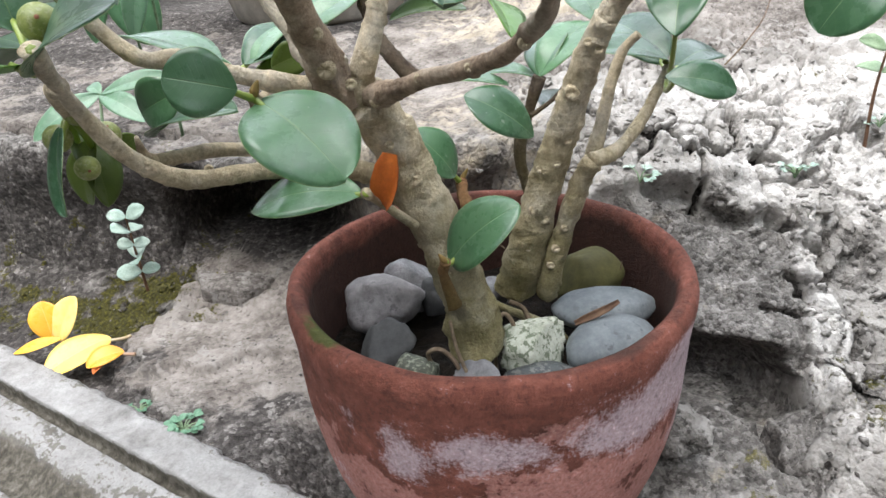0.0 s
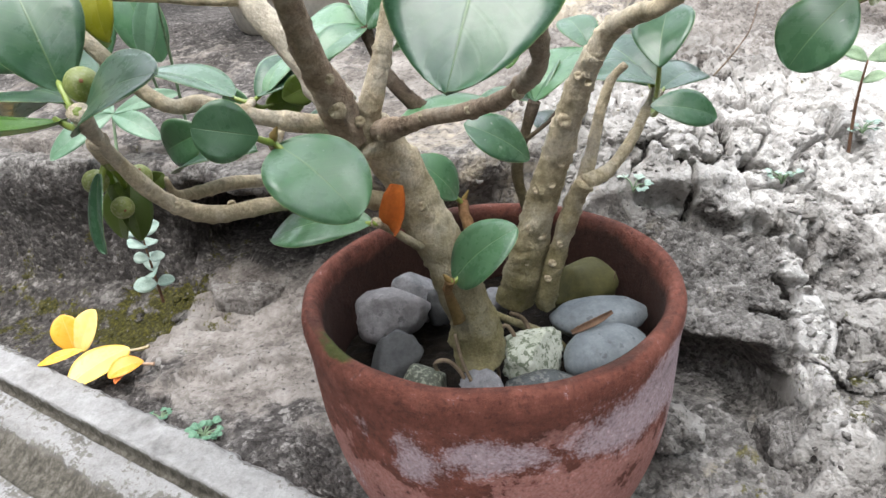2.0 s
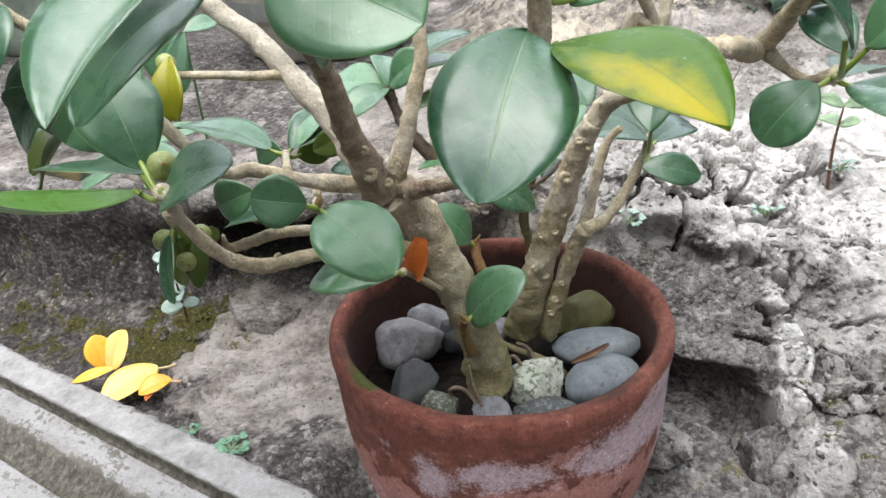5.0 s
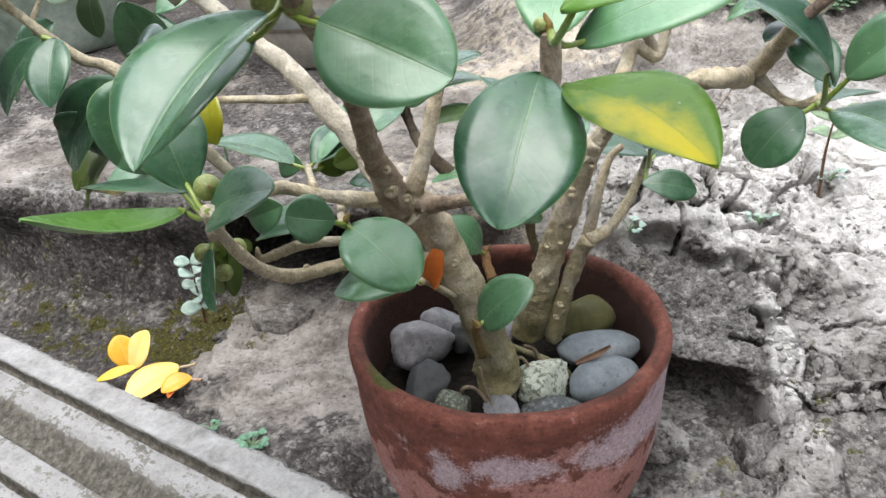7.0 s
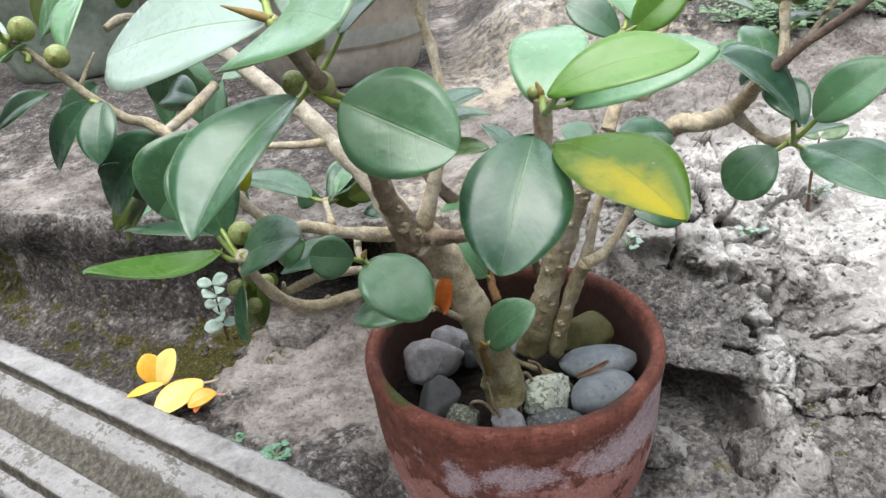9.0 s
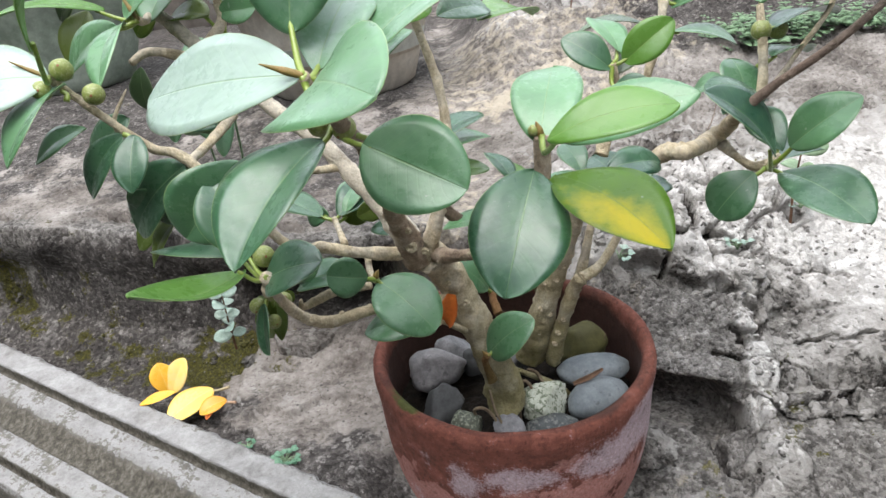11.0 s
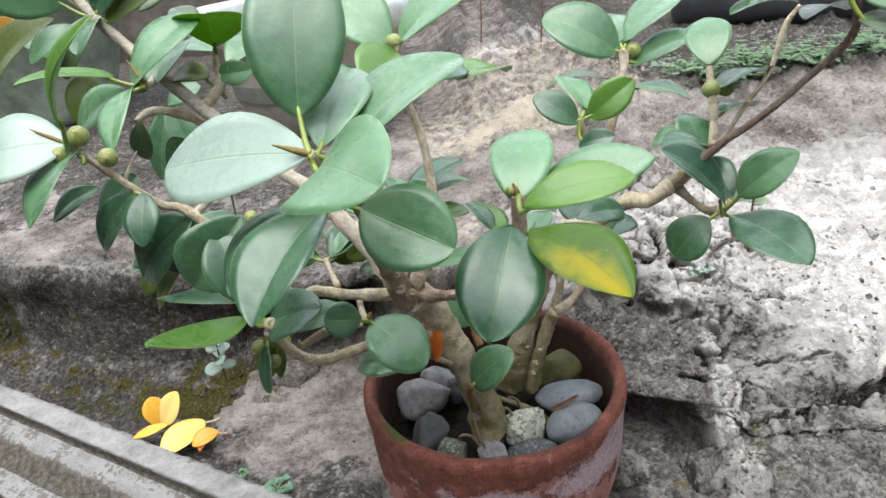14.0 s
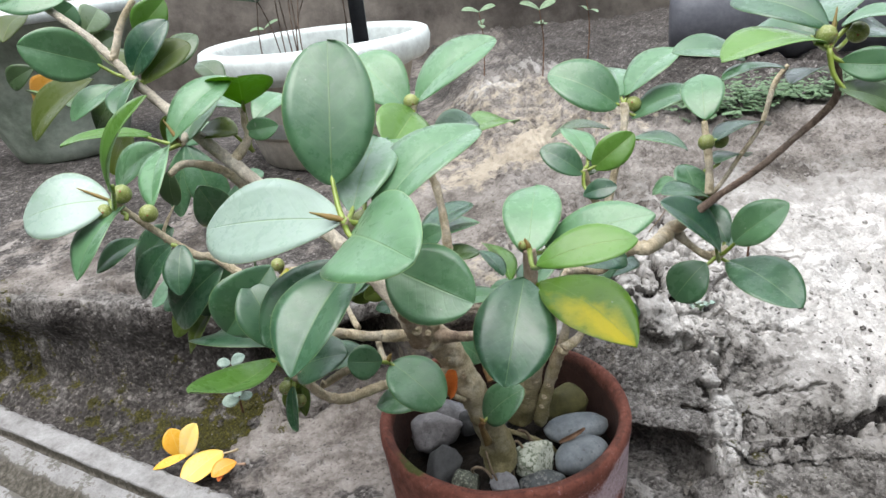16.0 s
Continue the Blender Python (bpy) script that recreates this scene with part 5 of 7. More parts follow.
limb('branch', [(-0.0355, 0.2363, 0.2032), (-0.0494, 0.2281, 0.2055), (-0.0658, 0.2212, 0.2107), (-0.0843, 0.2157, 0.2188), (-0.0995, 0.2093, 0.2248), (-0.1403, 0.2210, 0.2681), (-0.1544, 0.2166, 0.2782), (-0.1642, 0.2130, 0.2897), (-0.1767, 0.2107, 0.3042), (-0.1858, 0.2076, 0.3166)], [0.0043, 0.0036, 0.0029, 0.0028, 0.0024, 0.0025, 0.0022, 0.0019, 0.0016, 0.0020], bark)
limb('branch', [(-0.0242, 0.2346, 0.1691), (-0.0445, 0.2241, 0.1778), (-0.0635, 0.2115, 0.1822), (-0.0832, 0.1983, 0.1854), (-0.0936, 0.1886, 0.1951), (-0.0991, 0.1810, 0.2085), (-0.1006, 0.1730, 0.2210), (-0.0989, 0.1643, 0.2317)], [0.0038, 0.0034, 0.0030, 0.0029, 0.0028, 0.0024, 0.0019, 0.0030], bark)
limb('twig', [(-0.0675, 0.2415, 0.1794), (-0.0841, 0.2302, 0.1845), (-0.0944, 0.2176, 0.1865), (-0.0981, 0.2061, 0.1906), (-0.0959, 0.1974, 0.1998)], [0.0022, 0.0026, 0.0025, 0.0017, 0.0007], bark)
limb('twig', [(-0.1006, 0.1730, 0.2210), (-0.1043, 0.1779, 0.2188), (-0.1079, 0.1870, 0.2102)], [0.0030, 0.0030, 0.0020], bark)
limb('twig', [(-0.0653, 0.2352, 0.2016), (-0.0632, 0.2194, 0.2024), (-0.0599, 0.2046, 0.2050), (-0.0568, 0.1914, 0.2110)], [0.0019, 0.0018, 0.0015, 0.0020], bark)
limb('twig', [(-0.0166, 0.2289, 0.1513), (-0.0246, 0.2218, 0.1617), (-0.0291, 0.2134, 0.1693), (-0.0298, 0.2041, 0.1750)], [0.0019, 0.0016, 0.0012, 0.0020], bark)
limb('twig', [(-0.0038, 0.2259, 0.1180), (-0.0059, 0.2239, 0.1269), (-0.0072, 0.2214, 0.1345), (-0.0060, 0.2184, 0.1410)], [0.0029, 0.0024, 0.0019, 0.0020], bark_young)
limb('twig', [(0.0039, 0.2551, 0.1445), (0.0020, 0.2611, 0.1496), (0.0014, 0.2667, 0.1536)], [0.0030, 0.0023, 0.0025], bark_young)
limb('trunk', [(0.0243, 0.2768, 0.0963), (0.0273, 0.2716, 0.1122), (0.0329, 0.2693, 0.1339), (0.0383, 0.2674, 0.1563), (0.0427, 0.2627, 0.1732), (0.0466, 0.2579, 0.1900), (0.0509, 0.2530, 0.2064), (0.0549, 0.2461, 0.2189)], [0.0098, 0.0087, 0.0081, 0.0075, 0.0065, 0.0058, 0.0051, 0.0045], bark)
limb('branch', [(0.0520, 0.2496, 0.2109), (0.0581, 0.2456, 0.2241), (0.0621, 0.2383, 0.2302), (0.0665, 0.2300, 0.2343), (0.0712, 0.2214, 0.2377), (0.0857, 0.2176, 0.2500), (0.0945, 0.2090, 0.2532), (0.1236, 0.2507, 0.2435), (0.1168, 0.2004, 0.2750)], [0.0048, 0.0043, 0.0037, 0.0034, 0.0031, 0.0041, 0.0037, 0.0048, 0.0025], bark)
limb('branch', [(0.1168, 0.2004, 0.2750), (0.1265, 0.1954, 0.2854), (0.1417, 0.1913, 0.2975), (0.1573, 0.1884, 0.3120), (0.1757, 0.1872, 0.3300), (0.1743, 0.1849, 0.3466), (0.1660, 0.1800, 0.3570)], [0.0025, 0.0018, 0.0018, 0.0016, 0.0019, 0.0016, 0.0017], bark_brown)
limb('branch', [(0.0662, 0.2599, 0.2369), (0.0756, 0.2698, 0.2550), (0.0868, 0.2700, 0.2510), (0.0954, 0.2805, 0.2713), (0.1063, 0.2939, 0.2982), (0.1090, 0.3020, 0.3130)], [0.0037, 0.0032, 0.0029, 0.0025, 0.0022, 0.0030], bark)
limb('twig', [(0.0868, 0.2700, 0.2510), (0.0773, 0.2677, 0.2683), (0.0730, 0.2650, 0.2850)], [0.0028, 0.0021, 0.0020], bark)
limb('trunk', [(0.0380, 0.2684, 0.0957), (0.0398, 0.2646, 0.1109), (0.0448, 0.2636, 0.1317), (0.0499, 0.2616, 0.1503), (0.0538, 0.2565, 0.1628)], [0.0050, 0.0046, 0.0041, 0.0043, 0.0038], bark)
limb('branch', [(0.0538, 0.2565, 0.1628), (0.0661, 0.2649, 0.1647), (0.0790, 0.2770, 0.1740), (0.0861, 0.2876, 0.1804), (0.0947, 0.2985, 0.1875)], [0.0032, 0.0028, 0.0026, 0.0022, 0.0030], bark)
limb('branch', [(0.0499, 0.2616, 0.1503), (0.0574, 0.2645, 0.1694), (0.0608, 0.2660, 0.1861), (0.0657, 0.2671, 0.2019), (0.0709, 0.2642, 0.2094)], [0.0033, 0.0030, 0.0025, 0.0020, 0.0015], bark)
limb('branch', [(0.0419, 0.2933, 0.1062), (0.0342, 0.2976, 0.1315), (0.0296, 0.2979, 0.1486), (0.0297, 0.2968, 0.1624), (0.0336, 0.2953, 0.1755), (0.0377, 0.2942, 0.1891)], [0.0025, 0.0027, 0.0026, 0.0028, 0.0025, 0.0030], bark_dark)
limb('twig', [(0.0331, 0.2866, 0.1741), (0.0432, 0.2899, 0.1800), (0.0484, 0.2926, 0.1852)], [0.0010, 0.0010, 0.0007], bark_dark)
limb('twig', [(0.1236, 0.2507, 0.2435), (0.1327, 0.2404, 0.2353), (0.1374, 0.2330, 0.2327), (0.1401, 0.2225, 0.2370), (0.1461, 0.2243, 0.2405)], [0.0035, 0.0021, 0.0024, 0.0030, 0.0018], bark)
limb('twig', [(0.1411, 0.2404, 0.2680), (0.1434, 0.2482, 0.2845), (0.1435, 0.2540, 0.2968), (0.1440, 0.2592, 0.3074)], [0.0027, 0.0023, 0.0023, 0.0017], bark)
limb('twig', [(0.1377, 0.2406, 0.2683), (0.1342, 0.2402, 0.2672), (0.1321, 0.2362, 0.2581)], [0.0017, 0.0017, 0.0013], bark)
limb('branch', [(0.1361, 0.2462, 0.2576), (0.1504, 0.2476, 0.2705), (0.1616, 0.2498, 0.2852), (0.1758, 0.2537, 0.3031), (0.1843, 0.2594, 0.3244), (0.1918, 0.2599, 0.3348)], [0.0015, 0.0013, 0.0013, 0.0013, 0.0016, 0.0010], bark)
limb('branch', [(-0.0346, 0.2329, 0.1963), (-0.0301, 0.2326, 0.2084), (-0.0244, 0.2346, 0.2248), (-0.0189, 0.2374, 0.2428), (-0.0160, 0.2388, 0.2582), (-0.0182, 0.2468, 0.2870), (-0.0272, 0.2571, 0.3205), (-0.0270, 0.2590, 0.3370)], [0.0039, 0.0044, 0.0038, 0.0032, 0.0027, 0.0023, 0.0020, 0.0030], bark)
limb('branch', [(-0.0135, 0.2978, 0.1877), (-0.0266, 0.3026, 0.2008), (-0.0339, 0.3074, 0.2137), (-0.0370, 0.3118, 0.2253)], [0.0037, 0.0034, 0.0025, 0.0030], bark_dark)
limb('twig', [(-0.0759, 0.2315, 0.2119), (-0.0833, 0.2620, 0.2053), (-0.0910, 0.2930, 0.1997)], [0.0020, 0.0017, 0.0020], bark)
limb('twig', [(-0.1418, 0.2808, 0.3094), (-0.1294, 0.2854, 0.3228), (-0.1306, 0.2887, 0.3327), (-0.1296, 0.2924, 0.3440)], [0.0035, 0.0028, 0.0021, 0.0010], bark)
limb('twig', [(-0.1651, 0.2901, 0.3312), (-0.1638, 0.2715, 0.3287), (-0.1600, 0.2550, 0.3310)], [0.0028, 0.0020, 0.0020], bark)
limb('twig', [(-0.1381, 0.2916, 0.2887), (-0.1523, 0.2901, 0.3041), (-0.1704, 0.2851, 0.3116), (-0.1787, 0.2752, 0.3083)], [0.0033, 0.0029, 0.0025, 0.0017], bark)
limb('twig', [(-0.2059, 0.3075, 0.3741), (-0.1979, 0.3168, 0.3956), (-0.1894, 0.3220, 0.4074)], [0.0024, 0.0021, 0.0017], bark)
limb('twig', [(-0.1417, 0.2211, 0.2682), (-0.1371, 0.2429, 0.2704), (-0.1292, 0.2671, 0.2775)], [0.0020, 0.0024, 0.0025], bark)
limb('twig', [(-0.0741, 0.2551, 0.2469), (-0.0850, 0.2480, 0.2484), (-0.1010, 0.2410, 0.2515), (-0.1165, 0.2350, 0.2540)], [0.0023, 0.0021, 0.0017, 0.0016], bark)
fig((-0.1160, 0.2345, 0.2585), 0.0040)
limb('twig', [(-0.1662, 0.2125, 0.2887), (-0.1669, 0.2152, 0.2943), (-0.1602, 0.2210, 0.3058)], [0.0011, 0.0011, 0.0003], bark)
limb('bud_sheath', [(-0.0580, 0.1200, 0.3240), (-0.0631, 0.1200, 0.3259), (-0.0707, 0.1200, 0.3288)], [0.0010, 0.0012, 0.0002], bud_skin)
limb('bud_sheath', [(-0.1858, 0.2076, 0.3166), (-0.1919, 0.2082, 0.3199), (-0.2011, 0.2092, 0.3248)], [0.0008, 0.0010, 0.0002], bud_skin)
limb('bud_sheath', [(0.0200, 0.1570, 0.2850), (0.0192, 0.1571, 0.2873), (0.0180, 0.1573, 0.2907)], [0.0011, 0.0014, 0.0002], bud_skin)
limb('bud_sheath', [(0.1660, 0.1800, 0.3570), (0.1679, 0.1821, 0.3639), (0.1706, 0.1853, 0.3742)], [0.0010, 0.0012, 0.0002], bud_skin)
limb('bud_sheath', [(-0.1600, 0.2550, 0.3310), (-0.1631, 0.2566, 0.3366), (-0.1678, 0.2591, 0.3449)], [0.0010, 0.0012, 0.0002], bud_skin)
limb('bud_sheath', [(-0.0060, 0.2184, 0.1410), (-0.0070, 0.2182, 0.1424), (-0.0084, 0.2179, 0.1446)], [0.0010, 0.0012, 0.0002], bud_skin)
limb('bud_sheath', [(0.0014, 0.2667, 0.1536), (0.0026, 0.2669, 0.1558), (0.0045, 0.2672, 0.1589)], [0.0010, 0.0012, 0.0002], bud_skin)
limb('bud_sheath', [(-0.0568, 0.1914, 0.2110), (-0.0560, 0.1915, 0.2129), (-0.0546, 0.1917, 0.2158)], [0.0010, 0.0013, 0.0002], bud_skin)
# given tones follow each leaf's apparent brightness; above 0.9 they paint sky sheen
leaf((-0.0617, 0.1313, 0.3350), (-0.0572, 0.1569, 0.3881), 0.0367, (0.01, -0.90, 0.43), 0.10, 0.06, leaf_green, (-0.0580, 0.1200, 0.3240), tone=0.50, point=0.42)
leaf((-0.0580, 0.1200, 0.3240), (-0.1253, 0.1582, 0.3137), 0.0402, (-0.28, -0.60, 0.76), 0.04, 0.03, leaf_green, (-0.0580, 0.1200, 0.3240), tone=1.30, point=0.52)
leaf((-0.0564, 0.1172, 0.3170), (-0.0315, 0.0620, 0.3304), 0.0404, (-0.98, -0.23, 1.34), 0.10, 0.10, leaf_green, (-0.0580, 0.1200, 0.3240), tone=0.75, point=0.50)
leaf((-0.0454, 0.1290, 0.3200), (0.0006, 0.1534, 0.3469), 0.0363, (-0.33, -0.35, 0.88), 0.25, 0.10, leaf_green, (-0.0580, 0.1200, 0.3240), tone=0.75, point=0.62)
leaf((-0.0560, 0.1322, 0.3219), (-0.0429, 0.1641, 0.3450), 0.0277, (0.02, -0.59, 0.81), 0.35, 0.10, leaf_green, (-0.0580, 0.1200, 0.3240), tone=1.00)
leaf((-0.0577, 0.1308, 0.2996), (-0.0851, 0.0926, 0.2729), 0.0336, (-0.24, -0.44, 0.87), 0.45, 0.08, leaf_green, (-0.0561, 0.1425, 0.3007), tone=0.36, point=0.72)
leaf((-0.0685, 0.1540, 0.2913), (-0.1052, 0.1377, 0.2621), 0.0308, (-0.29, -0.63, 0.72), 0.15, 0.10, leaf_green, (-0.0561, 0.1425, 0.3007), tone=0.35)
leaf((-0.0447, 0.1317, 0.2968), (-0.0107, 0.1141, 0.2836), 0.0342, (-0.16, -0.77, 0.62), 0.16, 0.05, leaf_green, (-0.0561, 0.1425, 0.3007), tone=0.62, point=0.50)
leaf((-0.0275, 0.1594, 0.2905), (-0.0454, 0.1708, 0.2662), 0.0199, (-0.77, -0.57, 0.30), 0.10, 0.10, leaf_green, (-0.0561, 0.1425, 0.3007))
leaf((-0.0447, 0.1497, 0.3139), (-0.0286, 0.1792, 0.3265), 0.0223, (-0.14, -0.32, 0.94), 0.18, 0.10, leaf_green, (-0.0561, 0.1425, 0.3007), tone=0.80)
leaf((-0.0535, 0.1618, 0.3164), (-0.0400, 0.2047, 0.3332), 0.0297, (-0.27, -0.28, 0.92), 0.18, 0.10, leaf_green, (-0.0561, 0.1425, 0.3007), tone=0.80)
leaf((0.0157, 0.1490, 0.2745), (-0.0008, 0.1121, 0.2422), 0.0365, (0.02, -0.64, 0.77), 0.12, 0.10, leaf_green, (0.0200, 0.1610, 0.2650), tone=0.30, point=0.60)
leaf((0.0244, 0.1524, 0.2703), (0.0552, 0.1080, 0.2579), 0.0343, (0.02, -0.26, 0.97), 0.12, 0.10, leaf_yellowing, (0.0200, 0.1610, 0.2650), point=0.70)
leaf((0.0190, 0.1561, 0.2831), (0.0315, 0.1989, 0.3017), 0.0285, (-0.07, -0.38, 0.92), 0.05, 0.10, leaf_green, (0.0200, 0.1570, 0.2850), tone=0.85, point=0.52)
leaf((0.0157, 0.1138, 0.2974), (0.0542, 0.1061, 0.3078), 0.0183, (-0.32, -0.54, 0.78), 0.05, 0.10, leaf_young, (0.0200, 0.1570, 0.2850), point=0.62)
leaf((0.0300, 0.1704, 0.2780), (0.0775, 0.1532, 0.2971), 0.0254, (-0.47, -0.55, 0.69), 0.05, 0.10, leaf_green, (0.0200, 0.1570, 0.2850), tone=0.75, point=0.70)
leaf((0.0546, 0.1973, 0.2529), (0.0820, 0.2075, 0.2503), 0.0182, (0.25, -0.46, 0.85), 0.18, 0.10, leaf_green, tone=0.20)
leaf((0.0124, 0.2057, 0.2483), (0.0014, 0.2217, 0.2583), 0.0135, (0.44, -0.24, 0.87), 0.18, 0.10, leaf_green, tone=0.20)
leaf((0.1299, 0.2143, 0.2371), (0.1127, 0.2158, 0.2149), 0.0252, (-0.61, -0.67, 0.43), 0.05, 0.10, leaf_green, (0.1401, 0.2225, 0.2370), tone=0.45, point=0.52)
leaf((0.1445, 0.2196, 0.2340), (0.1631, 0.1715, 0.2267), 0.0323, (-0.19, -0.22, 0.96), 0.12, 0.10, leaf_green, (0.1401, 0.2225, 0.2370), tone=0.34, point=0.58)
leaf((0.1433, 0.2103, 0.2497), (0.1652, 0.1978, 0.2752), 0.0222, (-0.75, -0.54, 0.38), 0.30, 0.10, leaf_green, (0.1401, 0.2225, 0.2370), tone=0.75, point=0.60)
leaf((0.1276, 0.1910, 0.2535), (0.0975, 0.1992, 0.2843), 0.0272, (0.55, -0.49, 0.67), 0.30, 0.10, leaf_green, (0.1401, 0.2225, 0.2370), tone=0.10)
leaf((0.1478, 0.2253, 0.2424), (0.1400, 0.2499, 0.2585), 0.0189, (-0.28, -0.59, 0.76), 0.18, 0.10, leaf_green, (0.1401, 0.2225, 0.2370), tone=0.30)
leaf((0.1538, 0.2419, 0.2308), (0.1852, 0.2727, 0.2245), 0.0275, (0.18, 0.02, 0.98), 0.18, 0.10, leaf_green, (0.1401, 0.2225, 0.2370), tone=0.30)
leaf((0.1325, 0.2392, 0.2656), (0.1324, 0.2588, 0.2826), 0.0234, (0.20, -0.64, 0.74), 0.05, 0.10, leaf_green, (0.1410, 0.2400, 0.2670), tone=0.50)
leaf((0.1428, 0.2392, 0.2654), (0.1095, 0.2328, 0.2758), 0.0217, (0.31, -0.10, 0.94), 0.18, 0.10, leaf_green, (0.1410, 0.2400, 0.2670), tone=0.30)
leaf((0.1252, 0.2434, 0.2742), (0.1144, 0.2619, 0.2667), 0.0141, (-0.67, -0.09, 0.74), 0.18, 0.10, leaf_green, (0.1410, 0.2400, 0.2670))
leaf((0.1445, 0.2595, 0.3083), (0.1535, 0.2906, 0.3294), 0.0255, (-0.25, -0.49, 0.83), 0.10, 0.10, leaf_green, (0.1440, 0.2550, 0.2980), tone=0.70)
leaf((0.1486, 0.2541, 0.2961), (0.1885, 0.2710, 0.2984), 0.0269, (-0.10, 0.09, 0.99), 0.18, 0.10, leaf_green, (0.1440, 0.2550, 0.2980))
leaf((0.1481, 0.2487, 0.2838), (0.1754, 0.2685, 0.2801), 0.0211, (0.03, 0.14, 0.99), 0.18, 0.10, leaf_green, (0.1440, 0.2550, 0.2780))
leaf((0.1474, 0.2488, 0.2625), (0.1216, 0.2375, 0.2608), 0.0175, (-0.03, -0.08, 1.00), 0.18, 0.10, leaf_green)
leaf((0.1631, 0.1813, 0.3598), (0.1111, 0.1689, 0.3598), 0.0331, (0.03, -0.14, 0.99), 0.18, 0.10, leaf_young, (0.1660, 0.1800, 0.3570))
leaf((0.1672, 0.1839, 0.3658), (0.1341, 0.2128, 0.3807), 0.0288, (-0.12, -0.56, 0.82), 0.18, 0.10, leaf_green, (0.1660, 0.1800, 0.3570))
leaf((0.1729, 0.1839, 0.3660), (0.1873, 0.1645, 0.3720), 0.0154, (-0.39, 0.00, 0.92), 0.18, 0.10, leaf_green, (0.1660, 0.1800, 0.3570))
leaf((0.1694, 0.1770, 0.3504), (0.1918, 0.1651, 0.3489), 0.0158, (-0.44, -0.87, 0.24), 0.18, 0.10, leaf_green, (0.1660, 0.1800, 0.3570))
leaf((0.1680, 0.1723, 0.3396), (0.1966, 0.1667, 0.3278), 0.0195, (0.19, -0.63, 0.75), 0.18, 0.10, leaf_dull, (0.1660, 0.1800, 0.3570))
leaf((0.1729, 0.2032, 0.3602), (0.1541, 0.2354, 0.3583), 0.0231, (-0.44, -0.20, 0.88), 0.18, 0.10, leaf_green, (0.1660, 0.1800, 0.3570))
leaf((0.1614, 0.2074, 0.3446), (0.1292, 0.2070, 0.3427), 0.0173, (-0.06, -0.06, 1.00), 0.18, 0.10, leaf_green)
leaf((0.1471, 0.2203, 0.3486), (0.1100, 0.2242, 0.3564), 0.0237, (0.15, -0.41, 0.90), 0.18, 0.10, leaf_green)
leaf((0.1879, 0.2023, 0.3586), (0.2337, 0.2297, 0.3478), 0.0337, (0.37, -0.26, 0.89), 0.18, 0.10, leaf_green, (0.1660, 0.1800, 0.3570))
leaf((0.1755, 0.1948, 0.3659), (0.2162, 0.2298, 0.3723), 0.0336, (-0.25, 0.11, 0.96), 0.18, 0.10, leaf_green, (0.1660, 0.1800, 0.3570))
leaf((0.1632, 0.2038, 0.3366), (0.1960, 0.2252, 0.3365), 0.0218, (-0.07, 0.11, 0.99), 0.18, 0.10, leaf_green)
leaf((0.1050, 0.3020, 0.3128), (0.0624, 0.3128, 0.3361), 0.0352, (0.12, -0.80, 0.59), 0.18, 0.10, leaf_green, (0.1090, 0.3020, 0.3130), tone=0.60)
leaf((0.1100, 0.3038, 0.3170), (0.1513, 0.3196, 0.3417), 0.0314, (-0.44, -0.21, 0.87), 0.18, 0.10, leaf_green, (0.1090, 0.3020, 0.3130), tone=0.70)
leaf((0.1127, 0.2980, 0.3040), (0.1536, 0.2932, 0.3191), 0.0272, (-0.36, -0.22, 0.91), 0.18, 0.10, leaf_green, (0.1090, 0.3020, 0.3130), tone=0.55)
leaf((0.1071, 0.3042, 0.3180), (0.1096, 0.3426, 0.3306), 0.0251, (0.32, -0.31, 0.90), 0.18, 0.10, leaf_green, (0.1090, 0.3020, 0.3130))
leaf((0.0719, 0.2637, 0.2821), (0.0480, 0.2715, 0.2989), 0.0188, (0.11, -0.83, 0.54), 0.18, 0.10, leaf_green, (0.0730, 0.2650, 0.2850), tone=0.35)
leaf((0.0773, 0.2666, 0.2889), (0.0685, 0.2953, 0.3038), 0.0208, (0.32, -0.36, 0.88), 0.18, 0.10, leaf_green, (0.0730, 0.2650, 0.2850))
leaf((0.0785, 0.2647, 0.2846), (0.1027, 0.2622, 0.3043), 0.0198, (-0.31, -0.92, 0.26), 0.18, 0.10, leaf_young, (0.0730, 0.2650, 0.2850))
leaf((0.0704, 0.2586, 0.2704), (0.0889, 0.2501, 0.2765), 0.0132, (-0.49, -0.65, 0.58), 0.18, 0.10, leaf_green, (0.0730, 0.2650, 0.2850))
leaf((0.1119, 0.2928, 0.2923), (0.1428, 0.2784, 0.2853), 0.0215, (0.16, -0.13, 0.98), 0.18, 0.10, leaf_green, (0.1090, 0.3020, 0.2930))
leaf((0.1037, 0.3156, 0.2940), (0.0671, 0.3355, 0.2886), 0.0239, (-0.14, 0.01, 0.99), 0.18, 0.10, leaf_dull)
leaf((0.0782, 0.2775, 0.2763), (0.0901, 0.2916, 0.2838), 0.0124, (0.16, -0.57, 0.81), 0.18, 0.10, leaf_dull)
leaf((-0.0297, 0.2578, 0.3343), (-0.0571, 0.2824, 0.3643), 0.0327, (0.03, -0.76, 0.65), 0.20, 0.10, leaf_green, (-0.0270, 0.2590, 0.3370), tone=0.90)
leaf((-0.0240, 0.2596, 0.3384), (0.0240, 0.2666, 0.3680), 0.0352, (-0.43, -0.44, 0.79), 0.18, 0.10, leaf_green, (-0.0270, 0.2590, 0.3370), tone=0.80)
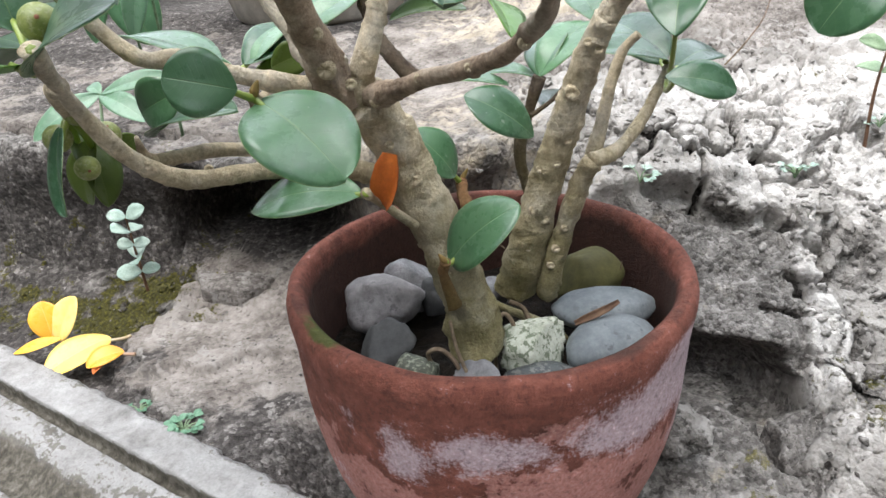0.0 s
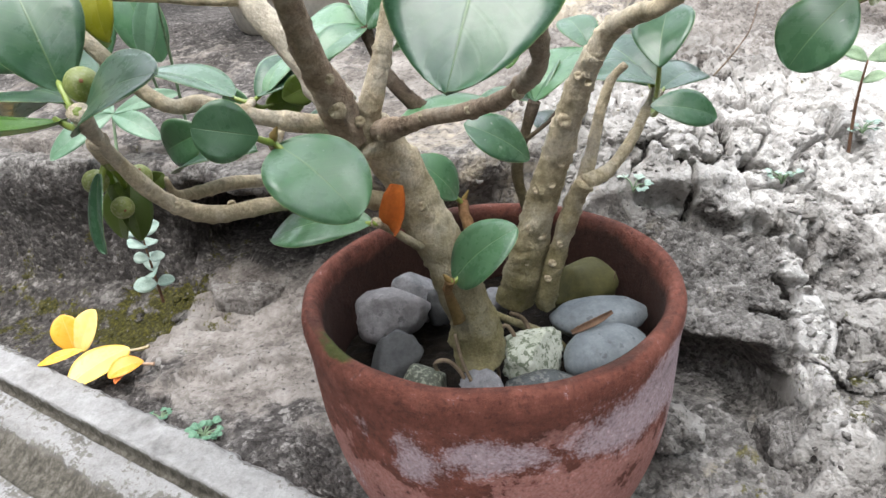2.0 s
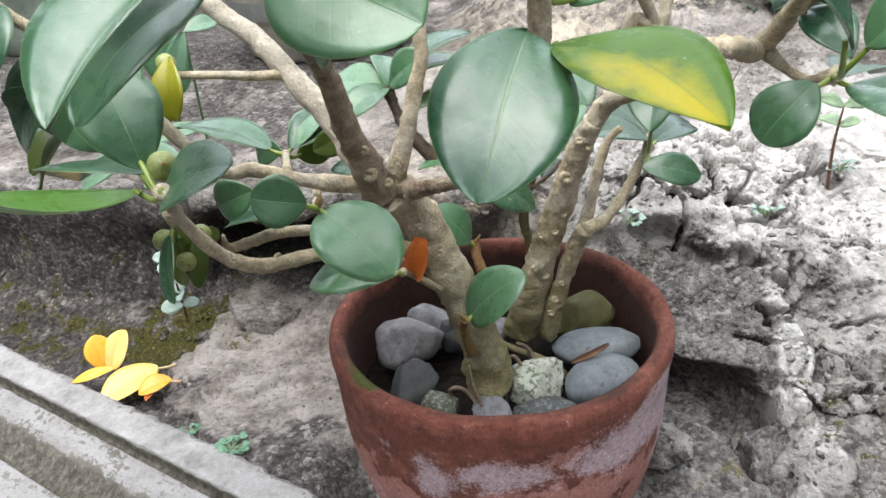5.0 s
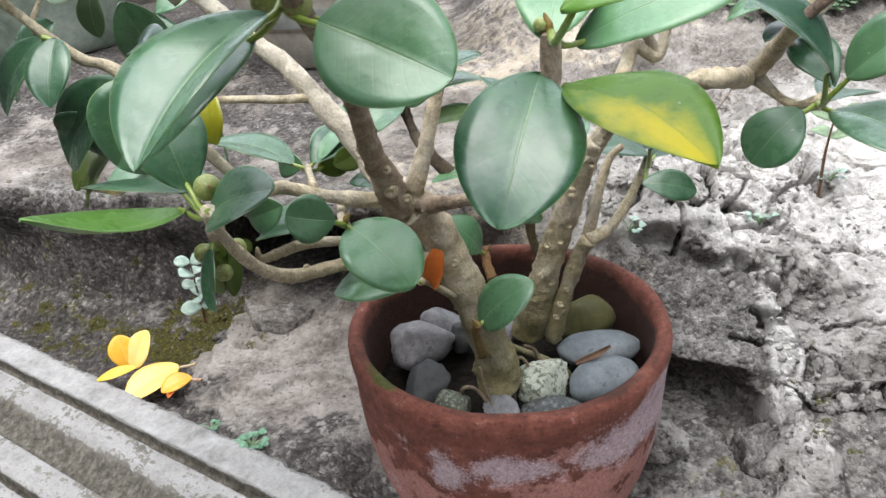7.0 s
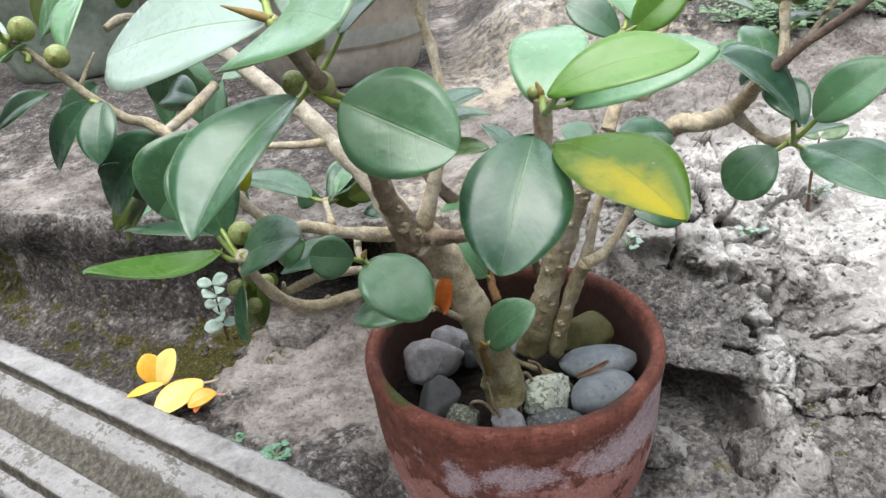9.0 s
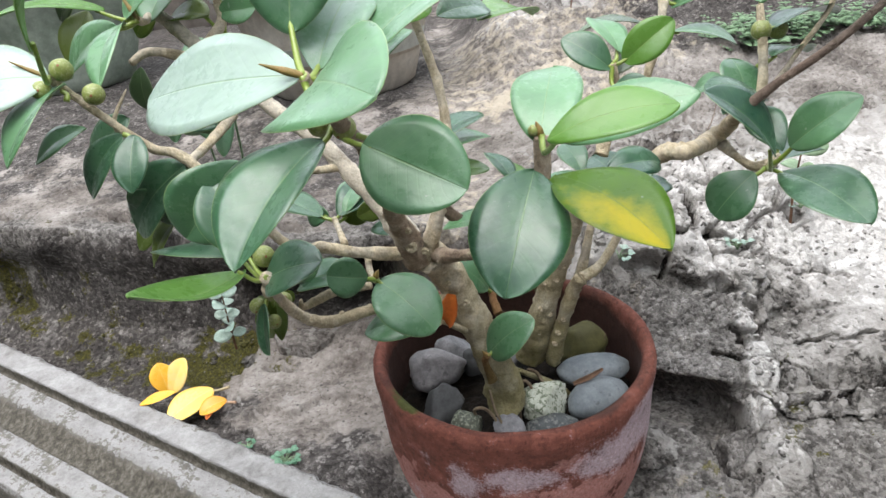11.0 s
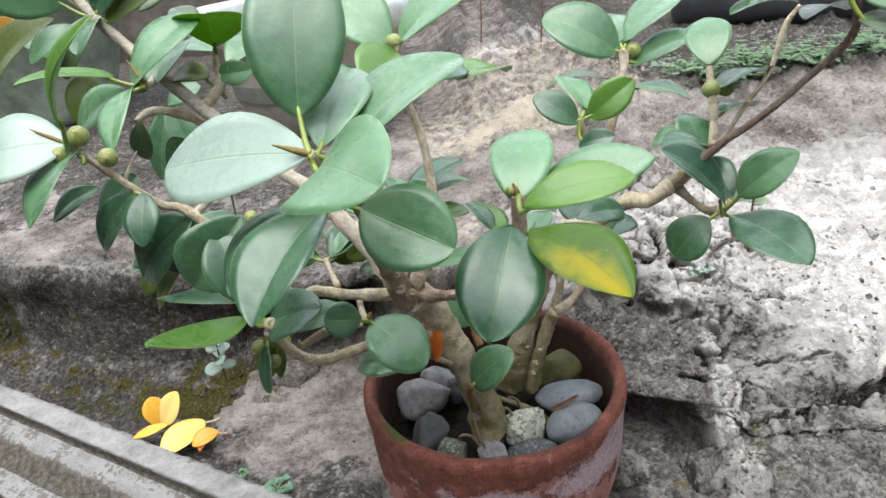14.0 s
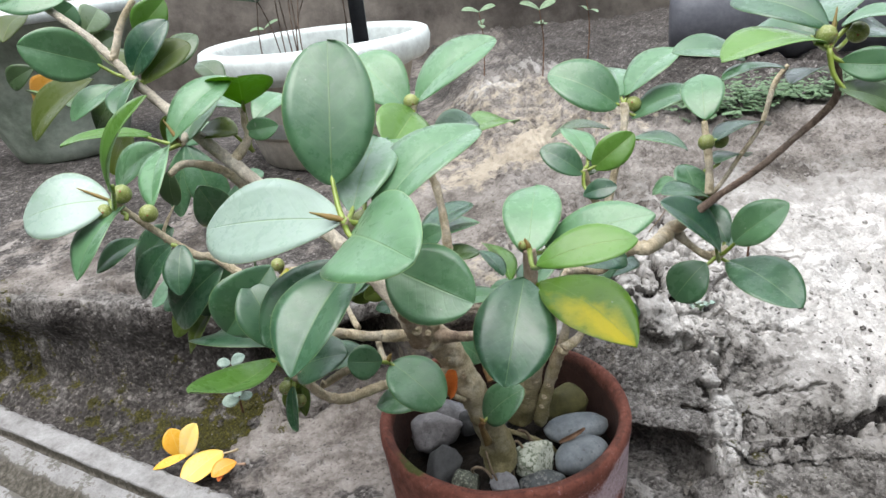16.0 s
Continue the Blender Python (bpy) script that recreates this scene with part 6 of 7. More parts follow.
leaf((-0.0256, 0.2573, 0.3333), (-0.0410, 0.2205, 0.3238), 0.0328, (0.48, -0.40, 0.78), 0.18, 0.10, leaf_young, (-0.0270, 0.2590, 0.3370))
leaf((-0.0154, 0.2716, 0.3163), (0.0124, 0.2925, 0.3151), 0.0216, (0.36, -0.43, 0.82), 0.18, 0.10, leaf_green)
leaf((0.0059, 0.2851, 0.3104), (0.0397, 0.3157, 0.3065), 0.0284, (0.14, -0.03, 0.99), 0.18, 0.10, leaf_young)
leaf((-0.1017, 0.1689, 0.2271), (-0.0727, 0.1549, 0.2422), 0.0266, (-0.56, -0.36, 0.75), 0.10, 0.10, leaf_green, (-0.0989, 0.1643, 0.2317), tone=0.30, point=0.50)
leaf((-0.1167, 0.1884, 0.2238), (-0.1399, 0.1292, 0.2493), 0.0247, (0.25, 0.30, 0.92), 0.35, -0.10, leaf_young, (-0.0989, 0.1643, 0.2317))
leaf((-0.1099, 0.1794, 0.2341), (-0.1239, 0.1957, 0.2670), 0.0287, (0.37, -0.76, 0.53), 0.18, 0.10, leaf_green, (-0.0989, 0.1643, 0.2317), tone=0.35)
leaf((-0.1180, 0.1954, 0.2278), (-0.1697, 0.2422, 0.2124), 0.0442, (-0.16, 0.14, 0.98), 0.18, 0.10, leaf_green, (-0.0989, 0.1643, 0.2317), tone=0.30)
leaf((-0.1094, 0.1830, 0.2080), (-0.1105, 0.1735, 0.1850), 0.0105, (-0.55, -0.75, 0.30), 0.20, 0.06, leaf_green, (-0.1079, 0.1870, 0.2102), tone=0.35, point=0.50)
leaf((-0.1093, 0.1987, 0.2002), (-0.1177, 0.1988, 0.1788), 0.0143, (-0.47, -0.86, 0.18), 0.18, 0.10, leaf_olive, (-0.1079, 0.1870, 0.2102))
leaf((-0.1183, 0.2043, 0.2007), (-0.1082, 0.1941, 0.1796), 0.0158, (0.84, -0.19, 0.50), 0.18, 0.10, leaf_olive, (-0.1079, 0.1870, 0.2102))
leaf((-0.1087, 0.2116, 0.1922), (-0.1038, 0.2136, 0.1960), 0.0074, (0.29, -0.95, 0.14), 0.18, 0.10, leaf_olive)
leaf((-0.0552, 0.1915, 0.2096), (-0.0297, 0.1700, 0.1931), 0.0318, (0.15, -0.48, 0.87), 0.06, 0.10, leaf_green, (-0.0568, 0.1914, 0.2110), tone=0.62, point=0.50)
leaf((-0.0312, 0.2059, 0.1742), (-0.0700, 0.2099, 0.1695), 0.0244, (-0.15, -0.31, 0.94), 0.10, 0.10, leaf_green, (-0.0298, 0.2041, 0.1750), tone=0.60)
leaf((-0.0596, 0.1876, 0.2143), (-0.0774, 0.1818, 0.2202), 0.0192, (0.39, -0.85, 0.34), 0.08, 0.10, leaf_green, (-0.0568, 0.1914, 0.2110), tone=0.50, point=0.50)
leaf((-0.0678, 0.2096, 0.2033), (-0.1033, 0.2259, 0.1932), 0.0250, (-0.33, -0.16, 0.93), 0.18, 0.10, leaf_green, tone=0.30)
leaf((-0.0890, 0.2225, 0.2076), (-0.1075, 0.2288, 0.1992), 0.0178, (-0.38, -0.91, 0.16), 0.18, 0.10, leaf_green)
leaf((-0.0046, 0.2258, 0.1365), (0.0206, 0.2198, 0.1615), 0.0270, (-0.68, -0.45, 0.58), 0.06, 0.10, leaf_green, (-0.0060, 0.2184, 0.1410), tone=0.50, point=0.55)
leaf((-0.0008, 0.2619, 0.1577), (-0.0181, 0.2607, 0.1781), 0.0201, (0.61, -0.63, 0.48), 0.06, 0.10, leaf_green, (0.0014, 0.2667, 0.1536), tone=0.50)
leaf((0.0316, 0.2658, 0.1713), (0.0045, 0.2634, 0.1906), 0.0207, (0.47, -0.68, 0.57), 0.10, 0.10, leaf_green, tone=0.35)
leaf((0.0242, 0.2931, 0.1865), (-0.0247, 0.2920, 0.1873), 0.0232, (0.02, -0.07, 1.00), 0.18, 0.10, leaf_green)
leaf((0.0388, 0.3032, 0.1864), (0.0126, 0.3041, 0.1898), 0.0164, (0.12, -0.14, 0.98), 0.18, 0.10, leaf_green)
leaf((0.0241, 0.2749, 0.2095), (0.0130, 0.3142, 0.2218), 0.0264, (0.57, -0.09, 0.81), 0.18, 0.10, leaf_young)
leaf((0.0823, 0.2567, 0.2091), (0.0917, 0.2784, 0.2292), 0.0248, (-0.37, -0.54, 0.76), 0.18, 0.10, leaf_green, (0.0947, 0.2985, 0.1875), tone=0.34)
leaf((0.0955, 0.3000, 0.1904), (0.0610, 0.2918, 0.1993), 0.0227, (0.29, -0.21, 0.93), 0.18, 0.10, leaf_green, (0.0947, 0.2985, 0.1875), tone=0.30)
leaf((0.0998, 0.3090, 0.1858), (0.1273, 0.3335, 0.1876), 0.0228, (0.17, -0.26, 0.95), 0.18, 0.10, leaf_green, (0.0947, 0.2985, 0.1875), tone=0.15)
leaf((0.0763, 0.2449, 0.1969), (0.1025, 0.2443, 0.1911), 0.0167, (0.15, -0.65, 0.75), 0.12, 0.10, leaf_green, (0.0947, 0.2985, 0.1875), tone=0.34)
leaf((0.0990, 0.3203, 0.1859), (0.0828, 0.3604, 0.2002), 0.0283, (-0.24, -0.41, 0.88), 0.18, 0.10, leaf_green, (0.0947, 0.2985, 0.1875))
leaf((0.0377, 0.2942, 0.1891), (0.0630, 0.3155, 0.2080), 0.0236, (-0.33, -0.38, 0.87), 0.18, 0.10, leaf_green, (0.0377, 0.2942, 0.1891))
leaf((0.0377, 0.2942, 0.1891), (0.0491, 0.3231, 0.2015), 0.0207, (-0.44, -0.20, 0.87), 0.18, 0.10, leaf_green, (0.0377, 0.2942, 0.1891))
leaf((0.0667, 0.3150, 0.2066), (0.0598, 0.3424, 0.2173), 0.0188, (-0.08, -0.38, 0.92), 0.18, 0.10, leaf_green)
leaf((0.0395, 0.2981, 0.1744), (0.0559, 0.3215, 0.1754), 0.0177, (-0.12, 0.04, 0.99), 0.18, 0.10, leaf_green)
leaf((-0.0984, 0.2940, 0.2022), (-0.1476, 0.3045, 0.2146), 0.0321, (0.24, -0.02, 0.97), 0.18, 0.10, leaf_green, (-0.0910, 0.2930, 0.1997), tone=0.50)
leaf((-0.0884, 0.2939, 0.2014), (-0.0691, 0.3212, 0.2098), 0.0214, (0.17, -0.40, 0.90), 0.18, 0.10, leaf_green, (-0.0910, 0.2930, 0.1997))
leaf((-0.0888, 0.3070, 0.1940), (-0.0723, 0.3182, 0.1931), 0.0145, (0.54, -0.77, 0.33), 0.18, 0.10, leaf_olive, (-0.0910, 0.2930, 0.1997))
leaf((-0.0984, 0.3126, 0.1947), (-0.1148, 0.3225, 0.1930), 0.0157, (-0.51, -0.78, 0.36), 0.18, 0.10, leaf_green, (-0.0910, 0.2930, 0.1997))
leaf((-0.0370, 0.3118, 0.2253), (-0.0599, 0.2945, 0.2149), 0.0189, (-0.08, -0.44, 0.90), 0.18, 0.10, leaf_green, (-0.0370, 0.3118, 0.2253))
leaf((-0.0370, 0.3118, 0.2253), (-0.0758, 0.3311, 0.2214), 0.0270, (-0.24, -0.30, 0.92), 0.18, 0.10, leaf_green, (-0.0370, 0.3118, 0.2253))
leaf((-0.0370, 0.3118, 0.2253), (0.0070, 0.3348, 0.2458), 0.0333, (-0.37, -0.12, 0.92), 0.18, 0.10, leaf_green, (-0.0370, 0.3118, 0.2253))
leaf((-0.0370, 0.3118, 0.2253), (0.0113, 0.3378, 0.2295), 0.0324, (-0.07, -0.02, 1.00), 0.18, 0.10, leaf_green, (-0.0370, 0.3118, 0.2253))
leaf((-0.0370, 0.3118, 0.2253), (-0.0157, 0.2985, 0.2421), 0.0187, (-0.69, -0.60, 0.41), 0.18, 0.10, leaf_green, (-0.0370, 0.3118, 0.2253))
leaf((-0.0370, 0.3118, 0.2253), (-0.0420, 0.3397, 0.2364), 0.0189, (0.44, -0.26, 0.86), 0.18, 0.10, leaf_green, (-0.0370, 0.3118, 0.2253))
leaf((-0.0478, 0.2914, 0.1862), (-0.0706, 0.3026, 0.1875), 0.0158, (-0.10, -0.32, 0.94), 0.18, 0.10, leaf_green)
leaf((-0.0255, 0.3068, 0.2146), (0.0078, 0.3093, 0.2176), 0.0208, (-0.07, -0.26, 0.96), 0.18, 0.10, leaf_dull)
leaf((-0.0568, 0.2999, 0.2116), (-0.0445, 0.3276, 0.2215), 0.0198, (-0.19, -0.25, 0.95), 0.18, 0.10, leaf_green)
leaf((-0.0840, 0.2945, 0.2025), (-0.0759, 0.3230, 0.2142), 0.0197, (-0.14, -0.34, 0.93), 0.18, 0.10, leaf_green)
leaf((-0.0769, 0.2935, 0.1999), (-0.0608, 0.2967, 0.2054), 0.0145, (0.15, -0.98, 0.14), 0.18, 0.10, leaf_olive)
# tone 1.25: reflected sky painted as pale leaf colour
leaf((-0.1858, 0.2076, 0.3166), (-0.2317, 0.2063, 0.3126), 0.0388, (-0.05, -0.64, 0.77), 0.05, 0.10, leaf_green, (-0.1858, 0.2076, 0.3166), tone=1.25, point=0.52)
# backlit underside: the vivid young colour stands for light through it
leaf((-0.1638, 0.1644, 0.3334), (-0.1324, 0.1499, 0.3758), 0.0165, (-0.77, -0.51, 0.40), 0.30, 0.10, leaf_young, (-0.1858, 0.2076, 0.3166))
leaf((-0.1785, 0.2062, 0.3136), (-0.2020, 0.1813, 0.2865), 0.0271, (-0.45, -0.43, 0.78), 0.18, 0.10, leaf_green, (-0.1788, 0.2028, 0.3068), tone=0.70)
leaf((-0.1769, 0.2072, 0.2931), (-0.2015, 0.2010, 0.2813), 0.0173, (-0.28, -0.48, 0.83), 0.18, 0.10, leaf_green, tone=0.70)
leaf((-0.1630, 0.2103, 0.2877), (-0.1861, 0.2077, 0.2606), 0.0221, (-0.51, -0.71, 0.50), 0.18, 0.10, leaf_green, (-0.1630, 0.2103, 0.2877), tone=0.35)
leaf((-0.1577, 0.2101, 0.2872), (-0.1595, 0.1937, 0.2654), 0.0170, (0.09, -0.80, 0.59), 0.18, 0.10, leaf_green, (-0.1630, 0.2103, 0.2877), tone=0.30)
leaf((-0.1606, 0.2264, 0.2526), (-0.1733, 0.2306, 0.2390), 0.0266, (-0.11, -0.97, -0.21), 0.18, 0.10, leaf_green)
leaf((-0.1431, 0.2227, 0.2671), (-0.1816, 0.2295, 0.2318), 0.0327, (-0.52, -0.74, 0.43), 0.18, 0.10, leaf_green, tone=0.30)
leaf((-0.1114, 0.2028, 0.2723), (-0.1396, 0.1897, 0.2420), 0.0362, (0.14, -0.95, 0.28), 0.30, 0.10, leaf_green, tone=0.40)
leaf((-0.1555, 0.2320, 0.2383), (-0.1754, 0.2216, 0.2142), 0.0205, (-0.63, -0.38, 0.68), 0.18, 0.10, leaf_olive)
leaf((-0.1298, 0.2918, 0.3424), (-0.1234, 0.2678, 0.3627), 0.0393, (0.00, 0.50, 0.85), 0.18, 0.10, leaf_backlit, (-0.1300, 0.2920, 0.3230))
leaf((-0.1300, 0.2852, 0.3275), (-0.1100, 0.2854, 0.3286), 0.0145, (0.00, -0.98, 0.20), 0.18, 0.10, leaf_green, (-0.1300, 0.2920, 0.3130))
leaf((-0.1353, 0.2850, 0.3271), (-0.1660, 0.3058, 0.3237), 0.0231, (-0.29, -0.28, 0.91), 0.18, 0.10, leaf_olive, (-0.1300, 0.2920, 0.3130))
leaf((-0.1266, 0.2973, 0.3303), (-0.1109, 0.3237, 0.3411), 0.0202, (0.10, -0.43, 0.90), 0.18, 0.10, leaf_green)
leaf((-0.1369, 0.3115, 0.3374), (-0.1624, 0.3345, 0.3393), 0.0213, (-0.21, -0.31, 0.92), 0.18, 0.10, leaf_green)
leaf((-0.1671, 0.2550, 0.3308), (-0.1685, 0.2127, 0.3094), 0.0190, (-0.39, -0.41, 0.83), 0.18, 0.10, leaf_green, (-0.1600, 0.2550, 0.3310), tone=0.80)
leaf((-0.1664, 0.2553, 0.3316), (-0.1311, 0.2791, 0.3617), 0.0323, (-0.28, -0.57, 0.78), 0.18, 0.10, leaf_green, (-0.1600, 0.2550, 0.3310), tone=0.75)
# vivid young colour again in place of light from behind
leaf((-0.1760, 0.2579, 0.3370), (-0.2179, 0.2384, 0.3413), 0.0139, (0.20, -0.22, 0.96), 0.18, 0.10, leaf_young, (-0.1600, 0.2550, 0.3310))
leaf((-0.1733, 0.2597, 0.3289), (-0.2105, 0.2720, 0.3061), 0.0281, (-0.55, -0.60, 0.58), 0.18, 0.10, leaf_green, (-0.1600, 0.2550, 0.3310), tone=0.75)
leaf((-0.1635, 0.2754, 0.3276), (-0.1525, 0.3160, 0.3455), 0.0283, (-0.17, -0.36, 0.92), 0.18, 0.10, leaf_green)
leaf((-0.2123, 0.3071, 0.3731), (-0.2458, 0.2829, 0.3915), 0.0307, (0.58, -0.81, -0.00), 0.18, 0.10, leaf_green, (-0.1961, 0.3029, 0.3641), tone=0.70)
leaf((-0.1948, 0.3037, 0.3659), (-0.1671, 0.3050, 0.3946), 0.0247, (-0.32, -0.88, 0.35), 0.18, 0.10, leaf_green, (-0.1961, 0.3029, 0.3641))
leaf((-0.1897, 0.3009, 0.3597), (-0.1585, 0.3094, 0.3800), 0.0237, (-0.19, -0.77, 0.61), 0.18, 0.10, leaf_olive, (-0.1961, 0.3029, 0.3641))
leaf((-0.2076, 0.3252, 0.3646), (-0.2280, 0.3537, 0.3792), 0.0236, (0.38, -0.19, 0.90), 0.18, 0.10, leaf_olive)
leaf((-0.2060, 0.3011, 0.3598), (-0.2359, 0.2947, 0.3444), 0.0212, (-0.23, -0.66, 0.71), 0.18, 0.10, leaf_green, (-0.1961, 0.3029, 0.3641), tone=0.70)
leaf((-0.1934, 0.3025, 0.3632), (-0.1994, 0.2742, 0.3485), 0.0201, (-0.24, -0.41, 0.88), 0.18, 0.10, leaf_green, (-0.1961, 0.3029, 0.3641))
leaf((-0.2239, 0.3145, 0.3647), (-0.2722, 0.3123, 0.3335), 0.0357, (-0.41, -0.60, 0.68), 0.18, 0.10, leaf_olive)
leaf((-0.2643, 0.3477, 0.3644), (-0.2903, 0.3612, 0.3447), 0.0219, (-0.61, -0.74, 0.29), 0.18, 0.10, leaf_orange)
leaf((-0.1705, 0.3209, 0.4055), (-0.1901, 0.3136, 0.3884), 0.0208, (0.32, -0.95, 0.03), 0.18, 0.10, leaf_young)
leaf((-0.2405, 0.3554, 0.4074), (-0.2508, 0.3523, 0.3999), 0.0223, (0.32, -0.95, -0.05), 0.18, 0.10, leaf_green)
leaf((-0.2723, 0.3255, 0.4128), (-0.2304, 0.3251, 0.4133), 0.0259, (-0.01, -0.80, 0.60), 0.18, 0.10, leaf_green)
leaf((-0.2775, 0.3270, 0.3914), (-0.2743, 0.3552, 0.4057), 0.0197, (0.06, -0.46, 0.89), 0.18, 0.10, leaf_olive)
leaf((-0.2449, 0.3690, 0.3885), (-0.2422, 0.3972, 0.4028), 0.0206, (0.71, -0.37, 0.60), 0.18, 0.10, leaf_dull)
leaf((-0.2232, 0.2995, 0.3061), (-0.2106, 0.3113, 0.3332), 0.0199, (0.02, -0.92, 0.39), 0.18, 0.10, leaf_olive)
leaf((-0.2417, 0.3261, 0.3409), (-0.2843, 0.3548, 0.3551), 0.0331, (0.37, 0.09, 0.92), 0.18, 0.10, leaf_young)
leaf((-0.1766, 0.3123, 0.2885), (-0.1700, 0.3289, 0.2522), 0.0274, (0.49, -0.82, -0.29), 0.18, 0.10, leaf_green)
leaf((-0.1670, 0.2286, 0.2908), (-0.1964, 0.2348, 0.2606), 0.0264, (-0.61, -0.65, 0.46), 0.18, 0.10, leaf_green, tone=0.30)
leaf((-0.1237, 0.2249, 0.2429), (-0.1135, 0.2241, 0.2404), 0.0113, (-0.02, -0.97, 0.26), 0.18, 0.10, leaf_olive)
leaf((-0.1268, 0.2278, 0.2258), (-0.1574, 0.2530, 0.2328), 0.0250, (0.20, -0.02, 0.98), 0.18, 0.10, leaf_green)
leaf((-0.1694, 0.2525, 0.2325), (-0.1907, 0.2430, 0.2152), 0.0180, (-0.31, -0.62, 0.72), 0.18, 0.10, leaf_olive)
leaf((-0.1758, 0.2622, 0.2298), (-0.2062, 0.2803, 0.2231), 0.0224, (-0.44, -0.46, 0.77), 0.18, 0.10, leaf_green)
leaf((-0.1066, 0.2155, 0.2642), (-0.1056, 0.2048, 0.2430), 0.0147, (-0.33, -0.85, 0.41), 0.18, 0.10, leaf_gold)
leaf((-0.1444, 0.2350, 0.2627), (-0.1690, 0.2470, 0.2437), 0.0223, (-0.19, -0.92, -0.34), 0.18, 0.10, leaf_green)
leaf((-0.1412, 0.2728, 0.2706), (-0.1662, 0.2942, 0.2699), 0.0204, (-0.42, -0.46, 0.78), 0.18, 0.10, leaf_green)
leaf((-0.1899, 0.3563, 0.3614), (-0.1729, 0.3752, 0.3800), 0.0195, (0.20, -0.77, 0.61), 0.18, 0.10, leaf_dull)
leaf((-0.2201, 0.3534, 0.3538), (-0.2497, 0.3524, 0.3259), 0.0252, (-0.42, -0.78, 0.47), 0.18, 0.10, leaf_dull)
leaf((-0.1854, 0.3534, 0.3302), (-0.2072, 0.3564, 0.3117), 0.0179, (-0.31, -0.92, 0.22), 0.18, 0.10, leaf_olive)
leaf((-0.1707, 0.3284, 0.2740), (-0.1621, 0.3291, 0.2512), 0.0200, (0.37, -0.92, 0.11), 0.18, 0.10, leaf_dull)
leaf((-0.2018, 0.3383, 0.2954), (-0.2046, 0.3374, 0.2686), 0.0168, (-0.19, -0.98, 0.05), 0.18, 0.10, leaf_dull)
leaf((-0.2512, 0.3742, 0.3753), (-0.2323, 0.3892, 0.3850), 0.0161, (0.51, -0.82, 0.27), 0.18, 0.10, leaf_dull)
leaf((-0.2077, 0.3621, 0.3740), (-0.2030, 0.3818, 0.3940), 0.0180, (0.52, -0.67, 0.54), 0.18, 0.10, leaf_dull)
leaf((-0.2822, 0.3618, 0.3710), (-0.3069, 0.3686, 0.3610), 0.0170, (-0.32, -0.93, 0.16), 0.18, 0.10, leaf_dull)
leaf((-0.1631, 0.3804, 0.3426), (-0.1827, 0.3986, 0.3583), 0.0192, (0.20, -0.51, 0.84), 0.18, 0.10, leaf_dull)
fig((-0.1015, 0.1755, 0.2364), 0.0050)
fig((-0.0607, 0.1443, 0.3010), 0.0041)
fig((-0.0514, 0.1407, 0.3004), 0.0044)
fig((-0.0543, 0.1518, 0.3113), 0.0044)
fig((-0.1797, 0.2088, 0.3190), 0.0050)
fig((-0.1892, 0.2051, 0.3117), 0.0044)
fig((-0.1688, 0.2077, 0.3075), 0.0048)
fig((0.1436, 0.2541, 0.2960), 0.0049)
fig((0.1555, 0.2618, 0.2940), 0.0050)
fig((0.1149, 0.3017, 0.3125), 0.0050)
fig((0.1652, 0.1825, 0.3627), 0.0046)
fig((0.1798, 0.1822, 0.3624), 0.0048)
fig((-0.0275, 0.2598, 0.3388), 0.0044)
fig((-0.1151, 0.1901, 0.2030), 0.0041)
fig((-0.1091, 0.1899, 0.1936), 0.0037)
fig((-0.1038, 0.1962, 0.2014), 0.0041)
fig((0.0171, 0.1579, 0.2870), 0.0023)
fig((-0.1062, 0.1872, 0.2105), 0.0034)


# pale knots and scars on the trunks
def knot(p, r, mat=None):
    v, f = lathe([(1.1, -0.6), (0.95, 0.05), (0.72, 0.28), (0.42, 0.20), (0.0001, 0.08)], (0, 0, 0), 10)
    ob = mesh_object("bark_knot", [Vector(q) * r for q in v], f, mat or bark_scar)
    d = Vector((random.uniform(-0.6, 0.6), -1, random.uniform(-0.1, 0.5)))
    ob.matrix_world = Matrix.Translation(p) @ d.to_track_quat("Z", "Y").to_matrix().to_4x4()
    return put_turned(ob)


knot((0.0443, 0.2520, 0.1916), 0.0031)
knot((0.0313, 0.2616, 0.1407), 0.0021)
knot((0.0353, 0.2618, 0.1362), 0.0024)
knot((0.0400, 0.2586, 0.1617), 0.0018)
knot((0.0440, 0.2568, 0.1715), 0.0018)
knot((0.0336, 0.2614, 0.1587), 0.0016)
knot((0.0357, 0.2600, 0.1579), 0.0014)
knot((-0.0155, 0.2325, 0.1678), 0.0022)
knot((-0.0114, 0.2312, 0.1511), 0.0018)
knot((-0.0059, 0.2307, 0.1380), 0.0019)
knot((-0.0233, 0.2312, 0.1820), 0.0018)
knot((-0.0405, 0.2192, 0.2119), 0.0031)
knot((-0.0259, 0.2249, 0.1995), 0.0018)
knot((0.0407, 0.2599, 0.1229), 0.0019)
knot((0.0384, 0.2602, 0.1147), 0.0018)
knot((0.0441, 0.2594, 0.1323), 0.0016)
knot((0.0289, 0.2627, 0.1223), 0.0016)
knot((0.0484, 0.2460, 0.2107), 0.0018)
knot((0.0524, 0.2459, 0.2076), 0.0016)
knot((0.0038, 0.2293, 0.1102), 0.0018)
knot((-0.0223, 0.2331, 0.1723), 0.0016)
knot((-0.0340, 0.2262, 0.2054), 0.0020)
knot((-0.0405, 0.2135, 0.2241), 0.0018)
knot((-0.0105, 0.2102, 0.2093), 0.0016)
knot((0.0050, 0.1958, 0.2148), 0.0014)
knot((0.0189, 0.1754, 0.2244), 0.0018)
knot((-0.0779, 0.2019, 0.1870), 0.0014)
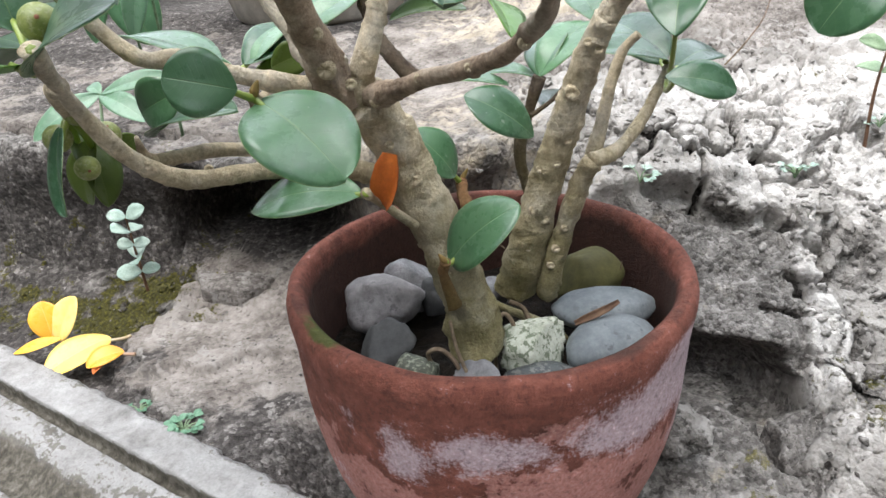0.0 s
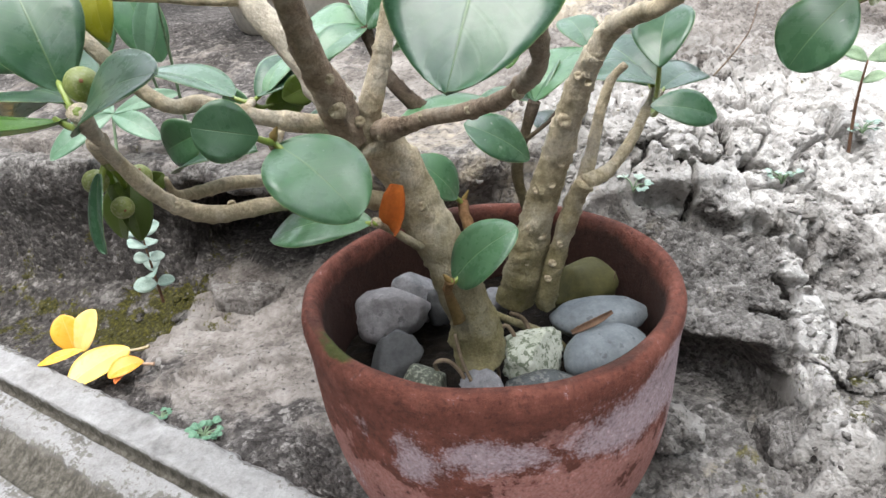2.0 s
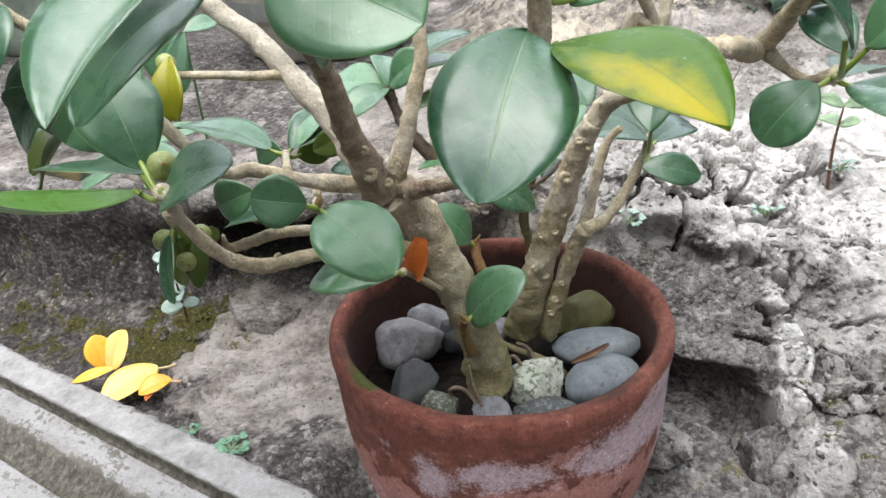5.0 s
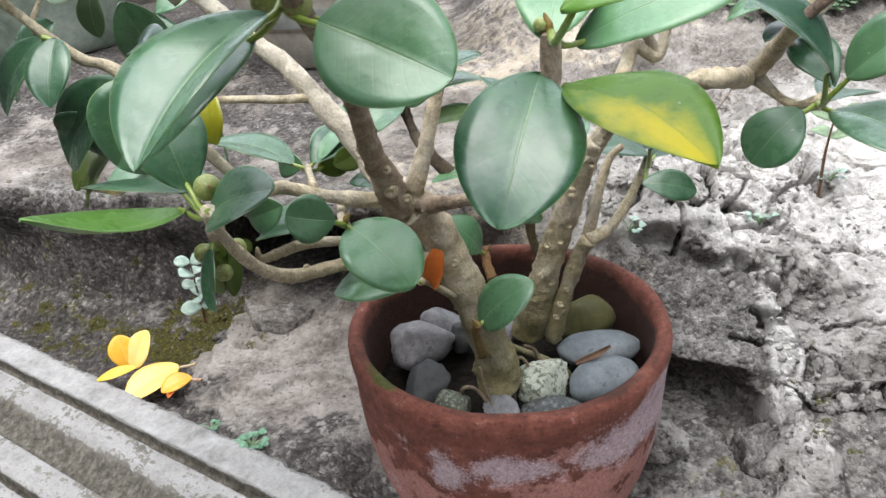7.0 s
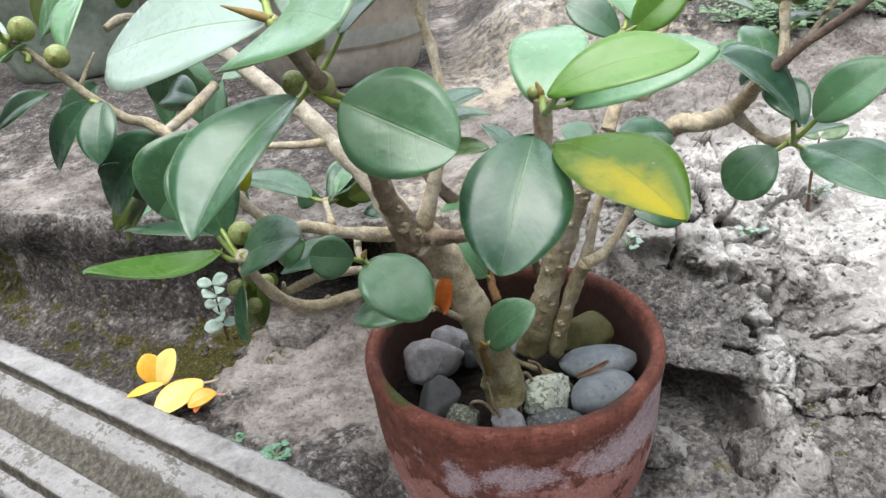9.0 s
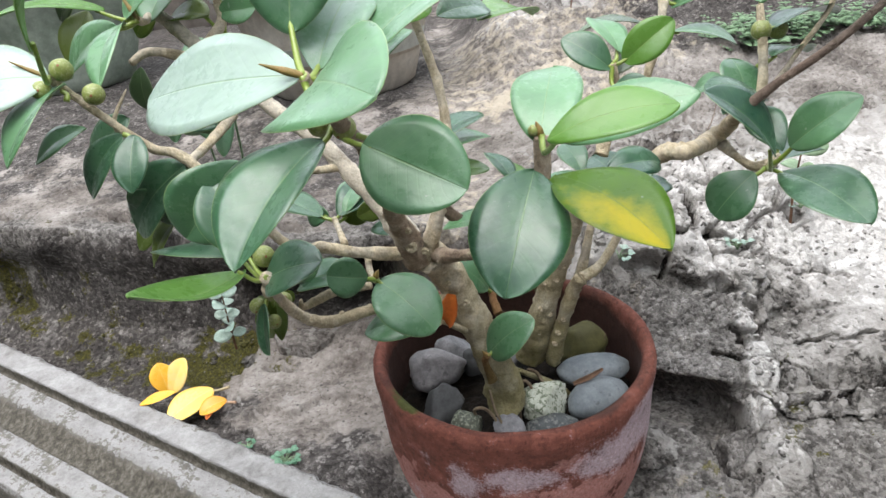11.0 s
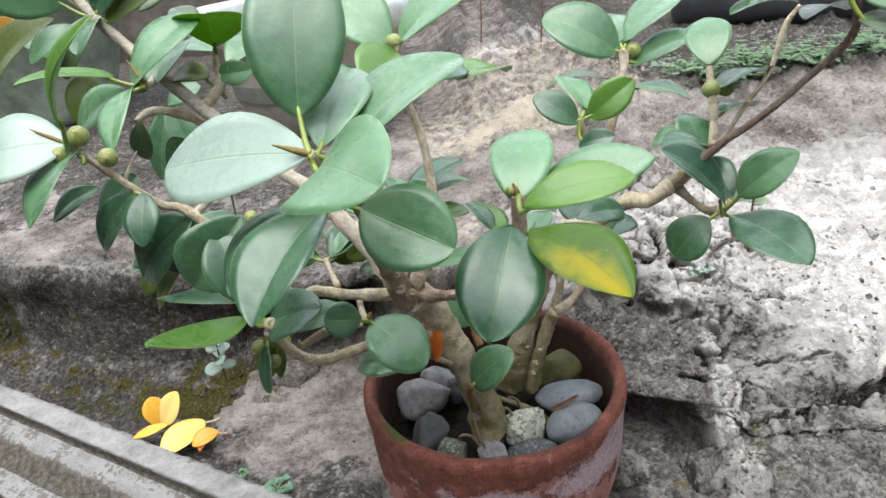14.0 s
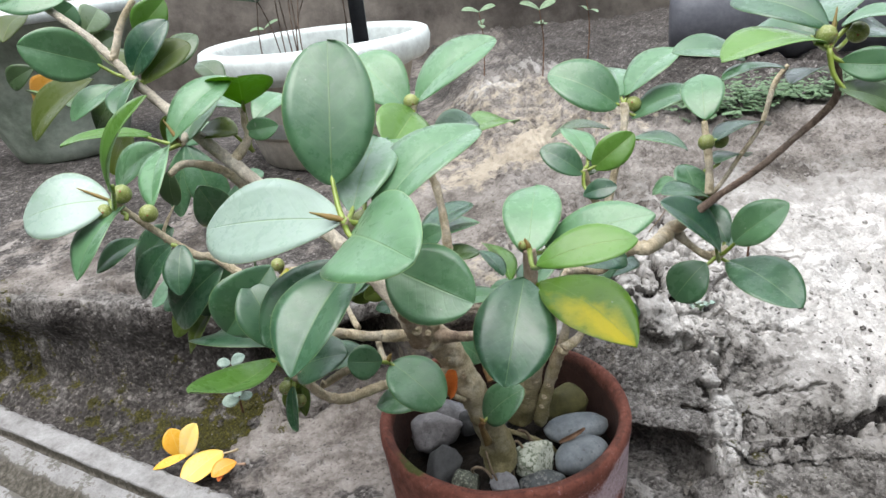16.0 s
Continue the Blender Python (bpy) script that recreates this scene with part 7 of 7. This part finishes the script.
knot((-0.0904, 0.1877, 0.1937), 0.0014)


def dry_strip(points, width, roll, thick=0.0004):
    """A dead leaf rolled along its length."""
    pts = [Vector(p) for p in points]
    verts, faces, across = [], [], 5
    for i, p in enumerate(pts):
        d = (pts[min(i + 1, len(pts) - 1)] - pts[max(i - 1, 0)]).normalized()
        side = d.cross(Vector((0, -0.55, 0.83))).normalized()
        up = side.cross(d)
        w = width * (0.35 + 0.65 * math.sin(math.pi * (0.12 + 0.80 * i / (len(pts) - 1))))
        for layer in (0, 1):
            for j in range(across):
                a = (j / (across - 1) - 0.5) * roll
                verts.append(p + side * (w * math.sin(a) / roll * 1.6) + up * (w * (1 - math.cos(a)) / roll * 1.6 - layer * thick))
    for i in range(len(pts) - 1):
        for layer in (0, 1):
            for j in range(across - 1):
                k = (i * 2 + layer) * across + j
                q = (k, k + 1, k + 1 + 2 * across, k + 2 * across)
                faces.append(q if layer else q[::-1])
        for j in (0, across - 1):
            k = i * 2 * across + j
            faces.append((k, k + across, k + 3 * across, k + 2 * across))
    return verts, faces


# withered orange leaf clinging to the trunk
def build_withered():
    v, f = dry_strip([(-0.0262, 0.2165, 0.1655), (-0.0255, 0.2150, 0.1690), (-0.0240, 0.2146, 0.1745), (-0.0228, 0.2150, 0.1800), (-0.0218, 0.2160, 0.1840)], 0.0072, 1.9)
    ob = mesh_object("withered_leaf", v, f, dry_orange)
    tagged(ob, "curled orange withered leaf clinging to the trunk", "leaf")


build_withered()


# ---- loose things on the ground ----
def fallen(base, tip, width, normal, fold, bend, seed, stalk=None, mat=None, label="fallen bright yellow leaf lying on the mortar bed"):
    ob = leaf_object("fallen_leaf", leaf_mesh(base, tip, width, normal, fold, bend, stalk, seed), mat or fallen_yellow, (0.5, 0.75, 0.15, 0.95, 0.2, 0.15, 0.4)[seed])
    return tagged(ob, label, "leaf", "fallen yellow leaves")


fallen((-0.2445, 0.3900, 0.0070), (-0.2760, 0.3590, 0.0010), 0.0285, (0.1, -0.3, 1), 0.16, 0.06, 1, (-0.2298, 0.3890, 0.0080))
fallen((-0.2850, 0.3910, 0.0050), (-0.2905, 0.3990, 0.0330), 0.0215, (0.35, -0.9, 0.30), 0.15, 0.05, 2)
fallen((-0.2815, 0.3905, 0.0060), (-0.2665, 0.4000, 0.0350), 0.0225, (-0.35, -0.9, 0.35), 0.20, 0.05, 3)
fallen((-0.2760, 0.3860, 0.0100), (-0.3080, 0.3800, 0.0050), 0.0110, (0, -0.2, 1), 0.10, 0.05, 4)
fallen((-0.2281, 0.3736, 0.0060), (-0.2485, 0.3604, 0.0040), 0.0177, (0, -0.3, 1), 0.30, 0.10, 5, (-0.2196, 0.3696, 0.0060), fallen_amber, "small fallen amber leaf on the mortar bed")
fallen((-0.2376, 0.3671, 0.0030), (-0.2409, 0.3539, 0.0030), 0.0067, (0, -0.3, 1), 0.50, 0.10, 6, None, dry_orange, "scrap of a withered orange leaf")

v, f = dry_strip([(0.0468, 0.2446, 0.0940), (0.0512, 0.2431, 0.0970), (0.0560, 0.2415, 0.1005), (0.0605, 0.2431, 0.1020), (0.0646, 0.2432, 0.1050)], 0.0040, 3.6)
curl = mesh_object("dry_leaf", v, f, dry_leaf)
tagged(curl, "curled dry brown leaf between two river stones", "leaf")


def weed(x, y, size, mat, label, count, seed, tall=0.6, stem=None):
    """A little plant: a few stems with small round leaves."""
    rnd = random.Random(seed)
    z = ground_at(x, y)
    top = empty("weed", label, "weed", "small weeds", (x, y, z))
    for k in range(count):
        a = k * 2.4 + rnd.uniform(-0.4, 0.4)
        reach, rise = size * rnd.uniform(0.35, 1.0), size * tall * rnd.uniform(0.4, 1.2)
        tipp = Vector((x + reach * math.cos(a), y + reach * math.sin(a), z + rise))
        tv, tf = tube([(x, y, z - 0.002), (x + reach * 0.4 * math.cos(a), y + reach * 0.4 * math.sin(a), z + rise * 0.7), tipp], [0.0006, 0.0005, 0.0003], 5, steps=3)
        put(mesh_object("stem", tv, tf, stem or weed_green), top)
        for s in (-1, 0, 1):
            b = a + s * 0.9
            ln = size * rnd.uniform(0.36, 0.58)
            e = tipp + Vector((ln * math.cos(b), ln * math.sin(b), ln * rnd.uniform(-0.2, 0.35)))
            lv, lf, lu = leaf_mesh(tipp, e, ln * 0.85, (rnd.uniform(-0.3, 0.3), rnd.uniform(-0.5, 0.1), 1), 0.2, 0.1, None, k, rows=5, cols=4, thick=0.0003)
            put(mesh_object("leaf", lv, lf, mat), top)
    return top


weed(-0.1650, 0.3023, 0.0095, weed_blue, 'tiny blue-green weed on the mortar bed', 13, 1, 0.42)
weed(-0.2022, 0.3272, 0.0060, weed_blue, 'tiny blue-green weed on the mortar bed', 9, 2, 0.42)
weed(0.1110, 0.3880, 0.0100, weed_pale, 'pale green sprout in a rock crevice', 4, 3, 0.50)
weed(0.2090, 0.3960, 0.0080, weed_pale, 'small pale green sprout on the lime crust', 7, 4, 0.70)
weed(0.2640, 0.4120, 0.0080, weed_pale, 'small pale green sprout on the lime crust', 6, 5, 0.70)


def sprig(points, label, pairs, size, mat, stem, seed, wide=0.5):
    """An upright shoot with leaves along it."""
    rnd = random.Random(seed)
    top = empty("seedling", label, "seedling", "seedlings", points[0])
    tv, tf = tube(points, [0.0012] + [0.001] * (len(points) - 2) + [0.0006], 6, steps=5)
    put(mesh_object("stem", tv, tf, stem), top)
    a, b = Vector(points[0 if pairs > 4 else max(0, len(points) - 2)]), Vector(points[-1])
    for k in range(pairs):
        t = 1 - k / max(1, pairs) * 0.9
        p = a.lerp(b, t)
        for s in (0, 1):
            ang = k * 1.7 + s * math.pi + rnd.uniform(-0.3, 0.3)
            ln = size * rnd.uniform(0.7, 1.1)
            e = p + Vector((ln * math.cos(ang), ln * math.sin(ang), ln * rnd.uniform(-0.1, 0.5)))
            lv, lf, lu = leaf_mesh(p, e, ln * wide, (rnd.uniform(-0.3, 0.3), rnd.uniform(-0.7, 0) - 0.9 * (wide > 0.6), 1), 0.2, 0.08, None, k + s, rows=7, cols=4, thick=0.0003)
            put(mesh_object("leaf", lv, lf, mat), top)
    return top


def four_leaved(foot, node, tips, mat, label):
    """A short stem with a few broad leaves at its head."""
    top = empty("seedling", label, "seedling", "seedlings", foot)
    mid = [(a + b) / 2 for a, b in zip(foot, node)]
    tv, tf = tube([foot, mid, node], [0.0014, 0.0012, 0.0010], 6, steps=4)
    put(mesh_object("stem", tv, tf, weed_green), top)
    for k, (tip, wide) in enumerate(tips):
        put(leaf_object("leaf", leaf_mesh(node, tip, wide, (0.1, -0.7, 0.8), 0.2, 0.08, None, k + 5, thick=0.0004), mat, 0.5), top)
    return top


sprig([(-0.2308, 0.4301, 0.0200), (-0.2309, 0.4296, 0.0459), (-0.2271, 0.4220, 0.0822)], 'pale little seedling at the foot of the step', 5, 0.0160, weed_pale, weed_stem, 11, 0.78)
sprig([(0.2570, 0.4100, 0.1000), (0.2550, 0.4095, 0.1380), (0.2560, 0.4080, 0.1670)], 'thin seedling with small green leaves on the lime crust', 2, 0.0210, weed_green, weed_stem, 12, 0.62)
strand('dried_vine', [(0.1766, 0.4450, 0.1553), (0.1909, 0.4516, 0.1675), (0.2035, 0.4589, 0.1815), (0.2103, 0.4670, 0.1975)], [0.0006, 0.0006, 0.0005, 0.0004], bark_brown, 'thin reddish dried vine rising from the crust', 'vine')
sprig([(0.190, 1.020, 0.19), (0.195, 1.020, 0.26), (0.190, 1.020, 0.31)], 'small seedling at the back of the ledge', 2, 0.030, weed_green, weed_stem, 20)
sprig([(0.100, 1.100, 0.19), (0.105, 1.100, 0.26), (0.100, 1.100, 0.31)], 'small seedling at the back of the ledge', 2, 0.030, weed_green, weed_stem, 21)
sprig([(0.300, 1.150, 0.19), (0.305, 1.150, 0.26), (0.300, 1.150, 0.31)], 'small seedling at the back of the ledge', 2, 0.030, weed_green, weed_stem, 22)
sprig([(-0.300, 1.250, 0.19), (-0.295, 1.250, 0.26), (-0.300, 1.250, 0.31)], 'small seedling at the back of the ledge', 2, 0.030, weed_green, weed_stem, 23)
four_leaved((-0.2616, 0.4866, 0.1148), (-0.2626, 0.5029, 0.1486), [((-0.3083, 0.4778, 0.1235), 0.0219), ((-0.2109, 0.5096, 0.1590), 0.0152), ((-0.2212, 0.4794, 0.1325), 0.0185), ((-0.2747, 0.5163, 0.1538), 0.0110)], leaf_mint, 'pale green broad-leaved seedling at the foot of the step')

four_leaved((-0.2050, 0.4950, 0.1150), (-0.1970, 0.4800, 0.2380), [((-0.2140, 0.4750, 0.1900), 0.0190), ((-0.1760, 0.4950, 0.2420), 0.0150)], leaf_mint, 'thin seedling with a drooping pale green leaf on the ledge')

four_leaved((-0.2750, 0.6250, 0.1300), (-0.2800, 0.6100, 0.2500), [((-0.3040, 0.5980, 0.1720), 0.0300), ((-0.2540, 0.5980, 0.1680), 0.0420), ((-0.2450, 0.6200, 0.2650), 0.0260)], leaf_green, 'young glossy green shoot with hanging leaves on the ledge')


# ---- things on the upper ledge ----
def build_bowl():
    c = (-0.161, 0.905, 0.146)
    pot = empty("plastic_planter", "wide pale planter with a thick white rim on the ledge", "planter", at=c)
    v, f = lathe([(0.0, 0.0), (0.095, 0.0), (0.104, 0.006), (0.124, 0.07), (0.140, 0.136), (0.142, 0.136), (0.135, 0.124), (0.120, 0.05), (0.0, 0.05)], c, 72)
    put(mesh_object("body", v, f, bowl_side), pot)
    v, f = lathe([(0.141, 0.132), (0.160, 0.136), (0.165, 0.142), (0.168, 0.160), (0.165, 0.170), (0.159, 0.173), (0.147, 0.171), (0.143, 0.164), (0.1335, 0.124), (0.1185, 0.052), (0.1205, 0.0525), (0.1355, 0.124), (0.141, 0.132)], c, 72)
    put(mesh_object("rim", v, f, bowl_white, label="thick white rim"), pot)
    v, f = lathe([(0.0, 0.066), (0.06, 0.068), (0.1195, 0.067), (0.1195, 0.060)], c, 48)
    put(mesh_object("soil", v, f, soil, label="dark soil inside"), pot)
    bm = bmesh.new()
    bmesh.ops.create_cube(bm, size=1)
    bmesh.ops.bevel(bm, geom=bm.edges[:], offset=0.08, segments=2, affect="EDGES")
    bmesh.ops.scale(bm, vec=(0.021, 0.021, 0.62), verts=bm.verts)
    bmesh.ops.translate(bm, vec=(-0.093, 0.885, 0.146 + 0.062 + 0.308), verts=bm.verts)
    tagged(part("plant_stake", bm, post_black), "black square stake standing in a planter", "stake")
    for k in range(9):
        rnd = random.Random(40 + k)
        x, y = c[0] + rnd.uniform(-0.09, 0.05), c[1] + rnd.uniform(-0.06, 0.08)
        h = rnd.uniform(0.22, 0.40)
        sprig([(x, y, 0.210), (x + rnd.uniform(-0.02, 0.02), y, 0.210 + h * 0.5), (x + rnd.uniform(-0.05, 0.05), y + rnd.uniform(-0.03, 0.05), 0.210 + h)], "leafy shoot growing in a pale planter", 3, 0.05, far_green, bark_brown, 60 + k)


build_bowl()


def build_tub():
    c = (-0.66, 1.13, 0.146)
    tub = empty("green_tub", "tall weathered grey-green plastic tub with a white rim", "planter", at=c)
    v, f = lathe([(0.0, 0.0), (0.086, 0.0), (0.092, 0.004), (0.098, 0.02), (0.124, 0.10), (0.164, 0.235), (0.166, 0.235), (0.157, 0.22), (0.140, 0.18), (0.0, 0.18)], c, 72)
    scallop = [(c[0] + (p[0] - c[0]) * k, c[1] + (p[1] - c[1]) * k, p[2]) for p in v for k in [1 + 0.018 * math.cos(18 * math.atan2(p[1] - c[1], p[0] - c[0]))]]
    put(mesh_object("body", scallop, f, tub_green), tub)
    v, f = lathe([(0.163, 0.230), (0.180, 0.232), (0.183, 0.245), (0.178, 0.252), (0.165, 0.252), (0.160, 0.235), (0.163, 0.230)], c, 72)
    put(mesh_object("rim", v, f, bowl_white, label="white rim"), tub)
    v, f = lathe([(0.0, 0.20), (0.146, 0.205), (0.146, 0.198)], c, 48)
    put(mesh_object("soil", v, f, soil, label="dark soil inside"), tub)
    for k in range(7):
        rnd = random.Random(80 + k)
        x, y = c[0] + rnd.uniform(-0.10, 0.10), c[1] + rnd.uniform(-0.08, 0.08)
        sprig([(x, y, c[2] + 0.20), (x + rnd.uniform(-0.03, 0.03), y, c[2] + 0.30), (x + rnd.uniform(-0.06, 0.06), y, c[2] + 0.42)], "leafy shoot growing in a green tub", 5, 0.06, far_green, bark_dark, 90 + k)


build_tub()


def build_pipe():
    p = empty("plastic_pipe", "thick dark grey plastic pipe lying on the ledge", "pipe", at=(0.46, 1.12, 0.20))
    v, f = lathe([(0.0, -0.36), (0.064, -0.36), (0.072, -0.352), (0.075, -0.338), (0.075, -0.20), (0.078, -0.198), (0.078, -0.16), (0.075, -0.158), (0.075, 0.36), (0.066, 0.36), (0.0, 0.36)], (0, 0, 0), 64)
    ob = mesh_object("pipe_body", v, f, pipe_grey)
    ob.matrix_world = Matrix.Translation((0.755, 0.922, 0.268)) @ Vector((0.912, -0.410, 0.0)).to_track_quat("Z", "Y").to_matrix().to_4x4()
    m = ob.matrix_world.copy()
    ob.parent = p
    ob.matrix_parent_inverse = Matrix.Translation(p.location).inverted()
    ob.matrix_basis = m


build_pipe()


def build_ferns():
    rnd = random.Random(5)
    CLUMPS = [(0.30 + 0.36 * (k + rnd.uniform(-0.4, 0.4)) / 22, rnd.gauss(0.712, 0.012)) for k in range(22)]
    verts, faces = [], []
    for k in range(300):
        spot = CLUMPS[k % len(CLUMPS)]
        x, y = spot[0] + rnd.gauss(0, 0.010), spot[1] + rnd.gauss(0, 0.008)
        z = ground_at(x, y)
        a, ln = rnd.uniform(0, 6.28), rnd.uniform(0.014, 0.034)
        p, e = Vector((x, y, z + rnd.uniform(0, 0.012))), Vector((x + ln * math.cos(a), y + ln * math.sin(a), z + rnd.uniform(0.006, 0.03)))
        for t in range(4):
            for s in (-1, 1):
                q = p.lerp(e, 0.25 + 0.25 * t)
                b = a + s * 1.0
                w = ln * 0.38 * (1.1 - 0.2 * t)
                lv, lf, lu = leaf_mesh(q, q + Vector((w * math.cos(b), w * math.sin(b), 0.001)), w * 0.6, (0, -0.2, 1), 0.2, 0.1, None, k, rows=3, cols=2, thick=0.0003)
                n = len(verts)
                verts += lv
                faces += [tuple(i + n for i in g) for g in lf]
    tagged(mesh_object("fern", verts, faces, fern_green), "low pale green fern growth along the ledge", "fern", kind="stuff")


build_ferns()
